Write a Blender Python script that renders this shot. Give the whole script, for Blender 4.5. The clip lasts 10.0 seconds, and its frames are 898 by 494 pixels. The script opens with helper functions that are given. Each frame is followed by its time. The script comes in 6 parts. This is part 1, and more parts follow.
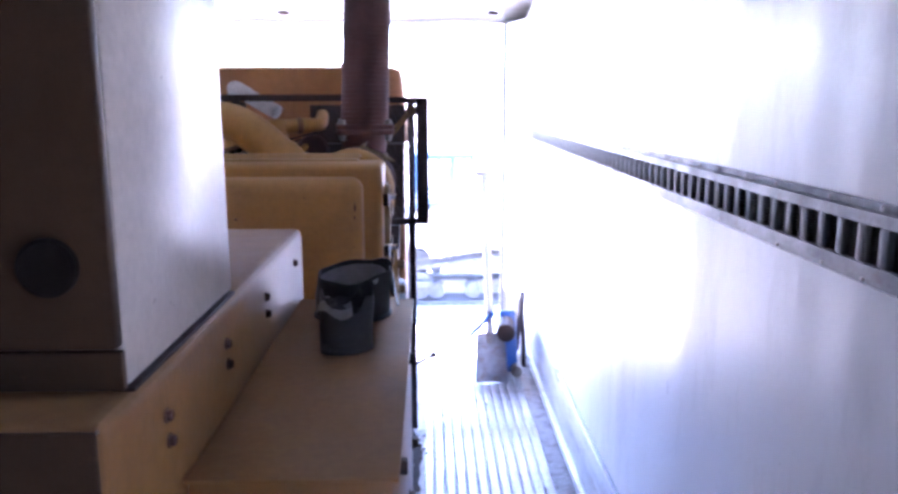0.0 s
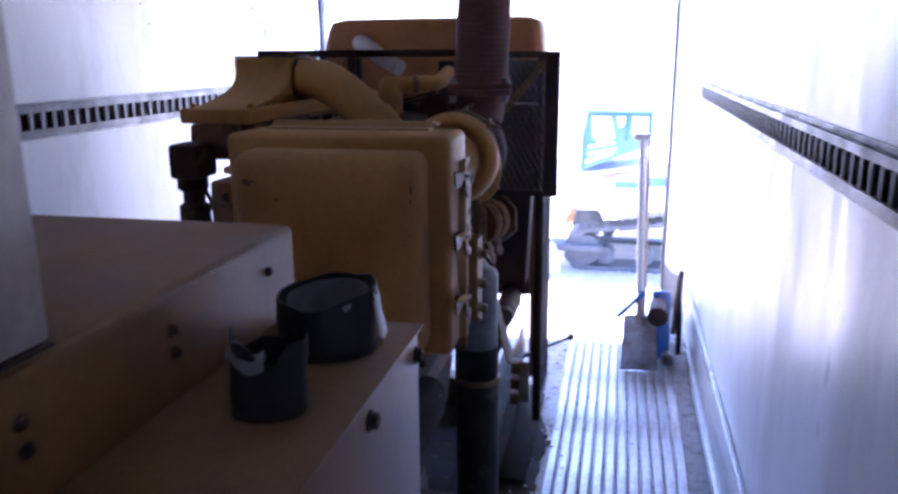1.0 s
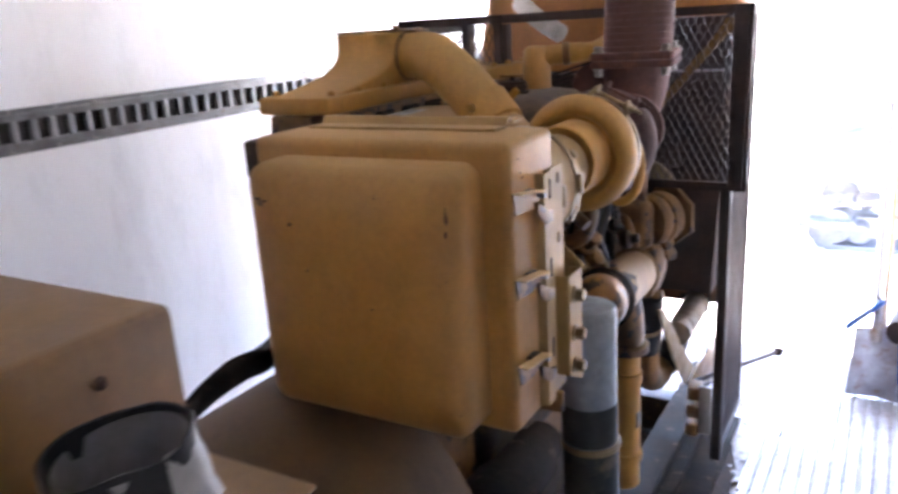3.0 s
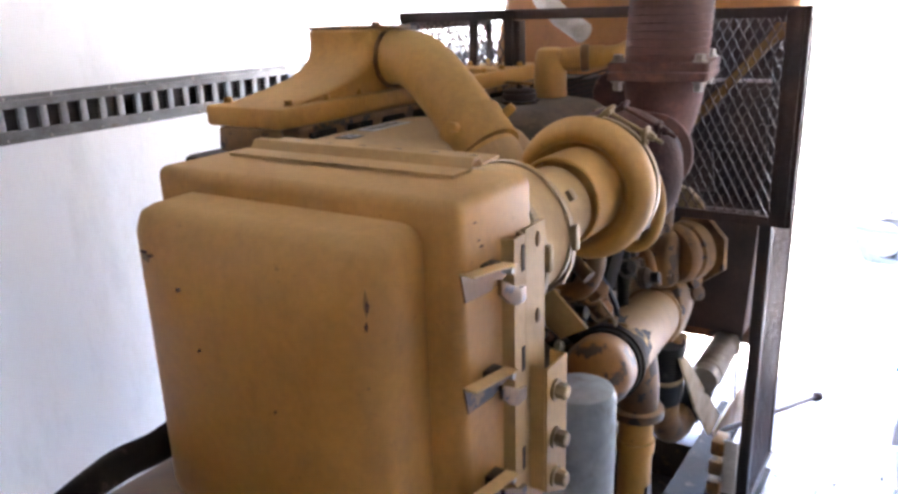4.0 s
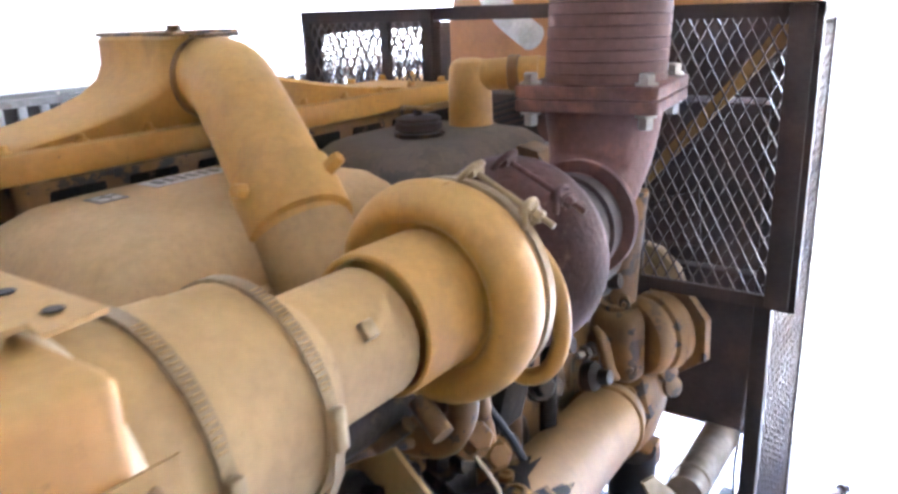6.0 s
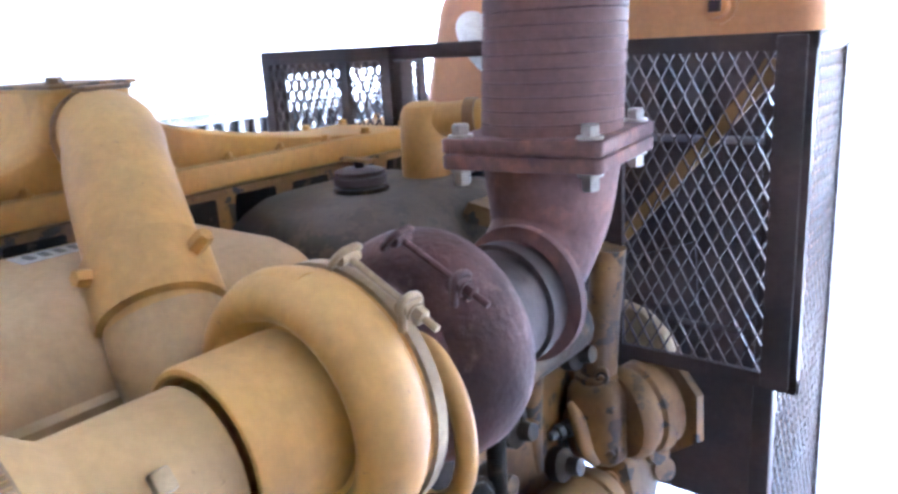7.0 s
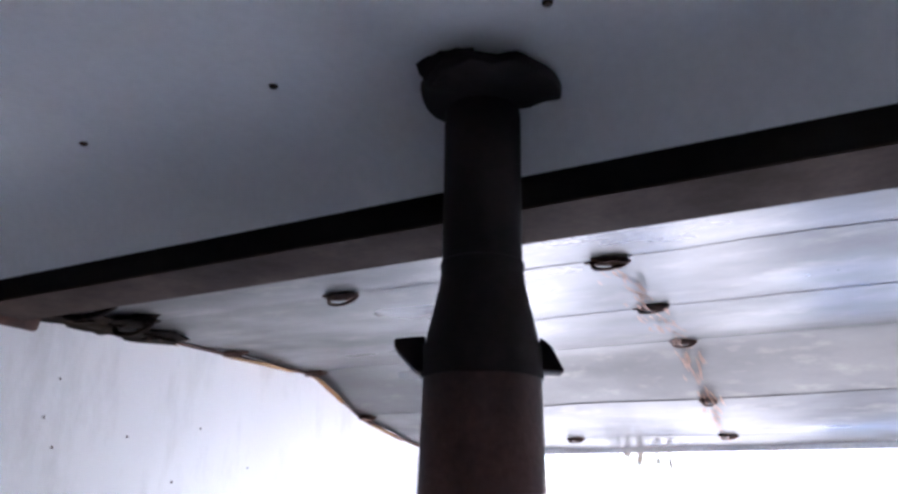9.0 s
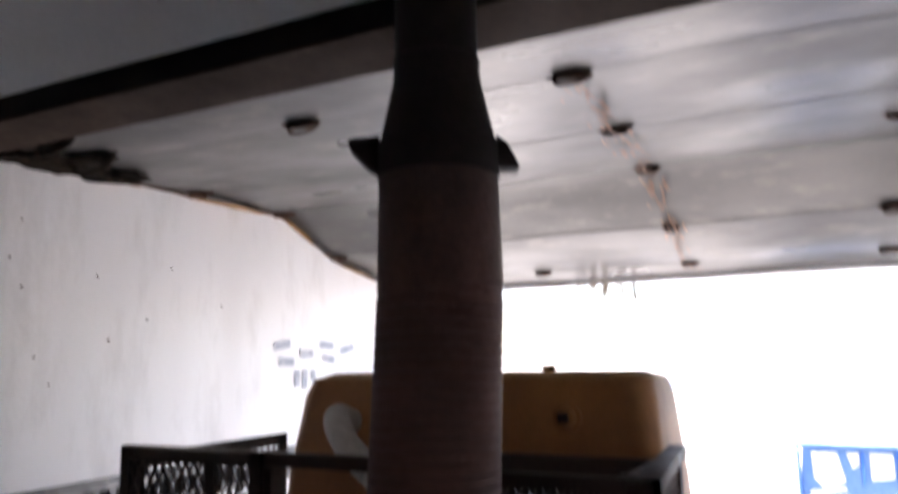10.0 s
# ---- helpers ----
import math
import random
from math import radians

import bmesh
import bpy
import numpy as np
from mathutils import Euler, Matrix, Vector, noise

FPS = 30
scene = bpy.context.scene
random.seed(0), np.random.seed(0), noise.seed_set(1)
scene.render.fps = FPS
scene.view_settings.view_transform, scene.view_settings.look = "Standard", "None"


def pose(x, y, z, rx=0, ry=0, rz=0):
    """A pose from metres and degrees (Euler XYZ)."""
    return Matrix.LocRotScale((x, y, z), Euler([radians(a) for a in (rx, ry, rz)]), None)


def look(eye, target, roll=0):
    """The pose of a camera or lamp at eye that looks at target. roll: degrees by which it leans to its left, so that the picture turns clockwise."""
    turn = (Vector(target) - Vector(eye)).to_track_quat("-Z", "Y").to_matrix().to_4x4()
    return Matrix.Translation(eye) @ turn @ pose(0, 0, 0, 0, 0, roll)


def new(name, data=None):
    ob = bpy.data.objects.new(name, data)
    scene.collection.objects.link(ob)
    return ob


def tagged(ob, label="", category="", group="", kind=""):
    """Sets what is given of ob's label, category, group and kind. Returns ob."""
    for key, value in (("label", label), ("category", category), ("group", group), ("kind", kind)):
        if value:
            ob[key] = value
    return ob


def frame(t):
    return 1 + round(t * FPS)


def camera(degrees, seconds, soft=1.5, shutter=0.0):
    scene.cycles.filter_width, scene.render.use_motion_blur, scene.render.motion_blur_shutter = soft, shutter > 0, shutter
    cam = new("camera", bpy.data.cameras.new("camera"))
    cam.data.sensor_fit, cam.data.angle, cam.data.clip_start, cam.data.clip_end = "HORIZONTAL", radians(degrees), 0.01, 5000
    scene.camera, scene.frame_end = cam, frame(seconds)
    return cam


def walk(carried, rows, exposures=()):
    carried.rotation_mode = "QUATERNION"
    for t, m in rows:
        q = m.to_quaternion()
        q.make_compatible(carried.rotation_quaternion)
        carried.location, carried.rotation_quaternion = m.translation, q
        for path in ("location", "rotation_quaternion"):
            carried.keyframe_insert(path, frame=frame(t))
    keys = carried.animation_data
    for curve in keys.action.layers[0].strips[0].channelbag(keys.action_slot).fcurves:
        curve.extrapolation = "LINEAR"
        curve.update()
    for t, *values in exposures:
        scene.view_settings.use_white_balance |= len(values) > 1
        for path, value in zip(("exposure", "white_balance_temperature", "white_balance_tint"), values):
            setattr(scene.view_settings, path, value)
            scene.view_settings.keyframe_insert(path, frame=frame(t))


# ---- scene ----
cam = camera(60.0, 10.0, 2.9, 0.4)
EXPOSURES = [
    (0, 4.7, 5150, 36), (0.5, 3.5, 5100, 40), (1, 3.4, 5050, 36), (1.5, 3.25, 4900, 32), (2, 3.6, 5400, 28), (2.5, 4.65, 6050, 26),
    (3, 5.15, 6150, 24), (4.5, 5.7, 6300, 20), (5, 6.05, 6400, 18), (5.5, 6.2, 6150, 16), (7, 6.3, 4850, 16), (7.5, 6.35, 5000, 16),
    (8, 5.2, 5400, 16), (8.5, 3.7, 5250, 20), (9, 3.05, 5300, 20), (9.5, 3.05, 5350, 20), (10, 2.6, 6150, 20),
]
PATH = [
    (0, (1.827, 1.455, 1.674), (1.872, 3.42, 1.304), -0.1),
    (0.5, (1.951, 1.566, 1.679), (1.739, 3.508, 1.25), -0.9),
    (1, (2.045, 1.832, 1.682), (1.622, 3.726, 1.2), -0.5),
    (1.5, (2.109, 1.979, 1.703), (1.423, 3.787, 1.196), -2.0),
    (2, (2.199, 2.132, 1.713), (1.235, 3.815, 1.223), -3.8),
    (2.5, (2.223, 2.211, 1.729), (1.147, 3.811, 1.198), -5.3),
    (3, (2.192, 2.361, 1.697), (1.213, 4.012, 1.135), -3.6),
    (3.2, (2.156, 2.427, 1.701), (1.259, 4.118, 1.123), -1.8),
    (4.3, (2.127, 2.836, 1.719), (0.985, 4.371, 1.134), -2.1),
    (4.5, (2.134, 2.929, 1.711), (0.95, 4.433, 1.133), -2.0),
    (5, (2.114, 3.046, 1.697), (0.92, 4.532, 1.093), -1.7),
    (5.5, (2.077, 3.185, 1.696), (1.007, 4.76, 1.083), -0.6),
    (5.7, (2.073, 3.237, 1.698), (0.996, 4.805, 1.082), -1.2),
    (6.8, (2.096, 3.551, 1.707), (0.849, 5.027, 1.193), -3.3),
    (7, (2.097, 3.568, 1.71), (0.876, 5.063, 1.188), -3.5),
    (7.5, (2.098, 3.563, 1.782), (0.995, 5.19, 1.415), -2.4),
    (8, (2.093, 3.543, 1.867), (1.043, 5.244, 1.936), -1.3),
    (8.5, (2.085, 3.485, 1.933), (1.108, 5.174, 2.369), -0.5),
    (9, (2.083, 3.451, 1.96), (1.162, 5.11, 2.591), 0.9),
    (9.5, (2.083, 3.45, 1.939), (1.178, 5.129, 2.539), 2.0),
    (10, (2.091, 3.488, 1.882), (1.191, 5.252, 2.158), -1.1),
]
walk(cam, [(t, look(eye, target, roll)) for t, eye, target, roll in PATH], EXPOSURES)

# ---- world, sun ----
world = bpy.data.worlds.new("world")
scene.world = world
world.use_nodes = True
wn = world.node_tree
sky = wn.nodes.new("ShaderNodeTexSky")
sky.sky_type = "NISHITA"
sky.sun_disc = False
sky.sun_elevation, sky.sun_rotation = radians(66), radians(12)
wn.nodes["Background"].inputs["Strength"].default_value = 0.15
wn.links.new(sky.outputs["Color"], wn.nodes["Background"].inputs["Color"])
sun = new("sun", bpy.data.lights.new("sun", "SUN"))
sun.data.energy, sun.data.angle, sun.data.color = 5.0, radians(0.5), (1.0, 0.95, 0.87)
sun.matrix_world = look((1.2 + 2.0, 7 + 9.0, 22.0), (1.2, 7.0, 0.0))


# ---- materials ----
def nodes_of(name):
    m = bpy.data.materials.new(name)
    m.use_nodes = True
    return m, m.node_tree.nodes, m.node_tree.links, m.node_tree.nodes["Principled BSDF"]


def noise_node(n, l, scale, detail=4.0, stretch=None, rough=0.55):
    tc = n.new("ShaderNodeTexCoord")
    t = n.new("ShaderNodeTexNoise")
    t.inputs["Scale"].default_value, t.inputs["Detail"].default_value = scale, detail
    t.inputs["Roughness"].default_value = rough
    if stretch:
        mp = n.new("ShaderNodeMapping")
        mp.inputs["Scale"].default_value = stretch
        l.new(tc.outputs["Object"], mp.inputs["Vector"])
        l.new(mp.outputs["Vector"], t.inputs["Vector"])
    else:
        l.new(tc.outputs["Object"], t.inputs["Vector"])
    return t.outputs["Fac"]


def ramp(n, l, fac, stops):
    r = n.new("ShaderNodeValToRGB")
    el = r.color_ramp.elements
    while len(el) < len(stops):
        el.new(0.5)
    for e, (p, c) in zip(el, stops):
        e.position, e.color = p, (*c, 1.0) if len(c) == 3 else c
    l.new(fac, r.inputs["Fac"])
    return r.outputs["Color"]


def mix(n, l, fac, a, b, mode="MIX"):
    m = n.new("ShaderNodeMix")
    m.data_type, m.blend_type = "RGBA", mode
    for sock, v in ((m.inputs[0], fac), (m.inputs[6], a), (m.inputs[7], b)):
        if hasattr(v, "is_linked"):
            l.new(v, sock)
        else:
            sock.default_value = v if isinstance(v, float) else (*v, 1.0)
    return m.outputs[2]


def bump(n, l, p, fac, strength, dist=0.01):
    b = n.new("ShaderNodeBump")
    b.inputs["Strength"].default_value, b.inputs["Distance"].default_value = strength, dist
    l.new(fac, b.inputs["Height"])
    l.new(b.outputs["Normal"], p.inputs["Normal"])


def gray(v):
    return (v, v, v)


def surface(name, base, other, rough=0.6, metal=0.0, scale=6.0, fine=60.0, lo=0.4, hi=0.65, stain=None, stain_amount=0.5,
            bump_amount=0.15, stretch=None, bump_dist=0.004, rough_var=0.15, speck=0.35):
    """Two tones mixed by a broad noise, a fine grain, and stains with a shape of their own."""
    m, n, l, p = nodes_of(name)
    broad, grain = noise_node(n, l, scale, 5, stretch), noise_node(n, l, fine, 3)
    col = mix(n, l, ramp(n, l, broad, [(lo, gray(0.0)), (hi, gray(1.0))]), base, other)
    col = mix(n, l, speck, col, ramp(n, l, grain, [(0.3, gray(0.35)), (0.7, gray(1.0))]), "MULTIPLY")
    if stain:
        sp = noise_node(n, l, scale * 2.7, 6, stretch, 0.65)
        col = mix(n, l, ramp(n, l, sp, [(0.62 - 0.2 * stain_amount, gray(0.0)), (0.74, gray(1.0))]), col, stain)
    l.new(col, p.inputs["Base Color"])
    rr = ramp(n, l, broad, [(0.3, gray(max(rough - rough_var, 0.02))), (0.7, gray(min(rough + rough_var, 1.0)))])
    l.new(rr, p.inputs["Roughness"])
    p.inputs["Metallic"].default_value = metal
    bump(n, l, p, grain, bump_amount, bump_dist)
    return m


def dusty_paint(name, base, worn, dust, amount=0.5, chips=None, rough=0.5, grime=0.35, chip_at=0.58):
    """Machine paint with stains and dust that has settled on faces that look up."""
    m, n, l, p = nodes_of(name)
    broad, grain = noise_node(n, l, 5.0, 6, None, 0.6), noise_node(n, l, 90.0, 3)
    col = mix(n, l, ramp(n, l, broad, [(0.38, gray(0.0)), (0.66, gray(1.0))]), base, worn)
    if chips:
        cp = noise_node(n, l, 24.0, 7, None, 0.62)
        col = mix(n, l, ramp(n, l, cp, [(chip_at, gray(0.0)), (chip_at + 0.04, gray(1.0))]), col, chips)
    smear = noise_node(n, l, 6.5, 8, (1.0, 1.0, 0.45), 0.7)
    col = mix(n, l, ramp(n, l, smear, [(0.50, gray(0.0)), (0.70, gray(grime))]), col, tuple(0.32 * c for c in base))
    spots = noise_node(n, l, 46.0, 5, None, 0.7)
    col = mix(n, l, ramp(n, l, spots, [(0.66, gray(0.0)), (0.71, gray(grime * 1.6))]), col, (0.10, 0.05, 0.022))
    geo, sep = n.new("ShaderNodeNewGeometry"), n.new("ShaderNodeSeparateXYZ")
    l.new(geo.outputs["Normal"], sep.inputs["Vector"])
    up = ramp(n, l, sep.outputs["Z"], [(0.05, gray(0.06)), (0.45, gray(0.3)), (0.9, gray(1.0))])
    dn = ramp(n, l, noise_node(n, l, 9.0, 6), [(0.25, gray(0.45)), (0.7, gray(1.0))])
    fac = mix(n, l, 1.0, up, dn, "MULTIPLY")
    fac = mix(n, l, 1.0, fac, gray(amount), "MULTIPLY")
    col = mix(n, l, fac, col, dust)
    col = mix(n, l, 0.25, col, ramp(n, l, grain, [(0.3, gray(0.5)), (0.7, gray(1.0))]), "MULTIPLY")
    l.new(col, p.inputs["Base Color"])
    l.new(ramp(n, l, fac, [(0.0, gray(rough)), (0.7, gray(0.9))]), p.inputs["Roughness"])
    bump(n, l, p, grain, 0.12, 0.003)
    return m


DUST = (0.45, 0.285, 0.105)
YELLOW = dusty_paint("yellow_paint", (0.50, 0.248, 0.036), (0.385, 0.182, 0.032), DUST, 0.7, None, 0.5, 0.55)
YELLOW_PLASTIC = dusty_paint("yellow_moulded", (0.47, 0.230, 0.050), (0.37, 0.175, 0.040), DUST, 0.8, None, 0.46, 0.4)
TAN_STRIP = dusty_paint("dusty_tan_steel", (0.42, 0.255, 0.09), (0.35, 0.205, 0.07), DUST, 0.6, None, 0.5)
YELLOW_OLD = dusty_paint("yellow_paint_oily", (0.27, 0.128, 0.028), (0.10, 0.050, 0.018), (0.34, 0.21, 0.085), 0.42, (0.028, 0.020, 0.016), 0.45, 0.95, 0.55)
YELLOW_PEEL = dusty_paint("yellow_paint_peeling", (0.36, 0.150, 0.025), (0.25, 0.10, 0.02), (0.40, 0.23, 0.08), 0.2, (0.016, 0.013, 0.012), 0.45, 0.9, 0.52)
PEEL_BLACK = surface("flaking_black", (0.014, 0.012, 0.011), (0.028, 0.022, 0.018), 0.75, 0.0, 9, 80, stain=(0.46, 0.27, 0.08), stain_amount=0.45, bump_amount=0.3)
CAB_PAINT = dusty_paint("generator_paint", (0.215, 0.105, 0.026), (0.155, 0.075, 0.020), (0.25, 0.155, 0.060), 0.5, None, 0.4)
FLYWHEEL = dusty_paint("oily_brown_paint", (0.135, 0.066, 0.020), (0.055, 0.030, 0.013), (0.20, 0.12, 0.05), 0.35, None, 0.5, 0.9)
PANEL_PAINT = dusty_paint("pale_panel_paint", (0.46, 0.41, 0.345), (0.38, 0.33, 0.27), (0.5, 0.42, 0.30), 0.4, None, 0.28)
TANK_PAINT = dusty_paint("radiator_paint", (0.46, 0.20, 0.055), (0.34, 0.14, 0.05), DUST, 0.7)
OILY_DUST = dusty_paint("oily_dust", (0.024, 0.017, 0.012), (0.075, 0.050, 0.030), (0.24, 0.185, 0.13), 0.50, (0.010, 0.008, 0.007), 0.42, 0.6, 0.50)
TANK_OLD = dusty_paint("grimy_radiator_paint", (0.22, 0.085, 0.03), (0.12, 0.05, 0.025), (0.26, 0.14, 0.06), 0.4, (0.03, 0.022, 0.018), 0.6, 0.8)
VALVE_TAN = dusty_paint("dusty_valve_paint", (0.40, 0.235, 0.085), (0.31, 0.17, 0.06), (0.47, 0.325, 0.165), 0.85, None, 0.6, 0.6)
COOLER = dusty_paint("grimy_cooler_paint", (0.25, 0.13, 0.032), (0.17, 0.085, 0.022), (0.31, 0.195, 0.08), 0.4, None, 0.5, 0.8)
LIT_CREAM = dusty_paint("lit_cream_paint", (0.66, 0.53, 0.34), (0.56, 0.43, 0.25), DUST, 0.3, None, 0.35, 0.3)
OILY = surface("oily_iron", (0.028, 0.021, 0.016), (0.07, 0.046, 0.026), 0.55, 0.0, 8, 70, stain=(0.16, 0.095, 0.04), stain_amount=0.35, bump_amount=0.4)
RUST_PIPE = surface("rusty_exhaust", (0.148, 0.068, 0.052), (0.095, 0.050, 0.042), 0.75, 0.2, 7, 90, stain=(0.24, 0.10, 0.06), bump_amount=0.3)
RUST_CAST = surface("rusty_casting", (0.095, 0.036, 0.026), (0.055, 0.028, 0.022), 0.7, 0.2, 9, 120, stain=(0.19, 0.11, 0.09), stain_amount=0.2, bump_amount=0.5)
DARK_STEEL = surface("dark_steel", (0.035, 0.024, 0.02), (0.075, 0.045, 0.035), 0.6, 0.4, 9, 90, bump_amount=0.2)
MESH_STEEL = surface("mesh_steel", (0.065, 0.045, 0.04), (0.12, 0.085, 0.07), 0.5, 0.5, 9, 90, bump_amount=0.2)
STEEL = surface("bare_steel", (0.42, 0.40, 0.37), (0.30, 0.26, 0.22), 0.4, 0.9, 12, 90)
BAND = surface("clamp_band", (0.33, 0.235, 0.12), (0.25, 0.17, 0.085), 0.5, 0.3, 14, 120)
HOSE_TAN = dusty_paint("dusty_rubber", (0.40, 0.255, 0.11), (0.30, 0.19, 0.085), DUST, 0.9, None, 0.8)
RUBBER = surface("black_rubber", (0.012, 0.012, 0.013), (0.022, 0.021, 0.021), 0.5, 0.0, 10, 60, stain=(0.09, 0.08, 0.075), stain_amount=0.2)
FILTER_GREY = surface("grey_filter", (0.28, 0.315, 0.335), (0.23, 0.265, 0.285), 0.4, 0.0, 6, 60, stain=(0.13, 0.12, 0.1), stain_amount=0.2)
FILTER_DARK = surface("dark_filter", (0.032, 0.034, 0.033), (0.055, 0.053, 0.048), 0.55, 0.0, 6, 60, stain=(0.15, 0.12, 0.08), stain_amount=0.3)
CORE = surface("radiator_core", (0.03, 0.026, 0.024), (0.06, 0.045, 0.035), 0.7, 0.2, 20, 200, stretch=(1, 1, 8))
FLEX_SILVER = surface("aluminium_duct", (0.34, 0.29, 0.23), (0.22, 0.17, 0.12), 0.5, 0.4, 10, 60)
def liner(name, base, other, stain):
    """Glossy white liner: soft vertical ripples, faint smears and scuffs."""
    m, n, l, p = nodes_of(name)
    broad = noise_node(n, l, 1.3, 4, (1, 1.2, 0.35))
    col = mix(n, l, ramp(n, l, broad, [(0.35, gray(0.0)), (0.7, gray(1.0))]), base, other)
    smear = noise_node(n, l, 3.0, 7, (1, 1.6, 0.5), 0.7)
    col = mix(n, l, ramp(n, l, smear, [(0.50, gray(0.0)), (0.72, gray(1.0))]), col, stain)
    speck = noise_node(n, l, 34.0, 8, None, 0.75)
    col = mix(n, l, ramp(n, l, speck, [(0.65, gray(0.0)), (0.73, gray(0.55))]), col, (0.46, 0.43, 0.39))
    l.new(col, p.inputs["Base Color"])
    l.new(ramp(n, l, smear, [(0.3, gray(0.26)), (0.75, gray(0.5))]), p.inputs["Roughness"])
    bump(n, l, p, noise_node(n, l, 1.7, 1, (0.2, 2.3, 0.16)), 0.36, 0.04)
    pebble = n.new("ShaderNodeBump")
    pebble.inputs["Strength"].default_value, pebble.inputs["Distance"].default_value = 0.22, 0.004
    l.new(noise_node(n, l, 55.0, 4, None, 0.6), pebble.inputs["Height"])
    l.new(pebble.outputs["Normal"], p.inputs["Normal"].links[0].from_node.inputs["Normal"])
    return m


WALL = liner("white_liner", (0.88, 0.88, 0.875), (0.84, 0.84, 0.835), (0.72, 0.715, 0.70))
CEIL_GREY = surface("grey_ceiling_sheet", (0.86, 0.87, 0.89), (0.80, 0.81, 0.83), 0.42, 0.06, 1.5, 60, bump_amount=0.02, speck=0.08, rough_var=0.06)
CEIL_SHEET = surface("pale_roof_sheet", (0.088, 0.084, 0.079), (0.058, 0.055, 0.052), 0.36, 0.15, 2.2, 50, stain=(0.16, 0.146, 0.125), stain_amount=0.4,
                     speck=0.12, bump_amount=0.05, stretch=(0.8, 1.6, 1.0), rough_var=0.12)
BEAM = surface("beam_brown", (0.07, 0.047, 0.036), (0.04, 0.027, 0.021), 0.9, 0.0, 5, 60)
RUST = surface("rust_scale", (0.10, 0.045, 0.025), (0.05, 0.028, 0.02), 0.9, 0.0, 16, 90, bump_amount=0.6)
RUST_PALE = surface("rust_wash", (0.33, 0.185, 0.062), (0.14, 0.075, 0.035), 0.8, 0.0, 8, 60)
RUST_THIN = surface("rust_film", (0.40, 0.24, 0.17), (0.30, 0.17, 0.11), 0.8, 0.0, 20, 90)
SHADE_BLACK = surface("shade_black", (0.012, 0.010, 0.010), (0.022, 0.018, 0.016), 0.95, 0.0, 6, 60)
SOOTY = surface("oil_soot", (0.014, 0.011, 0.009), (0.034, 0.025, 0.018), 0.85, 0.0, 7, 60, stain=(0.12, 0.085, 0.055), stain_amount=0.1, bump_amount=0.4)
OIL_AND_SHADE = surface("oil_and_shade", (0.020, 0.014, 0.010), (0.040, 0.028, 0.020), 0.75, 0.0, 9, 90, stain=(0.10, 0.075, 0.055), stain_amount=0.2)
# paint darkened to carry the shade on front faces turned from the light
CAB_SHADED = dusty_paint("shaded_front_paint", (0.046, 0.026, 0.012), (0.032, 0.018, 0.009), (0.06, 0.036, 0.018), 0.25, None, 0.5)
TRACK = surface("galvanised_rail", (0.19, 0.19, 0.19), (0.12, 0.118, 0.115), 0.45, 0.6, 12, 120, stain=(0.12, 0.09, 0.07), stain_amount=0.3)
TRACK_WEB = surface("rail_web", (0.21, 0.21, 0.212), (0.15, 0.148, 0.145), 0.6, 0.15, 12, 120)
SLOT_SHADE = surface("slot_shade", (0.022, 0.02, 0.019), (0.035, 0.03, 0.026), 0.8, 0.0, 12, 60)
FLOOR_ALU = surface("floor_aluminium", (0.43, 0.43, 0.435), (0.33, 0.325, 0.32), 0.42, 0.45, 5, 60, stain=(0.20, 0.17, 0.14), stain_amount=0.5, stretch=(3, 0.6, 1))
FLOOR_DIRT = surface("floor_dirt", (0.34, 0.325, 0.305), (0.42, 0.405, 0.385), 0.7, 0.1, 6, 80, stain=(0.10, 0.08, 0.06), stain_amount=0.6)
KICK = surface("scuff_plate", (0.58, 0.58, 0.58), (0.45, 0.44, 0.43), 0.4, 0.4, 5, 60, stain=(0.25, 0.2, 0.16), stain_amount=0.4, stretch=(1, 0.4, 2))
SHOVEL_STEEL = surface("shovel_steel", (0.40, 0.40, 0.42), (0.26, 0.25, 0.26), 0.5, 0.6, 10, 80, stain=(0.2, 0.12, 0.07))
WOOD = surface("worn_wood", (0.42, 0.29, 0.16), (0.30, 0.20, 0.11), 0.7, 0.0, 6, 60, stretch=(6, 6, 0.6))
CLEAR_FILM, cn, cl, cp = nodes_of("torn_clear_film")
cl.new(ramp(cn, cl, noise_node(cn, cl, 20.0, 4, (3.0, 1.0, 0.5)), [(0.46, gray(0.0)), (0.58, gray(1.0))]), cp.inputs["Alpha"])
cp.inputs["Base Color"].default_value, cp.inputs["Roughness"].default_value = (0.42, 0.36, 0.29, 1.0), 0.4
WHITE_PAINT = surface("white_paint", (0.75, 0.75, 0.74), (0.65, 0.64, 0.62), 0.5, 0.0, 4, 50)
BLUE = surface("blue_paint", (0.03, 0.12, 0.42), (0.05, 0.18, 0.5), 0.4, 0.0, 5, 50, stain=(0.2, 0.2, 0.22))
BLUE_FAR = surface("blue_sheet", (0.07, 0.16, 0.34), (0.12, 0.22, 0.40), 0.6, 0.0, 2, 20)
GROUND = surface("pale_ground", (0.55, 0.50, 0.43), (0.45, 0.41, 0.35), 0.95, 0.0, 0.5, 8, stain=(0.36, 0.32, 0.27), bump_amount=0.5, bump_dist=0.03)
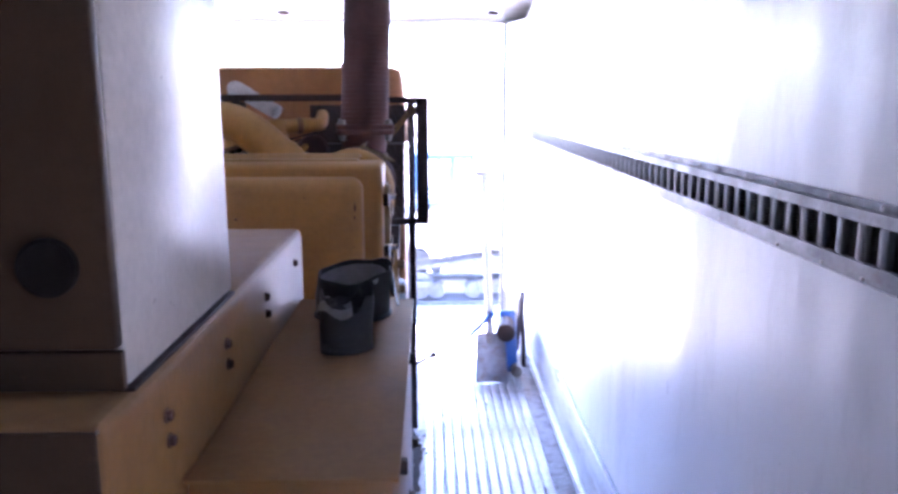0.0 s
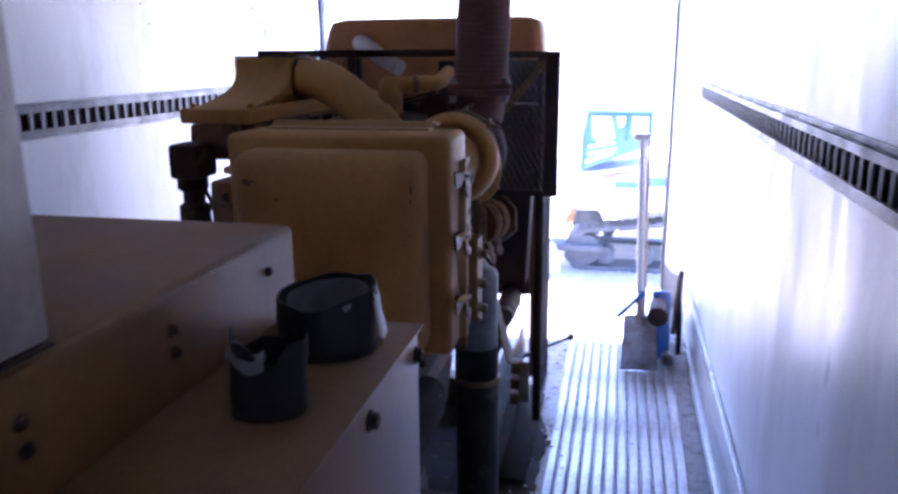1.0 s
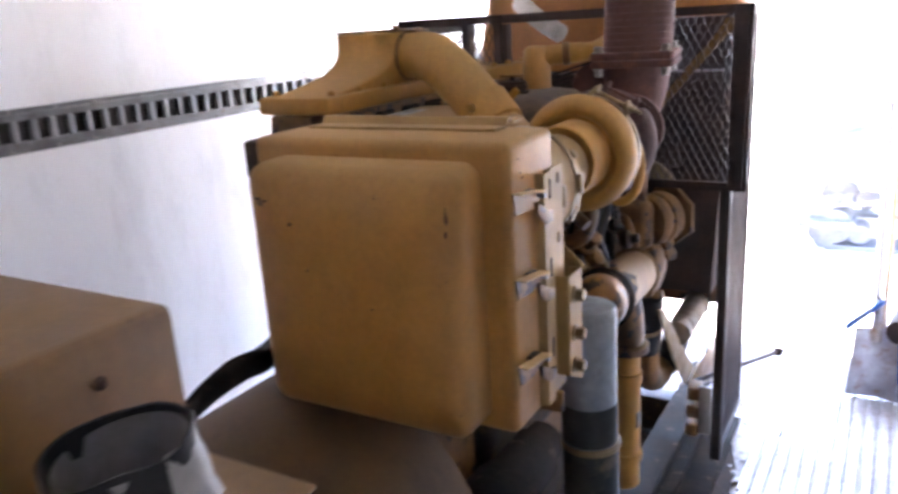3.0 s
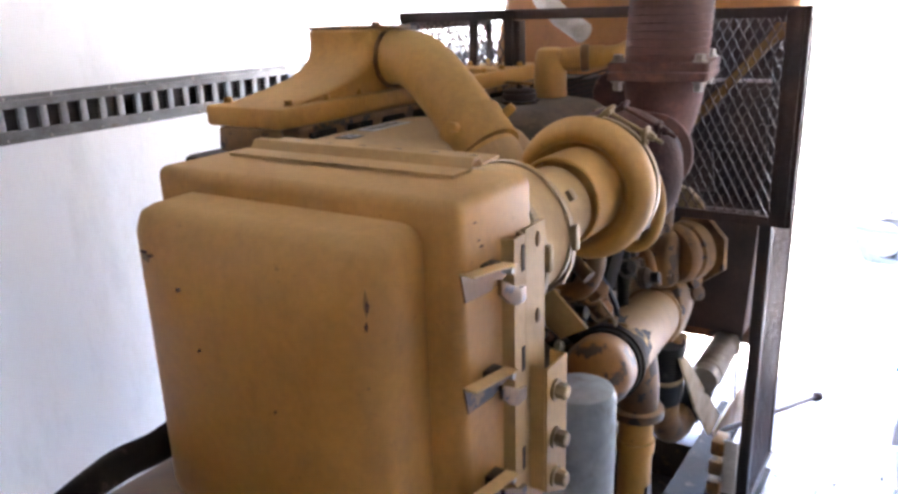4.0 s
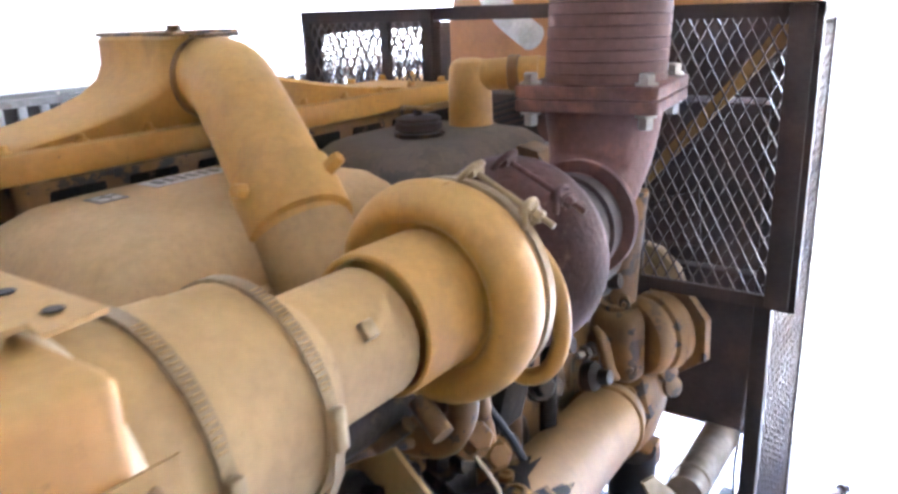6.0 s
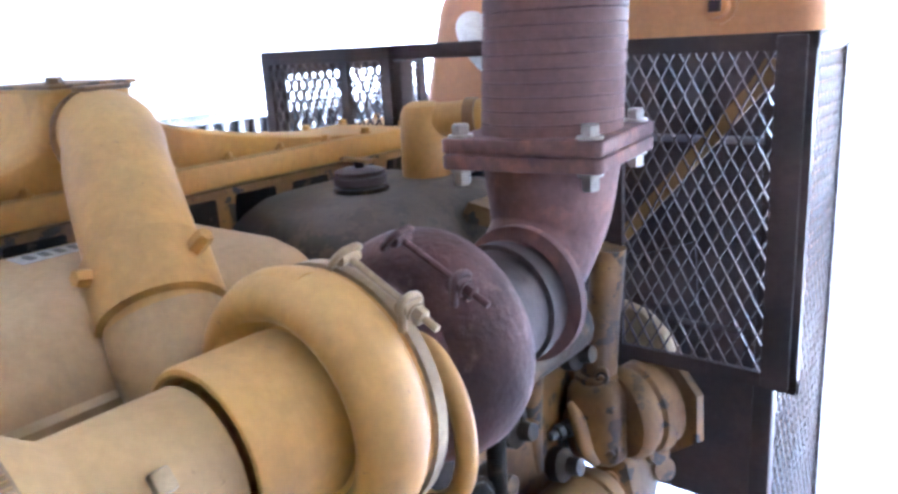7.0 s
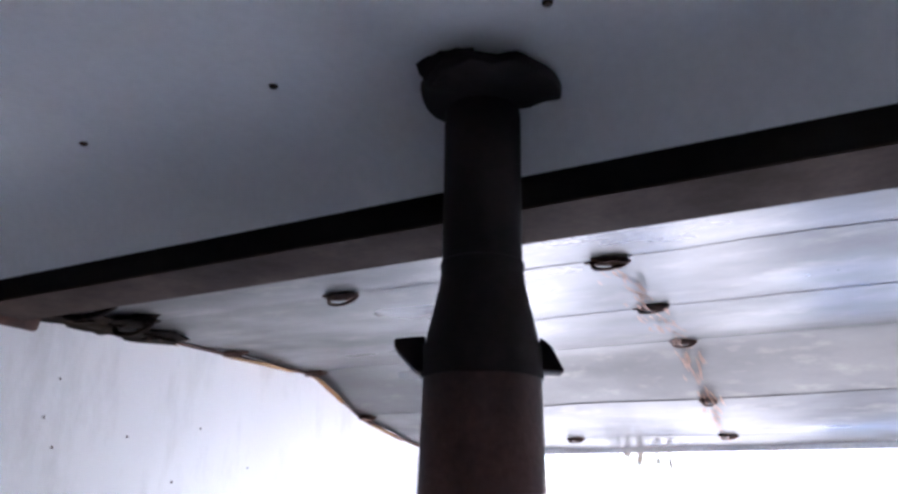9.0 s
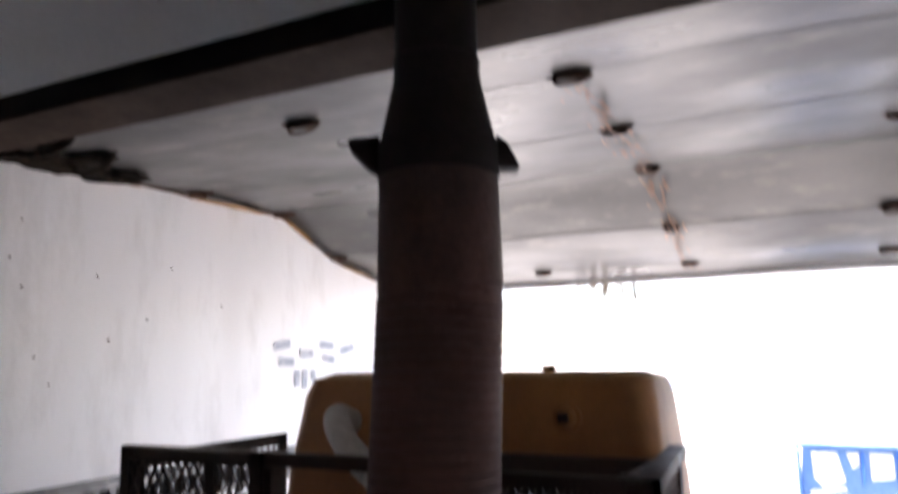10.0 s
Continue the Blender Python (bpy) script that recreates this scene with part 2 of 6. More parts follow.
TRACK_SHOE = surface("dusty_track", (0.10, 0.10, 0.105), (0.17, 0.165, 0.165), 0.8, 0.2, 4, 30)
MACHINE = surface("pale_machine_paint", (0.74, 0.72, 0.67), (0.66, 0.63, 0.57), 0.6, 0.0, 2, 30)
LABEL_WHITE = surface("label_white", (0.55, 0.52, 0.46), (0.45, 0.42, 0.36), 0.6, 0.0, 20, 100)
LABEL_DARK = surface("label_dark", (0.14, 0.12, 0.10), (0.20, 0.17, 0.14), 0.6, 0.0, 20, 100)
SPRAY = surface("blue_grey_spray", (0.36, 0.41, 0.49), (0.58, 0.60, 0.64), 0.6, 0.0, 30, 80)
def dimmed_stack(name):
    """Rusty pipe whose dim, backlit look is painted in as black, in ragged tongues, higher up."""
    m, n, l, p = nodes_of(name)
    broad, grain = noise_node(n, l, 7.0, 5), noise_node(n, l, 90.0, 3)
    col = mix(n, l, ramp(n, l, broad, [(0.4, gray(0.0)), (0.65, gray(1.0))]), (0.150, 0.070, 0.053), (0.098, 0.051, 0.042))
    col = mix(n, l, ramp(n, l, noise_node(n, l, 19.0, 6, None, 0.65), [(0.55, gray(0.0)), (0.80, gray(1.0))]), col, (0.17, 0.085, 0.06))
    tc, sep = n.new("ShaderNodeTexCoord"), n.new("ShaderNodeSeparateXYZ")
    l.new(tc.outputs["Object"], sep.inputs["Vector"])
    tongue, wob = n.new("ShaderNodeMath"), noise_node(n, l, 9.0, 6, (1, 1, 0.4), 0.65)
    tongue.operation = "MULTIPLY_ADD"
    l.new(wob, tongue.inputs[0])
    tongue.inputs[1].default_value = 0.25
    l.new(sep.outputs["Z"], tongue.inputs[2])
    dim = n.new("ShaderNodeMapRange")
    for k, v in enumerate((2.08, 2.34), 1):
        dim.inputs[k].default_value = v
    l.new(tongue.outputs[0], dim.inputs[0])
    col = mix(n, l, dim.outputs[0], col, (0.026, 0.020, 0.019))
    col = mix(n, l, 0.35, col, ramp(n, l, grain, [(0.3, gray(0.35)), (0.7, gray(1.0))]), "MULTIPLY")
    l.new(col, p.inputs["Base Color"])
    p.inputs["Roughness"].default_value, p.inputs["Metallic"].default_value = 0.72, 0.2
    bump(n, l, p, grain, 0.3, 0.004)
    return m


STACK_RUST = dimmed_stack("dimmed_rusty_stack")
STACK_BLACK = surface("sooty_pipe", (0.022, 0.018, 0.018), (0.04, 0.03, 0.028), 0.7, 0.2, 8, 80)
GLASS_DARK = surface("dark_gauge", (0.009, 0.006, 0.005), (0.015, 0.011, 0.009), 0.8, 0.0, 10, 60)


for m, v in ((OIL_AND_SHADE, 0.08), (SOOTY, 0.08), (SHADE_BLACK, 0.1), (BEAM, 0.1), (OILY, 0.2), (PEEL_BLACK, 0.1), (RUBBER, 0.3), (FILTER_DARK, 0.2), (OILY_DUST, 0.2), (GLASS_DARK, 0.08), (CAB_SHADED, 0.15), (CEIL_SHEET, 0.3), (STACK_BLACK, 0.15)):
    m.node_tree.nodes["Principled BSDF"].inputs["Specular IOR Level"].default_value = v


# ---- building helpers ----
def thing(name, base, label, category, group="", kind=""):
    e = new(name)
    e.location = base
    e.empty_display_size = 0.05
    return tagged(e, label, category, group, kind)


def finish(name, bm, material, smooth=True):
    me = bpy.data.meshes.new(name)
    bmesh.ops.recalc_face_normals(bm, faces=bm.faces)
    bm.to_mesh(me)
    bm.free()
    me.materials.append(material)
    if smooth:
        for p in me.polygons:
            p.use_smooth = True
        me.set_sharp_from_angle(angle=radians(38))
    return me


def part(name, bm, material, parent, label="", smooth=True):
    ob = new(name, finish(name, bm, material, smooth))
    ob.parent = parent
    if parent.type == "EMPTY":
        ob.matrix_parent_inverse = Matrix.Translation(-parent.location)
    return tagged(ob, label)


def single(name, bm, material, label, category, group="", kind="", smooth=True):
    return tagged(new(name, finish(name, bm, material, smooth)), label, category, group, kind)


def shared(name, me, parent, loc, rot=None):
    """One more piece on a mesh that alike pieces share."""
    ob = new(name, me)
    ob.parent = parent
    if parent.type == "EMPTY":
        ob.matrix_parent_inverse = Matrix.Translation(-parent.location)
    ob.matrix_basis = Matrix.Translation(loc) @ (rot or Matrix.Identity(4))
    return ob


def box(x0, x1, y0, y1, z0, z1, bev=0.0, seg=2, bm=None, turn=None):
    bm = bm or bmesh.new()
    got = bmesh.ops.create_cube(bm, size=1.0)["verts"]
    m = Matrix.Translation(((x0 + x1) / 2, (y0 + y1) / 2, (z0 + z1) / 2)) @ (turn or Matrix.Identity(4)) @ Matrix.Diagonal((x1 - x0, y1 - y0, z1 - z0, 1))
    bmesh.ops.transform(bm, matrix=m, verts=got)
    if bev:
        edges = list({e for v in got for e in v.link_edges})
        bmesh.ops.bevel(bm, geom=edges, offset=bev, segments=seg, profile=0.5, affect="EDGES")
    return bm


def frame_of(d):
    d = Vector(d).normalized()
    a = d.orthogonal().normalized() if abs(d.z) < 0.95 else Vector((1, 0, 0))
    if abs(d.z) < 0.95:
        a = Vector((0, 0, 1)).cross(d).normalized()
    return a, d.cross(a).normalized(), d


def lathe(origin, axis, profile, seg=28, bm=None, close=True):
    """Turns (along, radius) rows round an axis."""
    bm = bm or bmesh.new()
    a, b, d = frame_of(axis)
    o, rings = Vector(origin), []
    for h, r in profile:
        rings.append([bm.verts.new(o + d * h + (a * math.cos(t) + b * math.sin(t)) * max(r, 1e-4)) for t in (2 * math.pi * k / seg for k in range(seg))])
    for p, q in zip(rings, rings[1:]):
        for k in range(seg):
            bm.faces.new((p[k], p[(k + 1) % seg], q[(k + 1) % seg], q[k]))
    if close:
        bm.faces.new(rings[0][::-1])
        bm.faces.new(rings[-1])
    return bm


def rod(p, q, r, seg=12, bm=None, r2=None):
    p, q = Vector(p), Vector(q)
    d = (q - p).length
    return lathe(p, q - p, [(0, r), (d, r if r2 is None else r2)], seg, bm)


def spline(pts, n=8):
    """A smooth line through the points."""
    pts = [Vector(p) for p in pts]
    full = [pts[0] * 2 - pts[1], *pts, pts[-1] * 2 - pts[-2]]
    out = []
    for i in range(1, len(full) - 2):
        p0, p1, p2, p3 = full[i - 1:i + 3]
        for k in range(n):
            t = k / n
            out.append(0.5 * (2 * p1 + (p2 - p0) * t + (2 * p0 - 5 * p1 + 4 * p2 - p3) * t * t + (3 * p1 - p0 - 3 * p2 + p3) * t ** 3))
    return [*out, pts[-1]]


def tube(pts, radius, seg=16, smooth_n=8, bm=None, close=True):
    """A pipe through the points; radius: one number, or one for each point."""
    bm = bm or bmesh.new()
    line = spline(pts, smooth_n) if smooth_n > 1 else [Vector(p) for p in pts]
    radii = np.interp(np.linspace(0, 1, len(line)), np.linspace(0, 1, len(pts)), radius) if isinstance(radius, (list, tuple)) else [radius] * len(line)
    tang = [(line[min(i + 1, len(line) - 1)] - line[max(i - 1, 0)]).normalized() for i in range(len(line))]
    a = frame_of(tang[0])[0]
    rings = []
    for p, d, r in zip(line, tang, radii):
        a = (a - d * a.dot(d)).normalized()
        b = d.cross(a)
        rings.append([bm.verts.new(p + (a * math.cos(t) + b * math.sin(t)) * r) for t in (2 * math.pi * k / seg for k in range(seg))])
    for p, q in zip(rings, rings[1:]):
        for k in range(seg):
            bm.faces.new((p[k], p[(k + 1) % seg], q[(k + 1) % seg], q[k]))
    if close:
        bm.faces.new(rings[0][::-1])
        bm.faces.new(rings[-1])
    return bm


def prism(outline, axis, a0, a1, bev=0.0, bm=None, seg=2):
    """An outline in the two other axes, drawn out along one axis (x, y or z) from a0 to a1."""
    bm = bm or bmesh.new()
    place = {"x": lambda u, v, w: (w, u, v), "y": lambda u, v, w: (u, w, v), "z": lambda u, v, w: (u, v, w)}[axis]
    r0 = [bm.verts.new(place(u, v, a0)) for u, v in outline]
    r1 = [bm.verts.new(place(u, v, a1)) for u, v in outline]
    n = len(outline)
    made = [bm.faces.new(r0[::-1]), bm.faces.new(r1)]
    made += [bm.faces.new((r0[k], r0[(k + 1) % n], r1[(k + 1) % n], r1[k])) for k in range(n)]
    if bev:
        bmesh.ops.recalc_face_normals(bm, faces=made)
        bmesh.ops.bevel(bm, geom=list({e for f in made for e in f.edges}), offset=bev, segments=seg, profile=0.5, affect="EDGES")
    return bm


def hex_bolt(p, axis, r=0.012, h=0.010, bm=None, washer=True):
    bm = bm or bmesh.new()
    p, d = Vector(p), Vector(axis).normalized()
    if washer:
        lathe(p, d, [(0, r * 1.35), (h * 0.25, r * 1.35)], 12, bm)
    lathe(p + d * h * 0.2, d, [(0, r), (h * 0.85, r), (h, r * 0.8)], 6, bm)
    return bm


# ---- the trailer ----
W, Y0, Y1, TOP = 2.49, -5.4, 7.1, 2.75
single("wall_left", box(-0.12, 0.0, Y0, Y1, -0.05, TOP, 0.0), WALL, "white liner wall with scuffs and small holes", "wall", kind="structure")
# unseen side doorway, added so that some light enters from the front
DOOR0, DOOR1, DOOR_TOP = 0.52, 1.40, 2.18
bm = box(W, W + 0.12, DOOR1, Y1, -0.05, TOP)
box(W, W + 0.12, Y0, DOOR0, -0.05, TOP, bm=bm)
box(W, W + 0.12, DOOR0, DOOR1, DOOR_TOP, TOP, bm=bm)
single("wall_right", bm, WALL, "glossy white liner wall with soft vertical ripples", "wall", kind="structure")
single("light_door", box(W + 0.035, W + 0.085, DOOR0 + 0.003, 1.21, -0.045, DOOR_TOP - 0.004, 0.004), WHITE_PAINT, "white side door leaf, added out of view and left ajar for light", "door", kind="structure")
single("wall_front", box(0.002, W - 0.002, Y0, Y0 + 0.1, -0.05, TOP), WALL, "plain white front wall of the trailer", "wall", kind="structure")

floor = single("floor", box(0.0, W, Y0 + 0.1, Y1, -0.14, 0.0), FLOOR_DIRT, "dirty ribbed aluminium trailer floor", "floor", kind="structure")
kick_bm = box(W - 0.022, W - 0.003, DOOR1 + 0.05, Y1 - 0.02, 0.022, 0.30, 0.004)
box(W - 0.045, W - 0.003, DOOR1 + 0.05, Y1 - 0.02, 0.003, 0.045, 0.012, bm=kick_bm)
single("baseboard", kick_bm, KICK, "scuffed aluminium kick plate along the right wall", "kick plate", kind="structure")
kick_bm = box(0.003, 0.022, Y0 + 0.1, Y1 - 0.02, 0.022, 0.30, 0.004)
single("baseboard", kick_bm, KICK, "scuffed aluminium kick plate along the left wall", "kick plate", kind="structure")

cove = [(3.70, 2.588), (4.26, 2.588), (4.33, 2.584), (4.38, 2.575), (4.42, 2.560), (4.448, 2.538), (4.466, 2.512), (4.478, 2.484), (4.484, 2.450)]
single("ceiling_front", prism([(Y0 + 0.1, 2.588), *cove, (4.4865, 2.450), (4.4865, 2.64), (Y0 + 0.1, 2.64)], "x", 0.002, W - 0.002), CEIL_GREY, "smooth grey ceiling sheet with sparse screw heads", "ceiling", kind="structure")
# black strip put in for the shade where the ceiling meets the beam
single("trim", prism([(4.4850, 2.447), (4.4885, 2.425), (4.4985, 2.404), (4.4985, 2.60), (4.4885, 2.60)], "x", 0.003, W - 0.003), SHADE_BLACK, "black strip standing in for the shade between ceiling sheet and beam", "trim", kind="structure")
beam = prism([(4.502, 2.402), (4.655, 2.40), (4.655, 2.74), (4.502, 2.74)], "x", 0.002, W - 0.002)
single("roof_beam", beam, BEAM, "dark brown cross beam under the roof", "beam", kind="structure")


def roof_z(y):
    return float(np.interp(y, [4.6, 6.04, 6.40, 6.75, 7.2], [2.482, 2.482, 2.338, 2.275, 2.215]))


# lapped roof sheets between the bows, the rearmost ones sagging
bm = bmesh.new()
edges = [4.662, 5.05, 5.52, 6.00, 6.39, 6.88, 7.10]
for i, (a, b) in enumerate(zip(edges, edges[1:])):
    cols = 26
    rows_here = 6
    grid = []
    for r in range(rows_here + 1):
        y = a + (b + 0.02 - a) * r / rows_here
        line = []
        for c in range(cols + 1):
            x = 0.004 + (W - 0.008) * c / cols
            sag = 0.010 * math.sin(math.pi * r / rows_here) * (0.5 + noise.noise(Vector((x * 1.3, y * 2, 3.0 + i))))
            line.append(bm.verts.new((x, y, roof_z(y) - sag - 0.002 * (r == 0) + 0.006 * noise.noise(Vector((x * 2.2, y * 3.1, 7.0))))))
        grid.append(line)
    for r in range(rows_here):
        for c in range(cols):
            bm.faces.new((grid[r][c], grid[r][c + 1], grid[r + 1][c + 1], grid[r + 1][c]))
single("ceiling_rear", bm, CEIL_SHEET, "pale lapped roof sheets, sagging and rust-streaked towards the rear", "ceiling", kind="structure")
single("roof", box(-0.12, W + 0.12, Y0, Y1, TOP, TOP + 0.06), WHITE_PAINT, "white trailer roof skin", "roof", kind="structure")

# rear door frame
rear = thing("rear_frame", (1.2, Y1, 0), "dark rear door frame of the trailer", "door frame", kind="structure")
part("post", box(2.352, W + 0.12, Y1 + 0.002, Y1 + 0.11, -0.14, 2.2, 0.008), WHITE_PAINT, rear)
part("post", box(-0.12, 0.012, Y1 + 0.002, Y1 + 0.11, -0.14, 2.2, 0.008), WHITE_PAINT, rear)
part("header", box(-0.12, W + 0.12, Y1 + 0.002, Y1 + 0.11, 2.202, TOP + 0.06, 0.006), WHITE_PAINT, rear)
part("sill", box(-0.12, W + 0.12, Y1 + 0.002, Y1 + 0.09, -0.16, -0.004, 0.006), KICK, rear)
part("jamb", prism([(2.487, 6.52), (2.489, 6.52), (2.489, Y1 - 0.002), (2.354, Y1 - 0.002)], "z", 0.302, 2.20), WALL, rear, "white flared end of the wall liner")
part("gasket", box(0.0235, 0.046, 6.93, 6.985, 0.0, 2.18, 0.004), RUBBER, rear, "black rubber door seal")
part("gasket", box(2.340, 2.351, Y1 - 0.03, Y1 + 0.06, -0.0, 2.2, 0.003), RUBBER, rear, "black rubber door seal")


# logistic rails on both walls
def logistic_rail(name, x_wall, out, label, start):
    rail = thing(name, (x_wall, 2.0, 1.40), label, "logistic rail", "rails on the walls", "structure")
    z0, z1, t = 1.398, 1.526, 0.016
    xs = sorted((x_wall, x_wall + out * 0.003))
    # near-black strip on the wall paints in the shade inside the slots
    part("backing", box(xs[0], xs[1], start, Y1 - 0.05, z0 + 0.02, z1 - 0.02), SLOT_SHADE, rail, "near-black strip standing in for the shade in the slots")
    xo = sorted((x_wall + out * 0.003, x_wall + out * t))
    for lo, hi in ((z0 + 0.014, z0 + 0.034), (z1 - 0.034, z1 - 0.014)):
        part("flange", box(xo[0], xo[1], start, Y1 - 0.05, lo, hi), TRACK, rail, smooth=False)
    lip = sorted((x_wall, x_wall + out * 0.005))
    for lo, hi in ((z0, z0 + 0.0138), (z1 - 0.0138, z1)):
        part("lip", box(lip[0], lip[1], start, Y1 - 0.05, lo, hi), TRACK, rail, smooth=False)
    web = finish("web", box(xo[0] - 0.0, xo[1], -0.0125, 0.0125, z0 + 0.034, z1 - 0.034, 0.005, 2), TRACK_WEB, True)
    y = 1.617 if out > 0 else 1.634
    while y < Y1 - 0.1:
        shared("web", web, rail, (0, y, 0))
        y += 0.0602
    bm = bmesh.new()
    y = start + 0.03
    while y < 1.59:
        box(xo[0], xo[1], y - 0.0135, y + 0.0135, z0 + 0.034, z1 - 0.034, bm=bm)
        y += 0.0602
    if bm.verts:
        tagged(part("web_row", bm, TRACK, rail, smooth=False), kind="stuff")
    bm = bmesh.new()
    rng = random.Random(5 if out > 0 else 9)
    y = start + 0.05
    while y < Y1 - 0.1:
        for z in (z0 + 0.008, z1 - 0.008):
            lathe((x_wall + out * 0.004, y + rng.uniform(-0.03, 0.03), z), (out, 0, 0), [(0, 0.0055), (0.003, 0.004), (0.004, 0.001)], 8, bm)
        y += 0.155
    part("rivet", bm, STEEL, rail, "bright rivet heads")
    return rail


logistic_rail("rail_left", 0.0, 1, "grey steel slotted logistic rail riveted to the white wall", Y0 + 0.15)
logistic_rail("rail_right", W, -1, "grey steel slotted logistic rail riveted to the white wall", DOOR1 + 0.05)

# exhaust stack, hole collar and screw heads in the ceiling
bm = bmesh.new()
for x, y in ((1.306, 4.268), (1.771, 4.268), (0.851, 4.268), (0.6, 3.85), (2.1, 3.9), (0.9, 3.6), (1.9, 3.4)):
    lathe((x, y, float(np.interp(y, [3.7, 4.28], [2.588, 2.588])) - 0.0005), (0, 0, -1), [(0, 0.008), (0.003, 0.006), (0.004, 0.001)], 8, bm)
tagged(single("ceiling_screw", bm, RUST, "small rusty screw heads in the grey ceiling", "screw"), kind="stuff")


def rust_clip(name, x, y, z, s, turn, label, mat=None):
    """A torn, rusted bracket end with scale hanging off it."""
    rng = random.Random(int(x * 100 + y * 1000))
    bm = bmesh.new()
    bmesh.ops.create_icosphere(bm, subdivisions=3, radius=1.0)
    for v in bm.verts:
        v.co *= 1.0 + 0.7 * noise.noise(v.co * 2.1 + Vector((x * 9, y * 7, 1)))
    m = Matrix.Translation((x, y, z)) @ Matrix.Rotation(turn, 4, "Z") @ Matrix.Diagonal((s, s * 0.42, s * 0.24, 1))
    bmesh.ops.transform(bm, matrix=m, verts=bm.verts)
    d = Vector((math.cos(turn), math.sin(turn), 0)) * s
    c = Vector((x, y, z))
    low = Vector((0, 0, -s * (rng.uniform(0.35, 0.55) if x > 0.1 else 0.2)))
    tube([c - d * 0.95, c - d * 0.8 + low * 0.8, c - d * 0.1 + low, c + d * 0.6 + low * 0.7, c + d * 1.1 + low * 0.1], [s * 0.10, s * 0.12, s * 0.09, s * 0.12, s * 0.05], 7, 4, bm)
    return single(name, bm, mat or RUST, label, "roof bracket", "rusted brackets under the roof")


for x, y, s, a in ((1.60, 5.05, 0.042, 0.2), (1.575, 5.50, 0.04, 0.1), (1.545, 6.0, 0.038, 0.4), (1.535, 6.39, 0.042, 1.1), (1.51, 6.88, 0.038, 0.5),
                   (0.885, 5.04, 0.045, 0.1), (1.09, 5.52, 0.03, 0.3), (2.40, 5.05, 0.05, 0.2), (2.25, 5.74, 0.04, 0.6), (2.26, 6.39, 0.045, 0.3), (2.25, 6.88, 0.035, 0.2), (0.85, 6.88, 0.035, 0.2)):
    rust_clip("roof_bracket", x, y, roof_z(y) - 0.006, s, a, "rusted bracket end hanging from a roof seam")
for y, s in ((5.06, 0.07), (5.53, 0.045), (6.00, 0.055), (6.40, 0.04), (4.76, 0.085)):
    rust_clip("roof_bracket", 0.04, y, roof_z(y) - 0.008, s, 0.15, "rusted bracket in the corner of wall and roof")
for x, y, z, s, a in ((0.05, 4.62, 2.49, 0.09, 0.5), (0.09, 4.72, 2.475, 0.12, 0.3), (0.06, 4.83, 2.465, 0.10, 1.0), (0.20, 4.80, 2.47, 0.09, 0.2), (0.17, 4.98, 2.468, 0.08, 0.1), (0.06, 4.96, 2.462, 0.10, 1.3), (0.06, 5.14, 2.462, 0.09, 1.0)):
    rust_clip("roof_bracket", x, y, z, s, a, "blackened lump of corroded metal in the roof corner", SOOTY)
# rust washed along the roof from bracket to bracket
bm = bmesh.new()
rng = random.Random(17)
line = [(1.60, 5.05), (1.575, 5.50), (1.545, 6.0), (1.535, 6.39), (1.51, 6.88)]
for (xa, ya), (xb, yb) in zip(line, line[1:]):
    for k in range(26):
        f = rng.random()
        x, y = xa + (xb - xa) * f + rng.gauss(0, 0.022), ya + (yb - ya) * f
        n, w, run = 6, rng.uniform(0.0012, 0.004), rng.uniform(0.03, 0.11)
        prev = None
        for j in range(n + 1):
            u = j / n
            yy = min(y + run * u, 7.05)
            ww = w * math.sin(math.pi * (0.08 + 0.84 * u))
            xx = x + 0.012 * noise.noise(Vector((x * 9, yy * 12, k)))
            row = [bm.verts.new((xx - ww, yy, roof_z(yy) - 0.0215)), bm.verts.new((xx + ww, yy, roof_z(yy) - 0.0215))]
            if prev:
                bm.faces.new((prev[0], prev[1], row[1], row[0]))
            prev = row
tagged(single("rust_streak", bm, RUST_THIN, "thin reddish rust streaks along the roof sheets", "rust"), kind="stuff")
# thin rust wash on the roof sheets beside the corner
for y0, y1, w in ((4.98, 5.30, 0.085), (5.50, 5.90, 0.075), (6.0, 6.25, 0.04), (6.45, 6.75, 0.035)):
    bm = bmesh.new()
    prev = None
    for k in range(15):
        f = k / 14
        y = y0 + (y1 - y0) * f
        e = 0.012 + w * math.sin(math.pi * f) ** 0.7 * (0.75 + 0.5 * noise.noise(Vector((y * 11, w * 40, 1))))
        row = [bm.verts.new((0.006, y, roof_z(y) - 0.0215)), bm.verts.new((e, y, roof_z(y) - 0.0225))]
        if prev:
            bm.faces.new((prev[0], prev[1], row[1], row[0]))
        prev = row
    single("rust_patch", bm, RUST_PALE, "thin orange rust wash on the roof sheet", "rust", "rust along the roof corner")
# rust-stained corner strip under the left edge of the roof
bm = bmesh.new()
prev = None
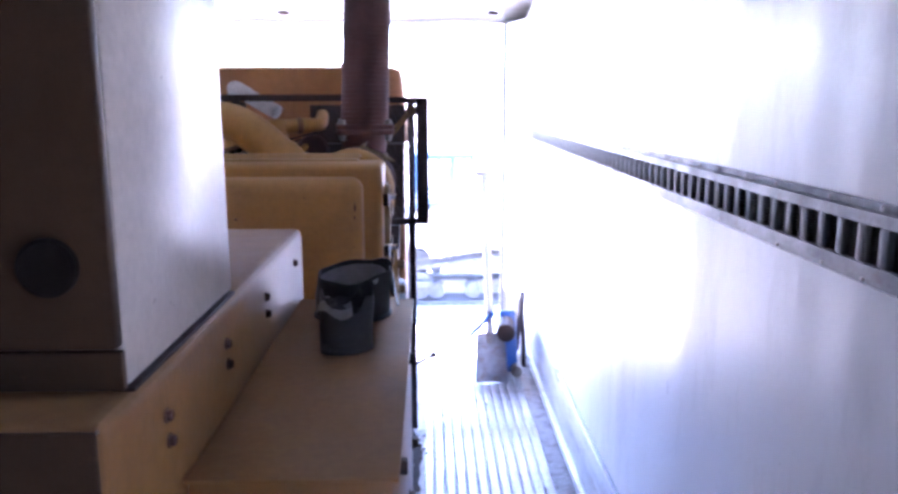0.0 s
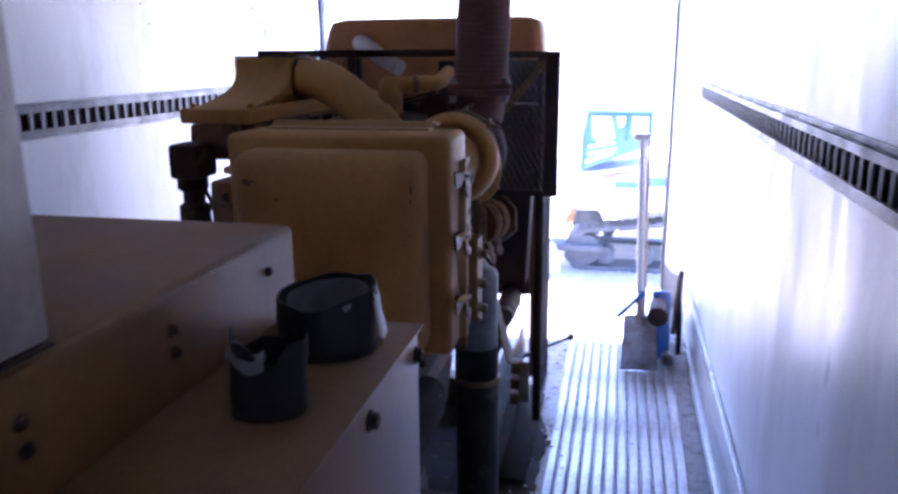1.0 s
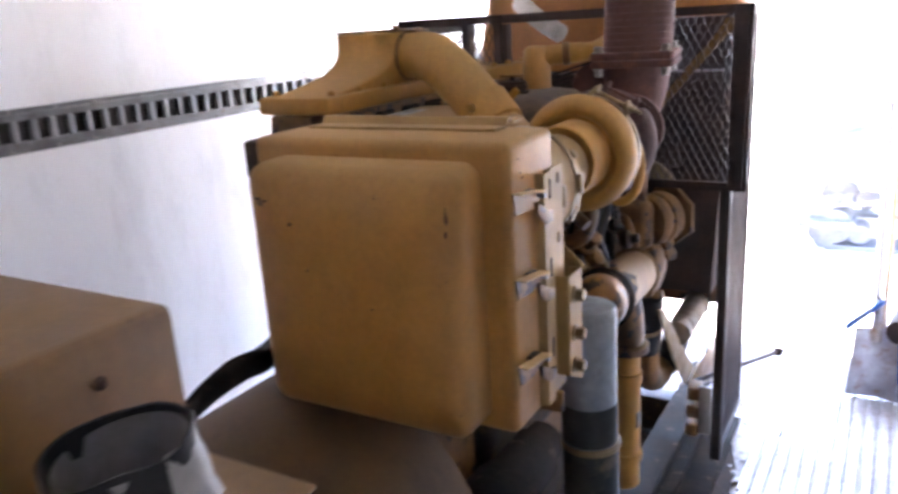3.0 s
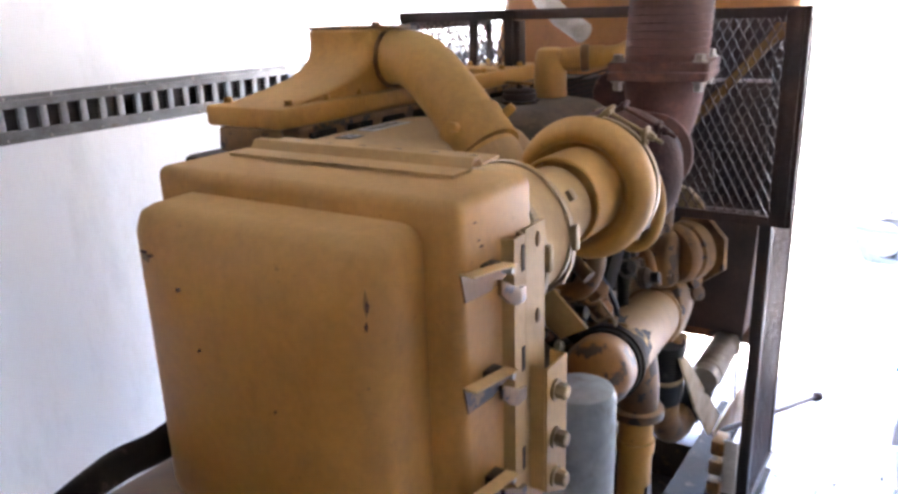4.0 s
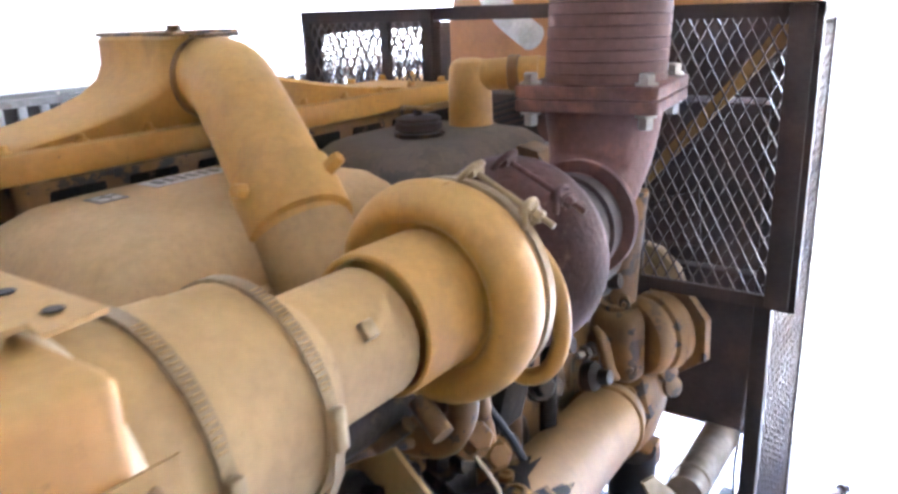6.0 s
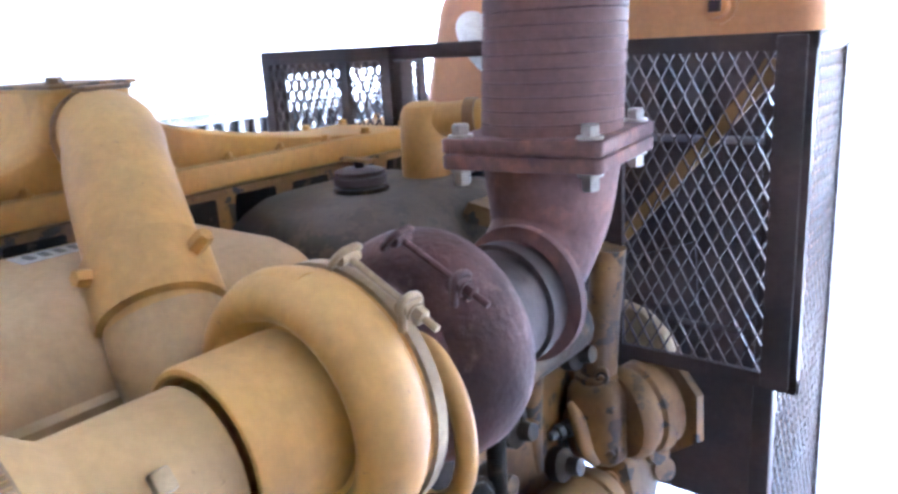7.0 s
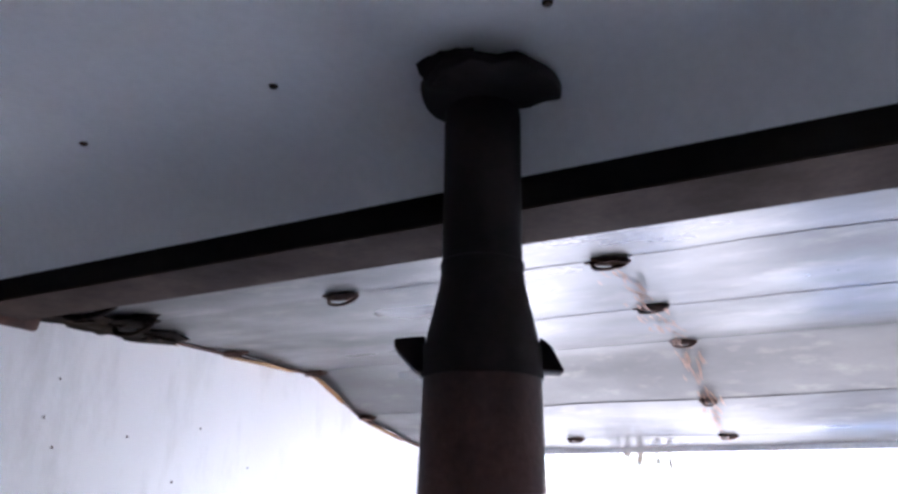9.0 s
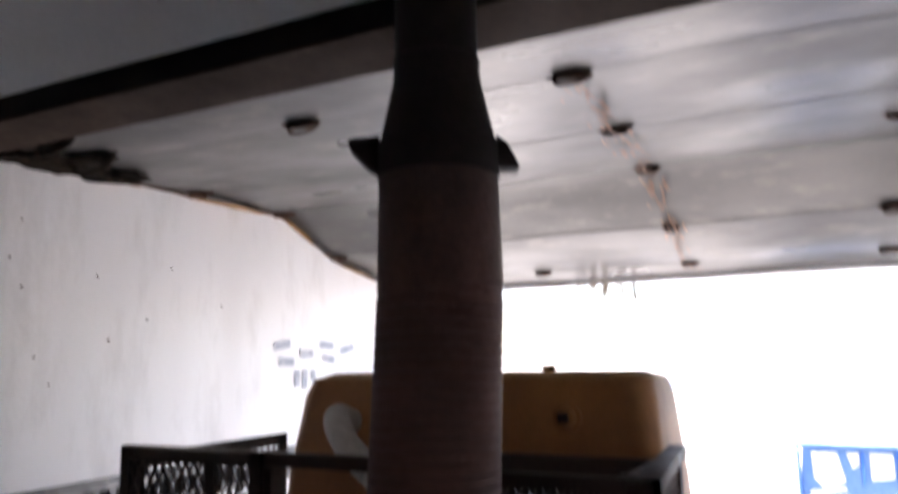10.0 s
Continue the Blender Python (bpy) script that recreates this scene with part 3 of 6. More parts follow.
for k in range(60):
    y = 4.67 + (7.08 - 4.67) * k / 59
    w = 0.003 + 0.009 * noise.noise(Vector((y * 5, 1, 2)))
    z = roof_z(y)
    row = [bm.verts.new(c) for c in ((0.002, y, z - 0.012 - w), (0.014, y, z - 0.010), (0.012 + max(w, 0.0) * 1.8, y, z - 0.013), (0.012 + max(w, 0.0) * 1.8, y, z - 0.009), (0.001, y, z - 0.002))]
    if prev:
        for a in range(4):
            bm.faces.new((prev[a], prev[a + 1], row[a + 1], row[a]))
    prev = row
single("trim", bm, RUST, "rust-stained corner trim between wall and roof", "trim", kind="structure")
bm = box(0.001, 0.05, 4.40, 4.66, 2.42, 2.50, 0.012)
box(0.001, 0.16, 4.55, 4.70, 2.40, 2.45, 0.01, bm=bm, turn=Matrix.Rotation(0.3, 4, "Y"))
single("trim", bm, RUST, "rusted bracket plates at the end of the roof beam", "trim", kind="structure")
# torn flap hanging under the rear header
bm = bmesh.new()
prev = None
for k in range(15):
    f = k / 14
    x = 0.945 + 0.345 * f
    drop = float(np.interp(f, [0, 0.06, 0.3, 0.42, 0.6, 0.8, 1.0], [0.215, 0.20, 0.10, 0.135, 0.075, 0.11, 0.012])) + 0.02 * noise.noise(Vector((f * 13, 2, 5)))
    row = [bm.verts.new((x - 0.45 * drop * u, Y1 - 0.015 - 0.02 * u * math.sin(5 * f), 2.204 - 1.25 * drop * u)) for u in (0.0, 0.35, 0.7, 1.0)]
    if prev:
        for a in range(3):
            bm.faces.new((prev[a], prev[a + 1], row[a + 1], row[a]))
    prev = row
bmesh.ops.solidify(bm, geom=bm.faces[:], thickness=0.001)
single("torn_flap", bm, CLEAR_FILM, "torn strip of pale sheet hanging from the door header", "torn sheet")
# marks on the left wall: dents, holes, sprayed strokes
bm = bmesh.new()
rng = random.Random(3)
for y, z in ((4.89, 2.293), (4.90, 2.10), (4.86, 2.18), (5.15, 2.15), (5.35, 2.02), (5.7, 2.08), (5.0, 1.82), (5.2, 1.95), (4.95, 1.90), (5.45, 2.2)):
    lathe((0.0005, y, z), (1, 0, 0), [(0, rng.uniform(0.003, 0.006)), (0.0015, 0.003)], 7, bm)
tagged(single("wall_hole", bm, RUST, "small dark holes and pits in the white wall", "hole"), kind="stuff")
spray = thing("spray_mark", (0.0, 6.3, 1.9), "faded blue-grey spray paint strokes on the wall", "graffiti")
for pts in ([(6.00, 1.93), (6.10, 1.945)], [(6.03, 1.87), (6.13, 1.865)], [(6.17, 1.90), (6.26, 1.90)], [(6.31, 1.94), (6.41, 1.935)], [(6.33, 1.885), (6.42, 1.87)], [(6.46, 1.91), (6.57, 1.93)],
            [(6.15, 1.83), (6.15, 1.765)], [(6.205, 1.83), (6.20, 1.755)], [(6.26, 1.83), (6.265, 1.785)]):
    line = spline([(0.002, y, z) for y, z in pts], 6) if len(pts) > 2 else [Vector((0.002, y, z)) for y, z in pts]
    bm = bmesh.new()
    prev = None
    for i, p in enumerate(line):
        d = (line[min(i + 1, len(line) - 1)] - line[max(i - 1, 0)]).normalized()
        s = Vector((0, -d.z, d.y)) * 0.016
        row = [bm.verts.new(p + s), bm.verts.new(p - s), bm.verts.new(p - s + Vector((0.002, 0, 0))), bm.verts.new(p + s + Vector((0.002, 0, 0)))]
        if prev:
            for a in range(4):
                bm.faces.new((prev[a], prev[(a + 1) % 4], row[(a + 1) % 4], row[a]))
        prev = row
    part("stroke", bm, SPRAY, spray)


# ---- outside ----
bm = bmesh.new()
for (a, b) in (((-400, Y1 - 12), (400, 900)),):
    n = 40
    ys = [Y1 - 12 + (900 - Y1 + 12) * (k / n) ** 3 for k in range(n + 1)]
    xs = [400 * (abs(2 * k / n - 1) ** 2.5) * (1 if k > n / 2 else -1) for k in range(n + 1)]
    g = [[bm.verts.new((x, y, -1.15 + 0.05 * noise.noise(Vector((x * 0.4, y * 0.4, 0))))) for x in xs] for y in ys]
    for r in range(n):
        for c in range(n):
            bm.faces.new((g[r][c], g[r][c + 1], g[r + 1][c + 1], g[r + 1][c]))
single("ground", bm, GROUND, "bright pale dirt yard outside the trailer", "ground", kind="structure")


def excavator(x, y, z):
    e = thing("excavator", (x, y, z), "dusty tracked excavator parked in the bright yard", "excavator")
    # crawler track: a rounded loop with shoes
    def crawler(dy):
        L, r, r2 = 1.27, 0.27, 0.43
        loop = [(L + r2 * math.cos(t), r2 + r2 * math.sin(t)) for t in np.linspace(-math.pi / 2, math.pi / 2, 12)]
        loop += [(-L - r * math.cos(t), r + r * math.sin(t)) for t in np.linspace(math.pi / 2, -math.pi / 2, 12)]
        inner = [(u * 0.93, 0.05 + v * 0.85) for u, v in loop]
        bm = bmesh.new()
        n = len(loop)
        v = [[bm.verts.new((x + 1.55 + u, y + dy + w, z + h)) for u, h in ring] for ring in (loop, inner) for w in (0.0, 0.45)]
        for k in range(n):
            j = (k + 1) % n
            for a, b in ((0, 1), (1, 3), (3, 2), (2, 0)):
                bm.faces.new((v[a][k], v[a][j], v[b][j], v[b][k]))
        trk = part("crawler_track", bm, TRACK_SHOE, e, "dusty steel crawler track", smooth=False)
        shoe, run = bmesh.new(), 0.0
        for (u0, h0), (u1, h1) in zip(loop, loop[1:] + loop[:1]):
            length, turn_y = math.hypot(u1 - u0, h1 - h0), -math.atan2(h1 - h0, u1 - u0)
            while run < length:
                f = run / length
                cu, ch = x + 1.55 + u0 + (u1 - u0) * f, z + h0 + (h1 - h0) * f
                box(cu - 0.05, cu + 0.05, y + dy - 0.012, y + dy + 0.462, ch - 0.016, ch + 0.016, bm=shoe, turn=Matrix.Rotation(turn_y, 4, "Y"))
                run += 0.135
            run -= length
        tagged(part("shoe", shoe, TRACK_SHOE, trk, smooth=False), kind="stuff")
        for k in range(5):
            part("roller", lathe((x + 0.55 + 0.5 * k, y + dy - 0.01, z + 0.2), (0, 1, 0), [(0, 0.05), (0.01, 0.11), (0.3, 0.11)], 16), TRACK_SHOE, trk)
        part("sprocket", lathe((x + 1.55 - L, y + dy - 0.02, z + r), (0, 1, 0), [(0, 0.08), (0.02, 0.2), (0.3, 0.2)], 14), TRACK_SHOE, trk)
    crawler(0.0)
    crawler(1.6)
    part("undercarriage", box(x + 0.7, x + 2.4, y + 0.4, y + 1.7, z + 0.35, z + 0.75, 0.05), MACHINE, e)
    part("body", prism([(x + 0.02, z + 0.80), (x + 3.4, z + 0.80), (x + 3.4, z + 1.42), (x + 1.15, z + 1.42), (x + 0.55, z + 1.20), (x + 0.05, z + 1.00)], "y", y + 0.0, y + 2.0, 0.05), MACHINE, e, "pale dusty upper body")
    part("deck", prism([(x - 0.15, z + 1.26), (x + 1.3, z + 1.47), (x + 3.0, z + 1.50), (x + 3.0, z + 1.44), (x + 1.3, z + 1.41), (x - 0.15, z + 1.22)], "y", y - 0.08, y + 1.9, 0.01), MACHINE, e)
    for u, w, h in ((0.62, 0.40, 0.10), (1.02, 0.34, 0.20)):
        part("vent", box(x + u, x + u + w, y - 0.012, y - 0.002, z + 1.08 + h * 0.3, z + 1.14 + h * 0.6, 0.004), BLUE_FAR, e, "blue grille panel")
    zc = z + 0.08
    cabin = part("cab", prism([(x + 0.17, zc + 1.27), (x + 1.06, zc + 1.60), (x + 1.06, zc + 2.00), (x + 0.24, zc + 2.00)], "y", y - 0.20, y + 1.0, 0.03), BLUE_FAR, e, "blue cab with pale window panes")
    part("roof", box(x + 0.17, x + 1.10, y - 0.26, y + 1.1, zc + 2.002, zc + 2.045, 0.015), BLUE_FAR, cabin)
    # pale paint fills panes and louvres in place of bright sky and glare
    for pane in ([(0.32, 1.96), (0.54, 1.96), (0.60, 1.70), (0.42, 1.62), (0.33, 1.72)], [(0.81, 1.96), (1.00, 1.96), (1.00, 1.75), (0.81, 1.72)], [(0.62, 1.96), (0.72, 1.96), (0.72, 1.86), (0.66, 1.82)],
                 [(0.29, 1.60), (0.60, 1.65), (0.60, 1.62), (0.29, 1.56)], [(0.28, 1.51), (0.62, 1.58), (0.62, 1.55), (0.28, 1.47)], [(0.26, 1.42), (0.60, 1.52), (0.58, 1.49), (0.25, 1.37)]):
        part("window", prism([(x + u, zc + h) for u, h in pane], "y", y - 0.215, y - 0.202), MACHINE, cabin, "pane filled with pale paint for the glare")
    for u in (0.19, 0.735, 1.025):
        part("bar", box(x + u, x + u + 0.03, y - 0.225, y - 0.203, zc + (1.32 if u < 0.5 else 1.66), zc + 1.99, 0.004), BLUE, cabin)
    part("blade", prism([(x - 0.42, z + 0.0), (x - 0.02, z + 0.0), (x - 0.10, z + 0.36), (x - 0.30, z + 0.52), (x - 0.42, z + 0.52)], "y", y - 0.30, y - 0.16, 0.01), MACHINE, e, "pale steel blade")
    part("blade_arm", box(x - 0.2, x + 0.5, y - 0.15, y + 0.3, z + 0.28, z + 0.36, 0.01), TRACK_SHOE, e)
    part("step", prism([(x - 0.02, z + 0.62), (x + 0.12, z + 0.66), (x + 0.16, z + 0.86), (x + 0.04, z + 0.80)], "y", y - 0.10, y - 0.02, 0.01), RUST_PALE, e, "rusty step plate")
    return e


excavator(1.35, 12.0, -1.13)


def site_container(x0, x1, y, z0, z1, label):
    c = thing("blue_shed", ((x0 + x1) / 2, y, z0), label, "shed")
    bm = bmesh.new()
    n = int((x1 - x0) / 0.06)
    prof = [(x0 + (x1 - x0) * k / n, y - (0.03 if (k // 2) % 2 else 0.0)) for k in range(n + 1)]
    lo = [bm.verts.new((u, v, z0)) for u, v in prof]
    hi = [bm.verts.new((u, v, z1)) for u, v in prof]
    for k in range(n):
        bm.faces.new((lo[k], lo[k + 1], hi[k + 1], hi[k]))
    part("wall", bm, BLUE_FAR, c, "blue corrugated sheet", smooth=False)
    part("body", box(x0, x1, y + 0.01, y + 1.6, z0, z1, 0.03), BLUE_FAR, c)
    part("roof", box(x0 - 0.05, x1 + 0.05, y - 0.06, y + 1.7, z1 + 0.002, z1 + 0.06, 0.01), WHITE_PAINT, c)
    panel = prism([(x0 + 0.35, z0 + 1.75), (x0 + 0.75, z0 + 1.95), (x0 + 1.05, z0 + 1.4), (x0 + 0.6, z0 + 1.2)], "y", y - 0.06, y - 0.035)
    part("sheet", panel, WHITE_PAINT, c, "pale board leaning on the shed")
    for dx, w, za, zb in ((0.05, 0.22, 0.9, 1.75), (0.95, 0.5, 1.35, 1.8), (0.15, 0.9, 0.55, 0.62), (0.2, 0.9, 0.75, 0.82)):
        part("board", box(x0 + dx, x0 + dx + w, y - 0.09, y - 0.04, z0 + za, z0 + zb, 0.004), WHITE_PAINT, c, "pale plank across the shed")
    return c


site_container(-2.35, -0.85, 16.5, -1.15, 1.36, "blue corrugated steel shed with a pale board against it")


# ---- generator at the front ----
gen = thing("generator", (1.2, 2.3, 0.2), "dusty tan generator housing with bolted covers", "generator")
body = part("housing", prism([(0.80, 0.45), (1.595, 0.45), (1.595, 1.443), (1.588, 1.450), (0.88, 1.450), (0.80, 1.38)], "y", 1.975, 2.836, 0.008), CAB_PAINT, gen)
part("front_plate", box(0.81, 1.592, 1.966, 1.9725, 0.46, 1.447, 0.002), CAB_SHADED, gen, "end plate with its shade painted in dark brown")
ledge = part("terminal_box", box(1.597, 1.790, 2.13, 2.782, 0.72, 1.325, 0.006, 2), CAB_PAINT, gen, "tan side terminal box")
part("lid", box(1.597, 1.796, 2.122, 2.789, 1.3265, 1.331, 0.002, 2), CAB_PAINT, ledge)
for y in (2.22, 2.57, 2.765):
    for z in (1.295, 1.07, 0.85):
        part("bolt", hex_bolt((1.790, y, z), (1, 0, 0), 0.009, 0.009), OILY, ledge)
for y in (2.100, 2.302, 2.515, 2.745):
    for dy, z in ((0.0, 1.405), (0.003, 1.380))[:1 if y > 2.7 else 2]:
        part("bolt", hex_bolt((1.595, y + dy, z), (1, 0, 0), 0.005, 0.005), RUST, body)
part("barrel", lathe((1.2, 1.70, 0.78), (0, 1, 0), [(0, 0.36), (0.02, 0.38), (1.10, 0.38), (1.118, 0.36)], 40), CAB_PAINT, gen)
part("adapter_ring", lathe((1.25, 2.838, 0.70), (0, 1, 0), [(0, 0.30), (0.02, 0.32), (0.33, 0.32), (0.40, 0.34), (0.62, 0.34)], 40), FLYWHEEL, gen, "oily brown flywheel housing")

panel = thing("control_cabinet", (1.3, 2.25, 1.45), "tall pale control cabinet standing on the generator", "control cabinet")
part("cabinet_body", box(0.95, 1.592, 2.034, 2.352, 1.455, 2.15, 0.006), PANEL_PAINT, panel)
part("front_door", box(0.952, 1.591, 2.018, 2.033, 1.49, 2.148, 0.003), CAB_SHADED, panel, "front panel with its shade painted in dark brown")
part("plinth", box(0.952, 1.592, 2.024, 2.033, 1.4555, 1.487, 0.002), CAB_SHADED, panel)
part("gauge", lathe((1.548, 2.017, 1.555), (0, -1, 0), [(0, 0.022), (0.006, 0.022), (0.008, 0.019), (0.007, 0.015)], 24), GLASS_DARK, panel, "round dark gauge")
part("seam_strip", box(1.577, 1.595, 2.036, 2.35, 1.4512, 1.4545), DARK_STEEL, panel)
part("cabinet_foot", box(1.0, 1.570, 2.045, 2.34, 1.4505, 1.4548), DARK_STEEL, panel)


def cut_can(x, y, z, r, h, seed, label, squash=0.85, turn=0.0, rim=0.05):
    """A black plastic can cut open, with an uneven rim that bends inward, and a flap."""
    rng = random.Random(seed)
    bm = bmesh.new()
    seg, rows_out = 36, []
    ph = rng.uniform(0, 6)
    for layer in ((0.0, 0.90, 0.0), (0.006, 1.0, 0.0), (0.5, 1.0, 0.0), (0.8, 1.0, 1.0), (1.0, 0.98, 1.0), (0.99, 0.94, 1.0), (0.6, 0.93, 0.6), (0.06, 0.9, 0.0)):
        f, k, w = layer
        ring = []
        for i in range(seg):
            t = 2 * math.pi * i / seg
            wob = 1 + 0.07 * w * math.sin(3 * t + ph) + 0.04 * w * math.sin(5 * t + 2 * ph)
            zz = z + h * f * (1 + rim * w * math.sin(2 * t + ph) + 0.5 * rim * w * math.sin(5 * t))
            u, v = r * k * wob * math.cos(t), r * squash * k * wob * math.sin(t)
            ring.append(bm.verts.new((x + u * math.cos(turn) - v * math.sin(turn), y + u * math.sin(turn) + v * math.cos(turn), zz)))
        rows_out.append(ring)
    for p, q in zip(rows_out, rows_out[1:]):
        for i in range(seg):
            bm.faces.new((p[i], p[(i + 1) % seg], q[(i + 1) % seg], q[i]))
    bm.faces.new(rows_out[0][::-1])
    bm.faces.new(rows_out[-1])
    return bm


FILM = surface("scuffed_grey_plastic", (0.25, 0.238, 0.225), (0.15, 0.142, 0.135), 0.4)
bm = cut_can(1.699, 2.684, 1.332, 0.060, 0.074, 4, "", 0.94, 0.2, 0.04)
for v in bm.verts:
    if v.co.z > 1.385:
        v.co.z += 0.10 * (v.co.x - 1.699) + 0.13 * (v.co.y - 2.684) + 0.006 * noise.noise(v.co * 22.0)
c1 = single("cut_can", bm, RUBBER, "black plastic can cut open, scuffed grey inside", "can", "cut cans on the terminal box")
skin = lathe((1.699, 2.684, 1.342), (0, 0, 1), [(0.0, 0.0525), (0.056, 0.0535), (0.056, 0.0530), (0.001, 0.0520)], 40, close=False)
for v in skin.verts:
    d = Vector((v.co.x - 1.699, v.co.y - 2.684))
    v.co.x, v.co.y = 1.699 + d.x, 2.684 + d.y * 0.93
    if v.co.z > 1.385:
        v.co.z += 0.10 * d.x + 0.13 * d.y
part("inner_skin", skin, FILM, c1, "scuffed grey inside")
c2 = single("cut_can", cut_can(1.708, 2.503, 1.332, 0.038, 0.076, 8, "", 0.8, 0.5, 0.16), RUBBER, "smaller black plastic can cut open, torn at the rim", "can", "cut cans on the terminal box")
part("foot_ring", lathe((1.699, 2.684, 1.3325), (0, 0, 1), [(0, 0.060), (0.001, 0.063), (0.004, 0.063), (0.007, 0.058)], 36), RUBBER, c1)
flap = bmesh.new()
prev = None
for k in range(6):
    t = radians(-8 + 8 * k)
    c = Vector((1.699 + 0.0605 * math.cos(t), 2.684 + 0.0570 * math.sin(t), -0.012))
    o = Vector((math.cos(t), math.sin(t), 0))
    row = [flap.verts.new(c + o * f + Vector((0, 0, h))) for f, h in ((0.0, 1.424), (0.006, 1.412 - 0.003 * (k % 3)), (0.009, 1.385), (0.013 + 0.002 * (k % 2), 1.364 - 0.006 * math.sin(k)), (0.011, 1.364 - 0.006 * math.sin(k)), (0.006, 1.386), (0.003, 1.41))]
    if prev:
        for j in range(7):
            flap.faces.new((prev[j], prev[(j + 1) % 7], row[(j + 1) % 7], row[j]))
    prev = row
# pale grey paints in the shine on the bent black plastic
part("torn_flap", flap, FILM, c1, "bent flap of torn plastic, its shine painted in as grey")
flap = bmesh.new()
prev = None
for k in range(8):
    t = radians(-150 + 11 * k)
    c = Vector((1.708 + 0.037 * math.cos(t), 2.503 + 0.030 * math.sin(t), -0.002))
    o = Vector((math.cos(t), math.sin(t), 0))
    d = 0.006 * math.sin(k * 0.9)
    row = [flap.verts.new(c + o * f + Vector((0, 0, h + d))) for f, h in ((-0.014, 1.398), (-0.004, 1.410), (0.004, 1.404), (0.007, 1.392), (0.0055, 1.392), (0.003, 1.402), (-0.004, 1.408), (-0.014, 1.396))]
    if prev:
        for j in range(8):
            flap.faces.new((prev[j], prev[(j + 1) % 8], row[(j + 1) % 8], row[j]))
    prev = row
part("rim_flap", flap, FILM, c2, "pale scuffed flap bent over the rim")

# ---- air cleaner box ----
air = thing("air_cleaner", (1.43, 3.42, 1.0), "dusty yellow air cleaner box with side latches", "air cleaner")
shell = part("housing", box(1.214, 1.706, 3.362, 3.535, 1.048, 1.521, 0.015, 4), YELLOW_PLASTIC, air)


def stepped_cover():
    """Front cover: a raised rounded panel with sloping shoulders."""
    bm = bmesh.new()
    rings = []
    def rrect(x0, x1, z0, z1, y, r, n=6):
        out = []
        for cx, cz, a0 in ((x1 - r, z1 - r, 0), (x0 + r, z1 - r, 90), (x0 + r, z0 + r, 180), (x1 - r, z0 + r, 270)):
            for k in range(n + 1):
                a = radians(a0 + 90 * k / n)
                out.append(bm.verts.new((cx + r * math.cos(a), y, cz + r * math.sin(a))))
        return out
    for x0, x1, z0, z1, y, r in ((1.262, 1.660, 1.066, 1.492, 3.366, 0.030), (1.263, 1.662, 1.066, 1.492, 3.345, 0.030), (1.264, 1.664, 1.067, 1.491, 3.305, 0.030), (1.267, 1.662, 1.069, 1.488, 3.290, 0.028),
                                (1.276, 1.654, 1.078, 1.478, 3.279, 0.026), (1.295, 1.637, 1.097, 1.460, 3.270, 0.030), (1.330, 1.605, 1.130, 1.420, 3.260, 0.030), (1.380, 1.560, 1.180, 1.370, 3.255, 0.020)):
        rings.append(rrect(x0, x1, z0, z1, y, r))
    n = len(rings[0])
    for p, q in zip(rings, rings[1:]):
        for k in range(n):
            bm.faces.new((p[k], p[(k + 1) % n], q[(k + 1) % n], q[k]))
    bm.faces.new(rings[-1])
    bm.faces.new(rings[0][::-1])
    return bm


cover = part("cover", stepped_cover(), YELLOW_PLASTIC, air, "moulded yellow cover with dark chips")


def cover_front(x, z):
    """How far forward the slightly pillowed front of the cover stands."""
    return float(np.interp(min(x - 1.264, 1.664 - x, 1.491 - z), [0.003, 0.012, 0.030, 0.068, 0.12], [3.290, 3.279, 3.270, 3.260, 3.255]))


for x, z, w, h, m in ((1.372, 1.402, 0.004, 0.0030, RUST), (1.300, 1.437, 0.009, 0.0026, RUST), (1.318, 1.435, 0.005, 0.0020, RUST), (1.306, 1.431, 0.012, 0.0060, COOLER), (1.648, 1.425, 0.0022, 0.009, RUST),
                      (1.646, 1.403, 0.0022, 0.005, RUST), (1.6475, 1.428, 0.003, 0.018, COOLER), (1.40, 1.33, 0.002, 0.003, RUST), (1.52, 1.28, 0.0015, 0.002, RUST)):
    rngk = random.Random(int(x * 1000 + z * 7000))
    rim = [(x + w * math.cos(t) * rngk.uniform(0.55, 1.1), z + h * math.sin(t) * rngk.uniform(0.55, 1.1)) for t in (2 * math.pi * k / 11 for k in range(11))]
    bm = prism(rim, "y", 0.0, 0.006)
    for v in bm.verts:
        v.co.y += cover_front(v.co.x, v.co.z) - (0.0024 if m is RUST else 0.0018)
    part("chip", bm, m, cover, "rust run on the cover")
# small dark scratches on the side of the box
for y, z, w in ((3.395, 1.492, 0.004), (3.402, 1.470, 0.003), (3.408, 1.462, 0.005), (3.412, 1.440, 0.003)):
    part("scratch", prism([(y - w, z), (y - w * 0.3, z + 0.0016), (y + w, z + 0.0008), (y + w * 0.4, z - 0.0012)], "x", 1.7050, 1.7066), RUST, shell)


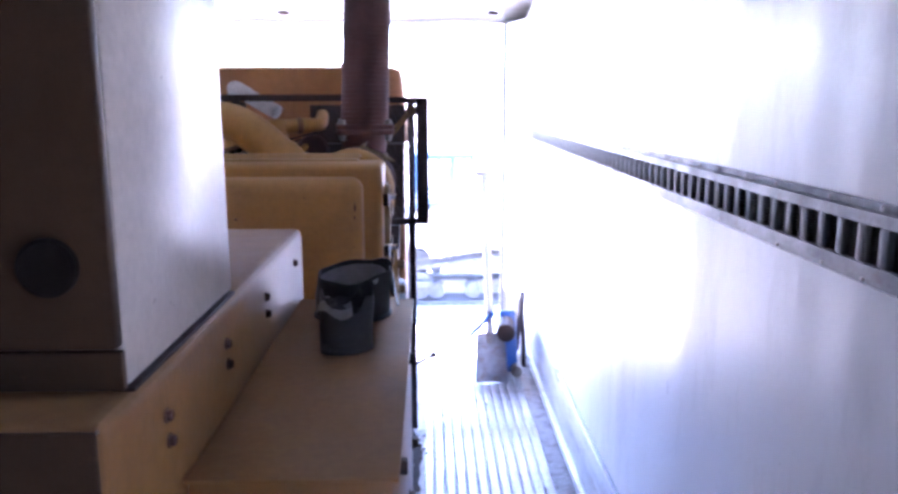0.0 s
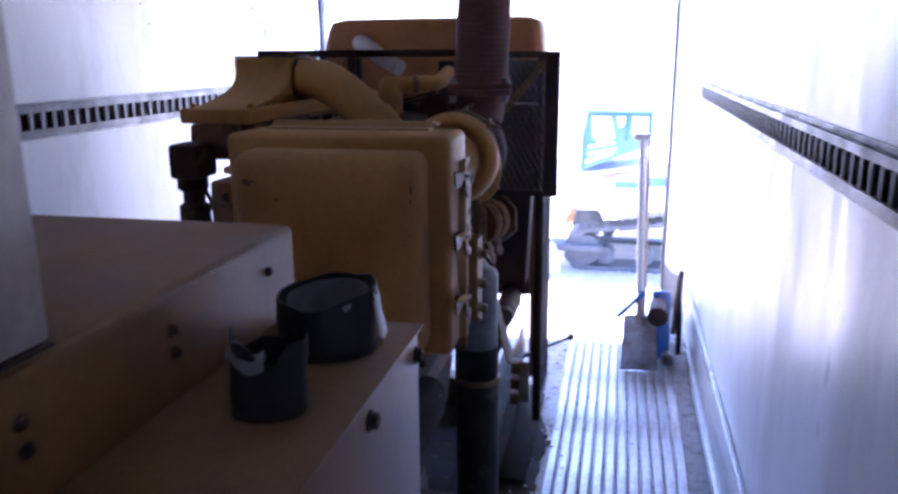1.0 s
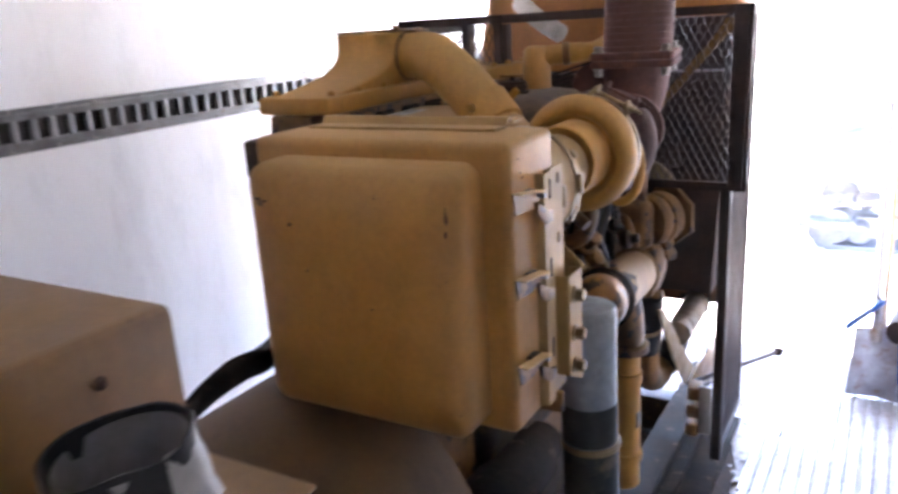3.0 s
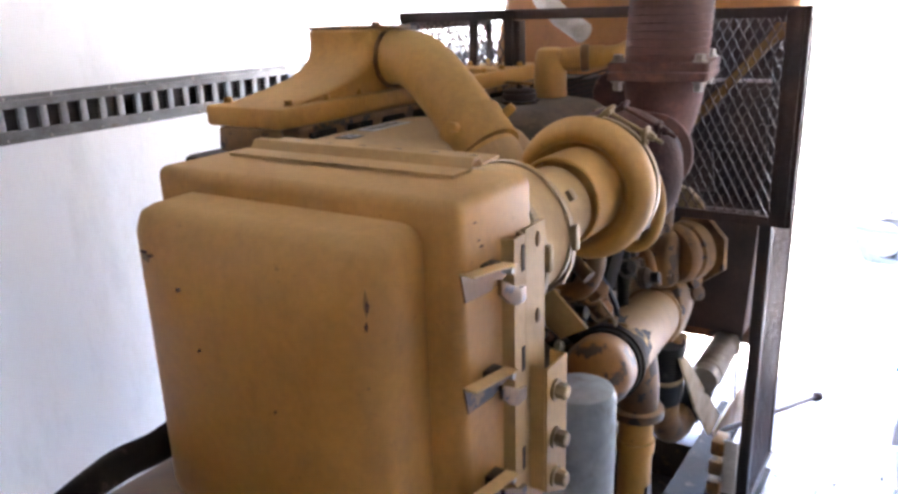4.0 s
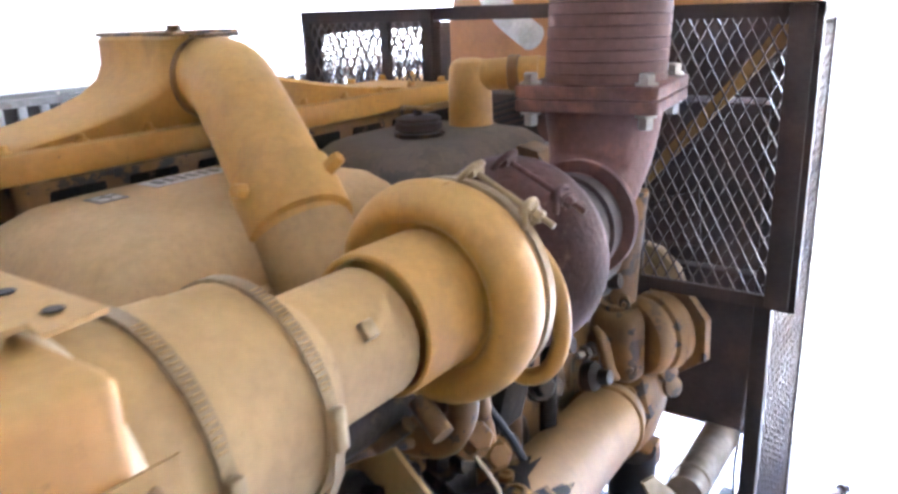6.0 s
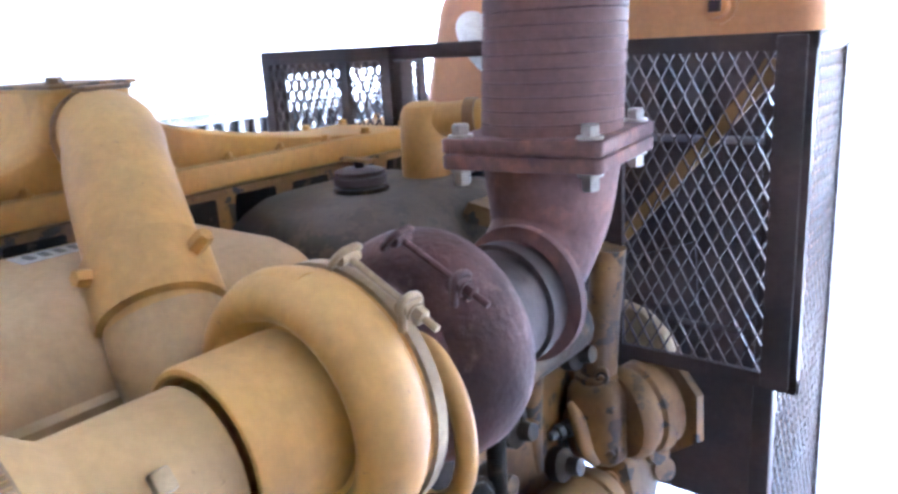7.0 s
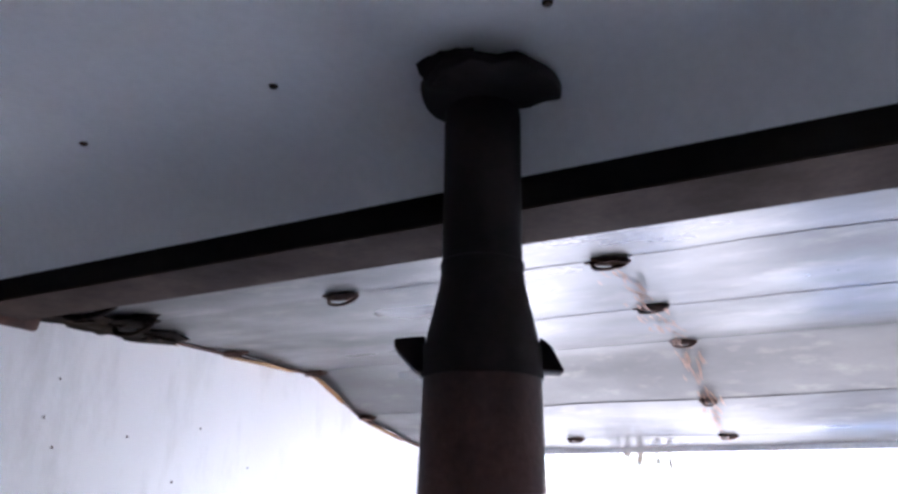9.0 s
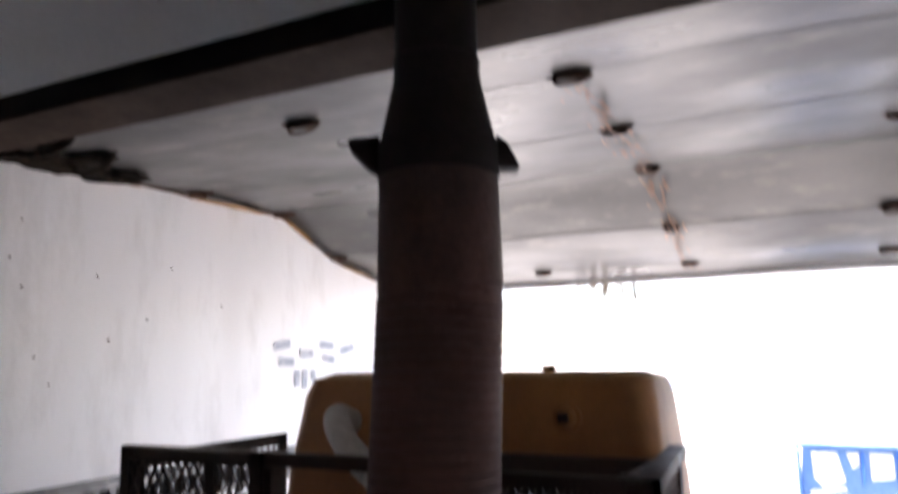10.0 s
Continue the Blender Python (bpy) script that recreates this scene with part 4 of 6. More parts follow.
def channel_bracket(name, ridge_axis_x, parent):
    """Pressed strip with a raised rib and slots: on top of the box, or down its side."""
    if ridge_axis_x:
        prof = [(v - 0.022, w + 0.0035) for v, w in ((3.478, 1.519), (3.520, 1.519), (3.528, 1.531), (3.540, 1.531), (3.548, 1.522), (3.590, 1.524), (3.590, 1.528), (3.546, 1.526), (3.541, 1.535), (3.527, 1.535), (3.518, 1.523), (3.478, 1.523))]
        return part(name, prism(prof, "x", 1.262, 1.640), TAN_STRIP, parent, "dusty tan pressed strip", smooth=False)
    prof = [(1.702, 3.434), (1.7045, 3.434), (1.7055, 3.452), (1.720, 3.458), (1.720, 3.486), (1.7065, 3.493), (1.7065, 3.500), (1.711, 3.504), (1.711, 3.556), (1.708, 3.556),
            (1.708, 3.507), (1.7035, 3.503), (1.7035, 3.490), (1.717, 3.483), (1.717, 3.461), (1.702, 3.455)]
    return part(name, prism(prof, "z", 1.060, 1.458), TAN_STRIP, parent, "dusty tan pressed strip", smooth=False)


tb = channel_bracket("top_bracket", True, air)
for k in range(6):
    part("hole", lathe((1.308 + 0.061 * k, 3.547, 1.531), (0, 0, 1), [(0, 0.007), (0.0012, 0.007)], 10), OILY, tb)
sb = channel_bracket("side_bracket", False, air)
hole = lathe((0, 0, 0), (1, 0, 0), [(0, 0.0075), (0.0015, 0.007), (0.003, 0.004), (0.0035, 0.0005)], 14)
bmesh.ops.scale(hole, vec=(1, 0.85, 1.35), verts=hole.verts)
hole_me = finish("rivet", hole, COOLER)
for z in (1.437, 1.335, 1.20, 1.10):
    shared("rivet", hole_me, sb, (1.711, 3.536, z))
for z in (1.430, 1.300, 1.16):
    part("slot", box(1.7195, 1.7212, 3.476, 3.483, z - 0.016, z + 0.016, 0.0), OILY, sb)
ab = part("angle_bracket", prism([(3.515, 1.092), (3.575, 1.062), (3.575, 1.272), (3.515, 1.272)], "x", 1.732, 1.7355), TAN_STRIP, air, smooth=False)
part("flange", box(1.7115, 1.7315, 3.515, 3.5185, 1.092, 1.272), TAN_STRIP, ab)
part("flange", box(1.7115, 1.7315, 3.5715, 3.575, 1.062, 1.272), TAN_STRIP, ab)
for z in (1.235, 1.165, 1.105):
    part("bolt", hex_bolt((1.7355, 3.538, z), (1, 0, 0), 0.011, 0.016), BAND, ab)


def latch(z):
    """Over-centre latch: an angled lever arm, its pin and a curved keeper."""
    web = prism([(3.338, z + 0.058), (3.433, z + 0.044), (3.433, z + 0.028), (3.40, z + 0.020), (3.346, z + 0.024)], "x", 1.7205, 1.7228)
    la = part("latch", web, YELLOW_OLD, air, "folded steel latch arm", smooth=False)
    part("lever", prism([(3.338, z + 0.0585), (3.433, z + 0.0445), (3.433, z + 0.0425), (3.338, z + 0.0565)], "x", 1.7205, 1.739), TAN_STRIP, la, smooth=False)
    part("pin", rod((1.7210, 3.426, z + 0.037), (1.736, 3.426, z + 0.037), 0.004, 8), STEEL, la)
    keep = prism([(3.412, z + 0.030), (3.435, z + 0.018), (3.455, z + 0.006), (3.472, z + 0.004), (3.472, z - 0.014), (3.450, z - 0.014), (3.43, z - 0.004), (3.412, z + 0.012)], "x", 1.7232, 1.729, 0.001)
    part("keeper", keep, YELLOW_OLD, la, "grimy keeper tab")
    part("base", box(1.7045, 1.7185, 3.405, 3.431, z + 0.018, z + 0.046, 0.002), OILY, la)


for z in (1.395, 1.265, 1.125):
    latch(z)

# ---- engine ----
eng = thing("engine", (1.2, 4.15, 0.25), "large dusty yellow diesel engine with oil stains", "engine")
part("block", prism([(1.12, 0.55), (1.44, 0.55), (1.46, 0.75), (1.44, 1.22), (1.11, 1.22), (1.11, 0.75)], "y", 3.45, 4.72, 0.02), YELLOW_OLD, eng)
part("oil_pan", prism([(1.0, 0.30), (1.40, 0.30), (1.43, 0.548), (0.97, 0.548)], "y", 3.50, 4.68, 0.03), OILY, eng)
part("cylinder_head", box(1.03, 1.42, 3.60, 4.70, 1.222, 1.375, 0.01), YELLOW_OLD, eng)


def valve_cover(name, y0, y1, mat, label):
    """A pressed cover: a flanged foot and a dome with sloping, rounded ends."""
    bm = bmesh.new()
    rings = []
    for x0, x1, a, b, z, r in ((1.000, 1.400, y0, y1, 1.377, 0.045), (1.000, 1.400, y0, y1, 1.390, 0.045), (1.010, 1.390, y0 + 0.010, y1 - 0.010, 1.395, 0.05), (1.020, 1.378, y0 + 0.022, y1 - 0.018, 1.425, 0.055),
                               (1.034, 1.358, y0 + 0.045, y1 - 0.030, 1.452, 0.055), (1.055, 1.335, y0 + 0.080, y1 - 0.050, 1.470, 0.05), (1.085, 1.300, y0 + 0.130, y1 - 0.080, 1.478, 0.04)):
        ring = []
        for cx, cy, a0 in ((x1 - r, b - r, 0), (x0 + r, b - r, 90), (x0 + r, a + r, 180), (x1 - r, a + r, 270)):
            for k in range(6):
                t = radians(a0 + 18 * k)
                ring.append(bm.verts.new((cx + r * math.cos(t), cy + r * math.sin(t), z)))
        rings.append(ring)
    n = len(rings[0])
    for p, q in zip(rings, rings[1:]):
        for k in range(n):
            bm.faces.new((p[k], p[(k + 1) % n], q[(k + 1) % n], q[k]))
    bm.faces.new(rings[0][::-1])
    bm.faces.new(rings[-1])
    return part(name, bm, mat, eng, label)


vc = valve_cover("valve_cover", 3.70, 4.24, VALVE_TAN, "dusty valve cover with small labels")
part("label", box(1.118, 1.158, 3.845, 3.887, 1.4765, 1.4795), LABEL_DARK, vc, "small dark square label")
part("label_mark", box(1.124, 1.152, 3.851, 3.881, 1.4796, 1.4803), LABEL_WHITE, vc)
part("label_line", box(1.135, 1.140, 3.853, 3.879, 1.4804, 1.4810), LABEL_DARK, vc)
part("label_line", box(1.126, 1.150, 3.864, 3.868, 1.4804, 1.4810), LABEL_DARK, vc)
part("label_strip", box(1.095, 1.140, 3.94, 4.07, 1.4770, 1.4792), LABEL_WHITE, vc, "pale label strip with plain bars")
part("oil_smear", box(1.36, 1.43, 3.72, 4.02, 1.374, 1.3775, 0.001), SOOTY, vc, "black oil smeared along the seam")
bm = bmesh.new()
for k in range(6):
    box(1.105, 1.130, 3.952 + 0.019 * k, 3.962 + 0.019 * k, 1.4793, 1.4800, bm=bm)
part("label_bar", bm, LABEL_DARK, vc)
valve_cover("valve_cover", 4.26, 4.70, OILY_DUST, "oil-blackened rear valve cover")
fill = part("filler_neck", lathe((1.205, 4.445, 1.455), (0, 0, 1), [(0, 0.050), (0.012, 0.049), (0.014, 0.040), (0.022, 0.040), (0.023, 0.045), (0.030, 0.045), (0.031, 0.038), (0.042, 0.038)], 28), OILY, eng, "oily filler neck")
part("filler_cap", lathe((1.205, 4.445, 1.490), (0, 0, 1), [(0, 0.038), (0.001, 0.043), (0.012, 0.043), (0.013, 0.037), (0.015, 0.037), (0.016, 0.041), (0.021, 0.041), (0.024, 0.032), (0.025, 0.001)], 28), DARK_STEEL, fill)
part("cap_handle", box(1.168, 1.240, 4.437, 4.453, 1.524, 1.531, 0.003), YELLOW_OLD, fill)
part("cap_stem", rod((1.205, 4.445, 1.512), (1.205, 4.445, 1.526), 0.008, 10), DARK_STEEL, fill)
bm = bmesh.new()
for k in range(9):
    t = k / 8
    p = Vector((1.235 + 0.05 * t, 4.46 + 0.02 * t, 1.50 - 0.05 * t - 0.02 * math.sin(math.pi * t)))
    rod(p, p + Vector((0.006, 0.003, -0.005)), 0.003, 6, bm)
part("chain", bm, DARK_STEEL, fill, "thin cap chain")

# intake manifold on the far side, with its horn
man = part("intake_manifold", prism([(0.878, 1.505), (1.085, 1.505), (1.085, 1.545), (0.878, 1.545)], "y", 3.74, 4.86, 0.008), YELLOW, eng)
part("manifold_body", prism([(0.92, 1.40), (1.055, 1.40), (1.068, 1.503), (0.905, 1.503)], "y", 3.80, 4.84, 0.012), YELLOW_OLD, man, "grimy lower manifold")
for k in range(9):
    y = 3.83 + 0.118 * k
    part("port", box(1.0575, 1.0695, y, y + 0.082, 1.43, 1.488, 0.005), SOOTY, man)
bolt_me = finish("bolt", hex_bolt((0, 0, 0), (0, 0, 1), 0.0085, 0.009), YELLOW)
for k in range(11):
    for x in (1.068, 0.903):
        shared("bolt", bolt_me, man, (x, 3.78 + 0.103 * k, 1.5462))


def horn():
    """The cast inlet that rises from a long foot to a square mouth."""
    bm = bmesh.new()
    rings = []
    for y0, y1, x0, x1, z, r in ((3.765, 4.62, 0.900, 1.07, 1.546, 0.04), (3.80, 4.55, 0.901, 1.072, 1.552, 0.04), (3.86, 4.46, 0.901, 1.075, 1.562, 0.04), (3.925, 4.37, 0.900, 1.078, 1.576, 0.04),
                                (3.975, 4.28, 0.899, 1.080, 1.592, 0.035), (4.008, 4.20, 0.897, 1.082, 1.612, 0.03), (4.023, 4.160, 0.895, 1.083, 1.634, 0.025), (4.026, 4.152, 0.894, 1.083, 1.655, 0.022),
                                (4.026, 4.152, 0.894, 1.083, 1.670, 0.022), (4.033, 4.146, 0.901, 1.076, 1.676, 0.018)):
        ring = []
        for cx, cy, a0 in ((x1 - r, y1 - r, 0), (x0 + r, y1 - r, 90), (x0 + r, y0 + r, 180), (x1 - r, y0 + r, 270)):
            for k in range(5):
                a = radians(a0 + 22.5 * k)
                ring.append(bm.verts.new((cx + r * math.cos(a), cy + r * math.sin(a), z)))
        rings.append(ring)
    n = len(rings[0])
    for p, q in zip(rings, rings[1:]):
        for k in range(n):
            bm.faces.new((p[k], p[(k + 1) % n], q[(k + 1) % n], q[k]))
    bm.faces.new(rings[0][::-1])
    bm.faces.new(rings[-1])
    return bm


part("intake_horn", horn(), YELLOW, man)
lip = box(0.899, 1.094, 4.030, 4.150, 1.6745, 1.6805, 0.0025)
box(1.0945, 1.132, 4.056, 4.120, 1.6700, 1.6765, 0.0025, bm=lip)
part("horn_lip", lip, YELLOW_OLD, man, "grimy plate lip on the inlet")
part("lip_bolt", hex_bolt((1.078, 4.046, 1.6805), (0, 0, 1), 0.010, 0.008), YELLOW_OLD, man)
cross = part("crossover_pipe", tube([(1.075, 4.088, 1.612), (1.115, 4.084, 1.614), (1.171, 4.062, 1.606), (1.225, 4.032, 1.585), (1.287, 4.004, 1.545), (1.345, 3.982, 1.495), (1.395, 3.964, 1.44)], [0.057, 0.058, 0.060, 0.060, 0.060, 0.060, 0.060], 28), YELLOW, eng)
d = Vector((0.055, -0.02, -0.055)).normalized()
part("joint_sleeve", lathe(Vector((1.340, 3.984, 1.500)), d, [(0, 0.060), (0.002, 0.067), (0.075, 0.067), (0.077, 0.060)], 28), YELLOW, cross)
for p, ax in (((1.402, 3.998, 1.510), (0.6, 0.2, 0.6)), ((1.352, 3.932, 1.498), (0.1, -1, 0.2))):
    part("bolt", hex_bolt(p, ax, 0.010, 0.028, None, False), YELLOW, cross)
part("pipe_collar", lathe((1.082, 4.086, 1.612), (1, 0, 0), [(0, 0.0615), (0.006, 0.0615), (0.008, 0.058)], 28), YELLOW_OLD, cross, "grimy joint ring")
part("elbow_outlet", tube([(1.390, 3.966, 1.445), (1.425, 3.958, 1.40), (1.465, 3.96, 1.36), (1.52, 3.965, 1.335)], [0.062, 0.062, 0.058, 0.05], 24), VALVE_TAN, cross)

# turbocharger
TX, TZ = 1.578, 1.392


def volute(cx, cy, cz, r_big, r_min, r_max, start, sweep, seg_t, mat, name, parent, label, tilt=0.0):
    """Snail housing: a pipe of growing size wound round the axis."""
    pts, radii = [], []
    for k in range(seg_t + 1):
        f = k / seg_t
        a = start + sweep * f
        r = r_min + (r_max - r_min) * f
        pts.append((cx + (r_big - r) * math.cos(a), cy + tilt * f, cz + (r_big - r) * math.sin(a)))
        radii.append(r)
    return part(name, tube(pts, radii, 20, 1), mat, parent, label)


turbo = part("compressor_plate", lathe((TX, 3.925, TZ), (0, 1, 0), [(0.042, 0.09), (0.048, 0.116), (0.075, 0.118), (0.08, 0.122), (0.095, 0.122), (0.10, 0.10)], 48), YELLOW, eng)
part("compressor_volute", lathe((TX, 4.02, TZ), (0, -1, 0), [(0, 0.112), (0.005, 0.122), (0.014, 0.1275), (0.027, 0.130), (0.040, 0.1300), (0.052, 0.127), (0.063, 0.1205), (0.070, 0.112), (0.072, 0.103), (0.069, 0.096), (0.061, 0.089), (0.050, 0.084), (0.044, 0.079), (0.042, 0.070)], 64), YELLOW, turbo, "rounded yellow compressor housing")
volute(TX, 3.985, TZ, 0.132, 0.026, 0.040, radians(80), radians(110), 24, YELLOW, "compressor_scroll", turbo, "")
part("inlet_cone", lathe((TX, 3.985, TZ), (0, -1, 0), [(0, 0.080), (0.02, 0.0795), (0.108, 0.0795), (0.113, 0.0775), (0.114, 0.0735), (0.112, 0.0706), (0.09, 0.070)], 48), YELLOW, turbo)
vband = part("clamp_band", lathe((TX, 4.018, TZ), (0, 1, 0), [(0, 0.112), (0.002, 0.1265), (0.015, 0.1265), (0.017, 0.112)], 48), BAND, turbo, "pale V-band clamp")


def t_bolt(y, mat, label, reach):
    """Clamp closure: two loops of the band, a trunnion pin in each, the bolt between them and its nut."""
    at = lambda deg, rr: Vector((TX + rr * math.cos(radians(deg)), y, TZ + rr * math.sin(radians(deg))))
    p, q = at(78, 0.138), at(46, 0.140)
    d = (q - p).normalized()
    cb = part("clamp_bolt", rod(p - d * 0.004, q + d * reach, 0.0036, 10), mat, vband, label)
    for c, r in ((p, 0.0065), (q, 0.0072)):
        part("trunnion", rod(c - Vector((0, 0.011, 0)), c + Vector((0, 0.011, 0)), r, 14), mat, cb)
    for deg in (84, 40):
        c0, c1 = at(deg, 0.126), at(deg + (-7 if deg > 60 else 7), 0.146)
        part("band_loop", tube([c0 - Vector((0, 0.009, 0)), c1 - Vector((0, 0.010, 0)), c1 + Vector((0, 0.010, 0)), c0 + Vector((0, 0.009, 0))], 0.0040, 8, 5), mat, cb)
    part("nut", lathe(q + d * 0.009, d, [(0, 0.0075), (0.009, 0.0075), (0.010, 0.006)], 6), mat, cb)
    part("washer", lathe(q + d * 0.007, d, [(0, 0.0095), (0.002, 0.0095)], 16), mat, cb)


t_bolt(4.026, BAND, "pale steel clamp bolt", 0.034)
t_bolt(4.096, RUST_CAST, "rusty clamp bolt", 0.036)
part("center_housing", lathe((TX, 4.02, TZ), (0, 1, 0), [(0, 0.07), (0.06, 0.065), (0.10, 0.10)], 32), RUST_CAST, turbo, "rusty bearing housing")
turb = part("turbine_housing", lathe((TX, 4.10, TZ), (0, 1, 0), [(0, 0.085), (0.008, 0.106), (0.02, 0.120), (0.040, 0.127), (0.062, 0.128), (0.080, 0.123), (0.092, 0.112), (0.100, 0.096), (0.112, 0.082), (0.14, 0.078)], 48), RUST_CAST, eng, "rust-brown turbine housing")
part("turbine_outlet", lathe((TX + 0.008, 4.225, TZ + 0.004), (0, 1, 0), [(0, 0.070), (0.055, 0.070), (0.057, 0.076), (0.075, 0.076), (0.078, 0.072), (0.10, 0.072)], 40), DARK_STEEL, turb)
part("outlet_ring", lathe((TX + 0.012, 4.318, TZ + 0.008), (0, 1, 0), [(0, 0.072), (0.001, 0.086), (0.014, 0.086), (0.016, 0.07)], 40), RUST_PIPE, turb, "rusty flange ring")
part("turbine_foot", prism([(1.48, 1.12), (1.56, 1.12), (1.60, 1.29), (1.52, 1.29)], "y", 4.13, 4.21, 0.012), SOOTY, turb)
part("drain_tube", tube([(1.575, 4.08, 1.29), (1.56, 4.09, 1.22), (1.55, 4.12, 1.12), (1.54, 4.14, 1.02)], 0.016, 12), YELLOW_OLD, turb)
part("oil_line", tube([(1.60, 4.06, 1.30), (1.64, 4.072, 1.268), (1.674, 4.076, 1.285), (1.692, 4.072, 1.335), (1.686, 4.068, 1.395), (1.655, 4.068, 1.435), (1.61, 4.07, 1.435)], 0.011, 10), YELLOW, turbo, "curved oil feed pipe")

# rubber hose with clamps
hose = part("intake_hose", lathe((1.572, 3.54, 1.385), (0, 1, 0), [(0, 0.112), (0.004, 0.116), (0.04, 0.116), (0.048, 0.112), (0.12, 0.108), (0.128, 0.106), (0.165, 0.105), (0.19, 0.094), (0.215, 0.076), (0.225, 0.070), (0.33, 0.070)], 44), HOSE_TAN, eng, "dusty tan reducer hose")
# cream colour stands for bright light on the rounded neck
part("box_outlet", lathe((1.572, 3.50, 1.385), (0, 1, 0), [(0, 0.134), (0.034, 0.134), (0.046, 0.129), (0.054, 0.118), (0.056, 0.106)], 44), LIT_CREAM, air, "outlet neck with bright light painted in as cream")
for y, r in ((3.598, 0.1155), (3.705, 0.1065)):
    hc = part("hose_clamp", lathe((1.572, y, 1.385), (0, 1, 0), [(0, r - 0.003), (0, r + 0.002), (0.013, r + 0.002), (0.013, r - 0.003)], 44, close=False), BAND, hose, "worm-drive hose clamp")
    a = radians(3)
    c = Vector((1.572 + (r + 0.012) * math.cos(a), y + 0.006, 1.385 + (r + 0.012) * math.sin(a)))
    bmc = box(c.x - 0.011, c.x - 0.001, c.y - 0.007, c.y + 0.007, c.z - 0.022, c.z + 0.016, 0.003, turn=Matrix.Rotation(radians(-3), 4, "Y"))
    part("clamp_screw", bmc, BAND, hc)
    part("clamp_tail", prism([(c.x - 0.008, c.z - 0.02), (c.x - 0.006, c.z - 0.02), (c.x - 0.010, c.z - 0.048), (c.x - 0.024, c.z - 0.078), (c.x - 0.026, c.z - 0.077), (c.x - 0.012, c.z - 0.048)], "y", c.y - 0.006, c.y + 0.006), BAND, hc)
    bm = bmesh.new()
    for k in range(22):
        t = a + radians(16 + 2.6 * k)
        p = Vector((1.572 + (r + 0.0022) * math.cos(t), y + 0.0065, 1.385 + (r + 0.0022) * math.sin(t)))
        box(p.x - 0.001, p.x + 0.001, p.y - 0.004, p.y + 0.004, p.z - 0.0008, p.z + 0.0008, bm=bm)
    tagged(part("clamp_slot", bm, HOSE_TAN, hc), kind="stuff")
part("inlet_tag", box(1.624, 1.642, 3.80, 3.816, 1.420, 1.430, 0.002, turn=Matrix.Rotation(radians(50), 4, "Y")), BAND, hose, "small pale tag")

# exhaust elbow, flange, flexible pipe, stack
PX, PY = 1.577, 4.423
LEAN = Vector((0.045, 0.020, 1.0)).normalized()


def up_stack(z):
    """The stack's axis at a height: the flexible part leans, the rest stands upright."""
    return Vector((PX, PY, 1.566)) + LEAN * (min(z, 1.975) - 1.566) + Vector((0, 0, max(z - 1.975, 0.0)))


elbow = part("exhaust_elbow", tube([(TX + 0.012, 4.322, TZ + 0.006), (PX - 0.005, 4.362, TZ + 0.018), (PX - 0.002, 4.400, TZ + 0.055), (PX, PY - 0.006, 1.49), (PX, PY, 1.552)], [0.070, 0.070, 0.072, 0.080, 0.089], 32), RUST_PIPE, eng, "rusty cast exhaust elbow")


def flange_plate(z0, z1, s, cut):
    o = [(-s, -s + cut), (-s + cut, -s), (s - cut, -s), (s, -s + cut), (s, s - cut), (s - cut, s), (-s + cut, s), (-s, s - cut)]
    turn = radians(8)
    pts = [(PX + u * math.cos(turn) - v * math.sin(turn), PY + u * math.sin(turn) + v * math.cos(turn)) for u, v in o]
    return prism(pts, "z", z0, z1, 0.003), turn


bmf, turn = flange_plate(1.551, 1.569, 0.104, 0.007)
part("flange", bmf, RUST_PIPE, elbow, "red-brown square flange")
ex = thing("exhaust_pipe", (PX, PY, 1.55), "rust-brown ribbed exhaust pipe rising through the ceiling", "exhaust pipe")
bmf, turn = flange_plate(1.5705, 1.589, 0.104, 0.007)
fl = part("flange", bmf, RUST_PIPE, ex, "red-brown square flange")
for sx in (-1, 1):
    for sy in (-1, 1):
        u, v = 0.084 * sx, 0.084 * sy
        p = (PX + u * math.cos(turn) - v * math.sin(turn), PY + u * math.sin(turn) + v * math.cos(turn), 1.589)
        part("bolt", hex_bolt(p, (0, 0, 1), 0.0115, 0.014), STEEL, fl)
        part("nut", hex_bolt((p[0], p[1], 1.551), (0, 0, -1), 0.011, 0.018), STEEL, fl)
prof, z = [(0.0, 0.0885)], 0.004
while z < 0.39:
    r = 0.0897 - 0.006 * z
    prof += [(z, r), (z + 0.0140, r - 0.0001), (z + 0.0146, r - 0.0026), (z + 0.0157, r - 0.0026)]
    z += 0.0163
prof += [(0.405, 0.0872), (0.409, 0.0870)]
part("flex_section", lathe(up_stack(1.566), LEAN, prof, 44), STACK_RUST, ex)
part("straight_pipe", lathe(up_stack(1.9765), (0, 0, 1), [(0, 0.0869), (0.03, 0.0862), (0.165, 0.0830)], 44), STACK_RUST, ex)
part("reducer", lathe(up_stack(2.140), (0, 0, 1), [(0, 0.0828), (0.02, 0.0825), (0.05, 0.079), (0.09, 0.070), (0.12, 0.0635), (0.145, 0.0605), (0.15, 0.062), (0.156, 0.062), (0.158, 0.0595)], 40), STACK_BLACK, ex)
part("upper_pipe", lathe(up_stack(2.296), (0, 0, 1), [(0, 0.0590), (0.285, 0.0590)], 36), STACK_BLACK, ex, "sooty upper stack")
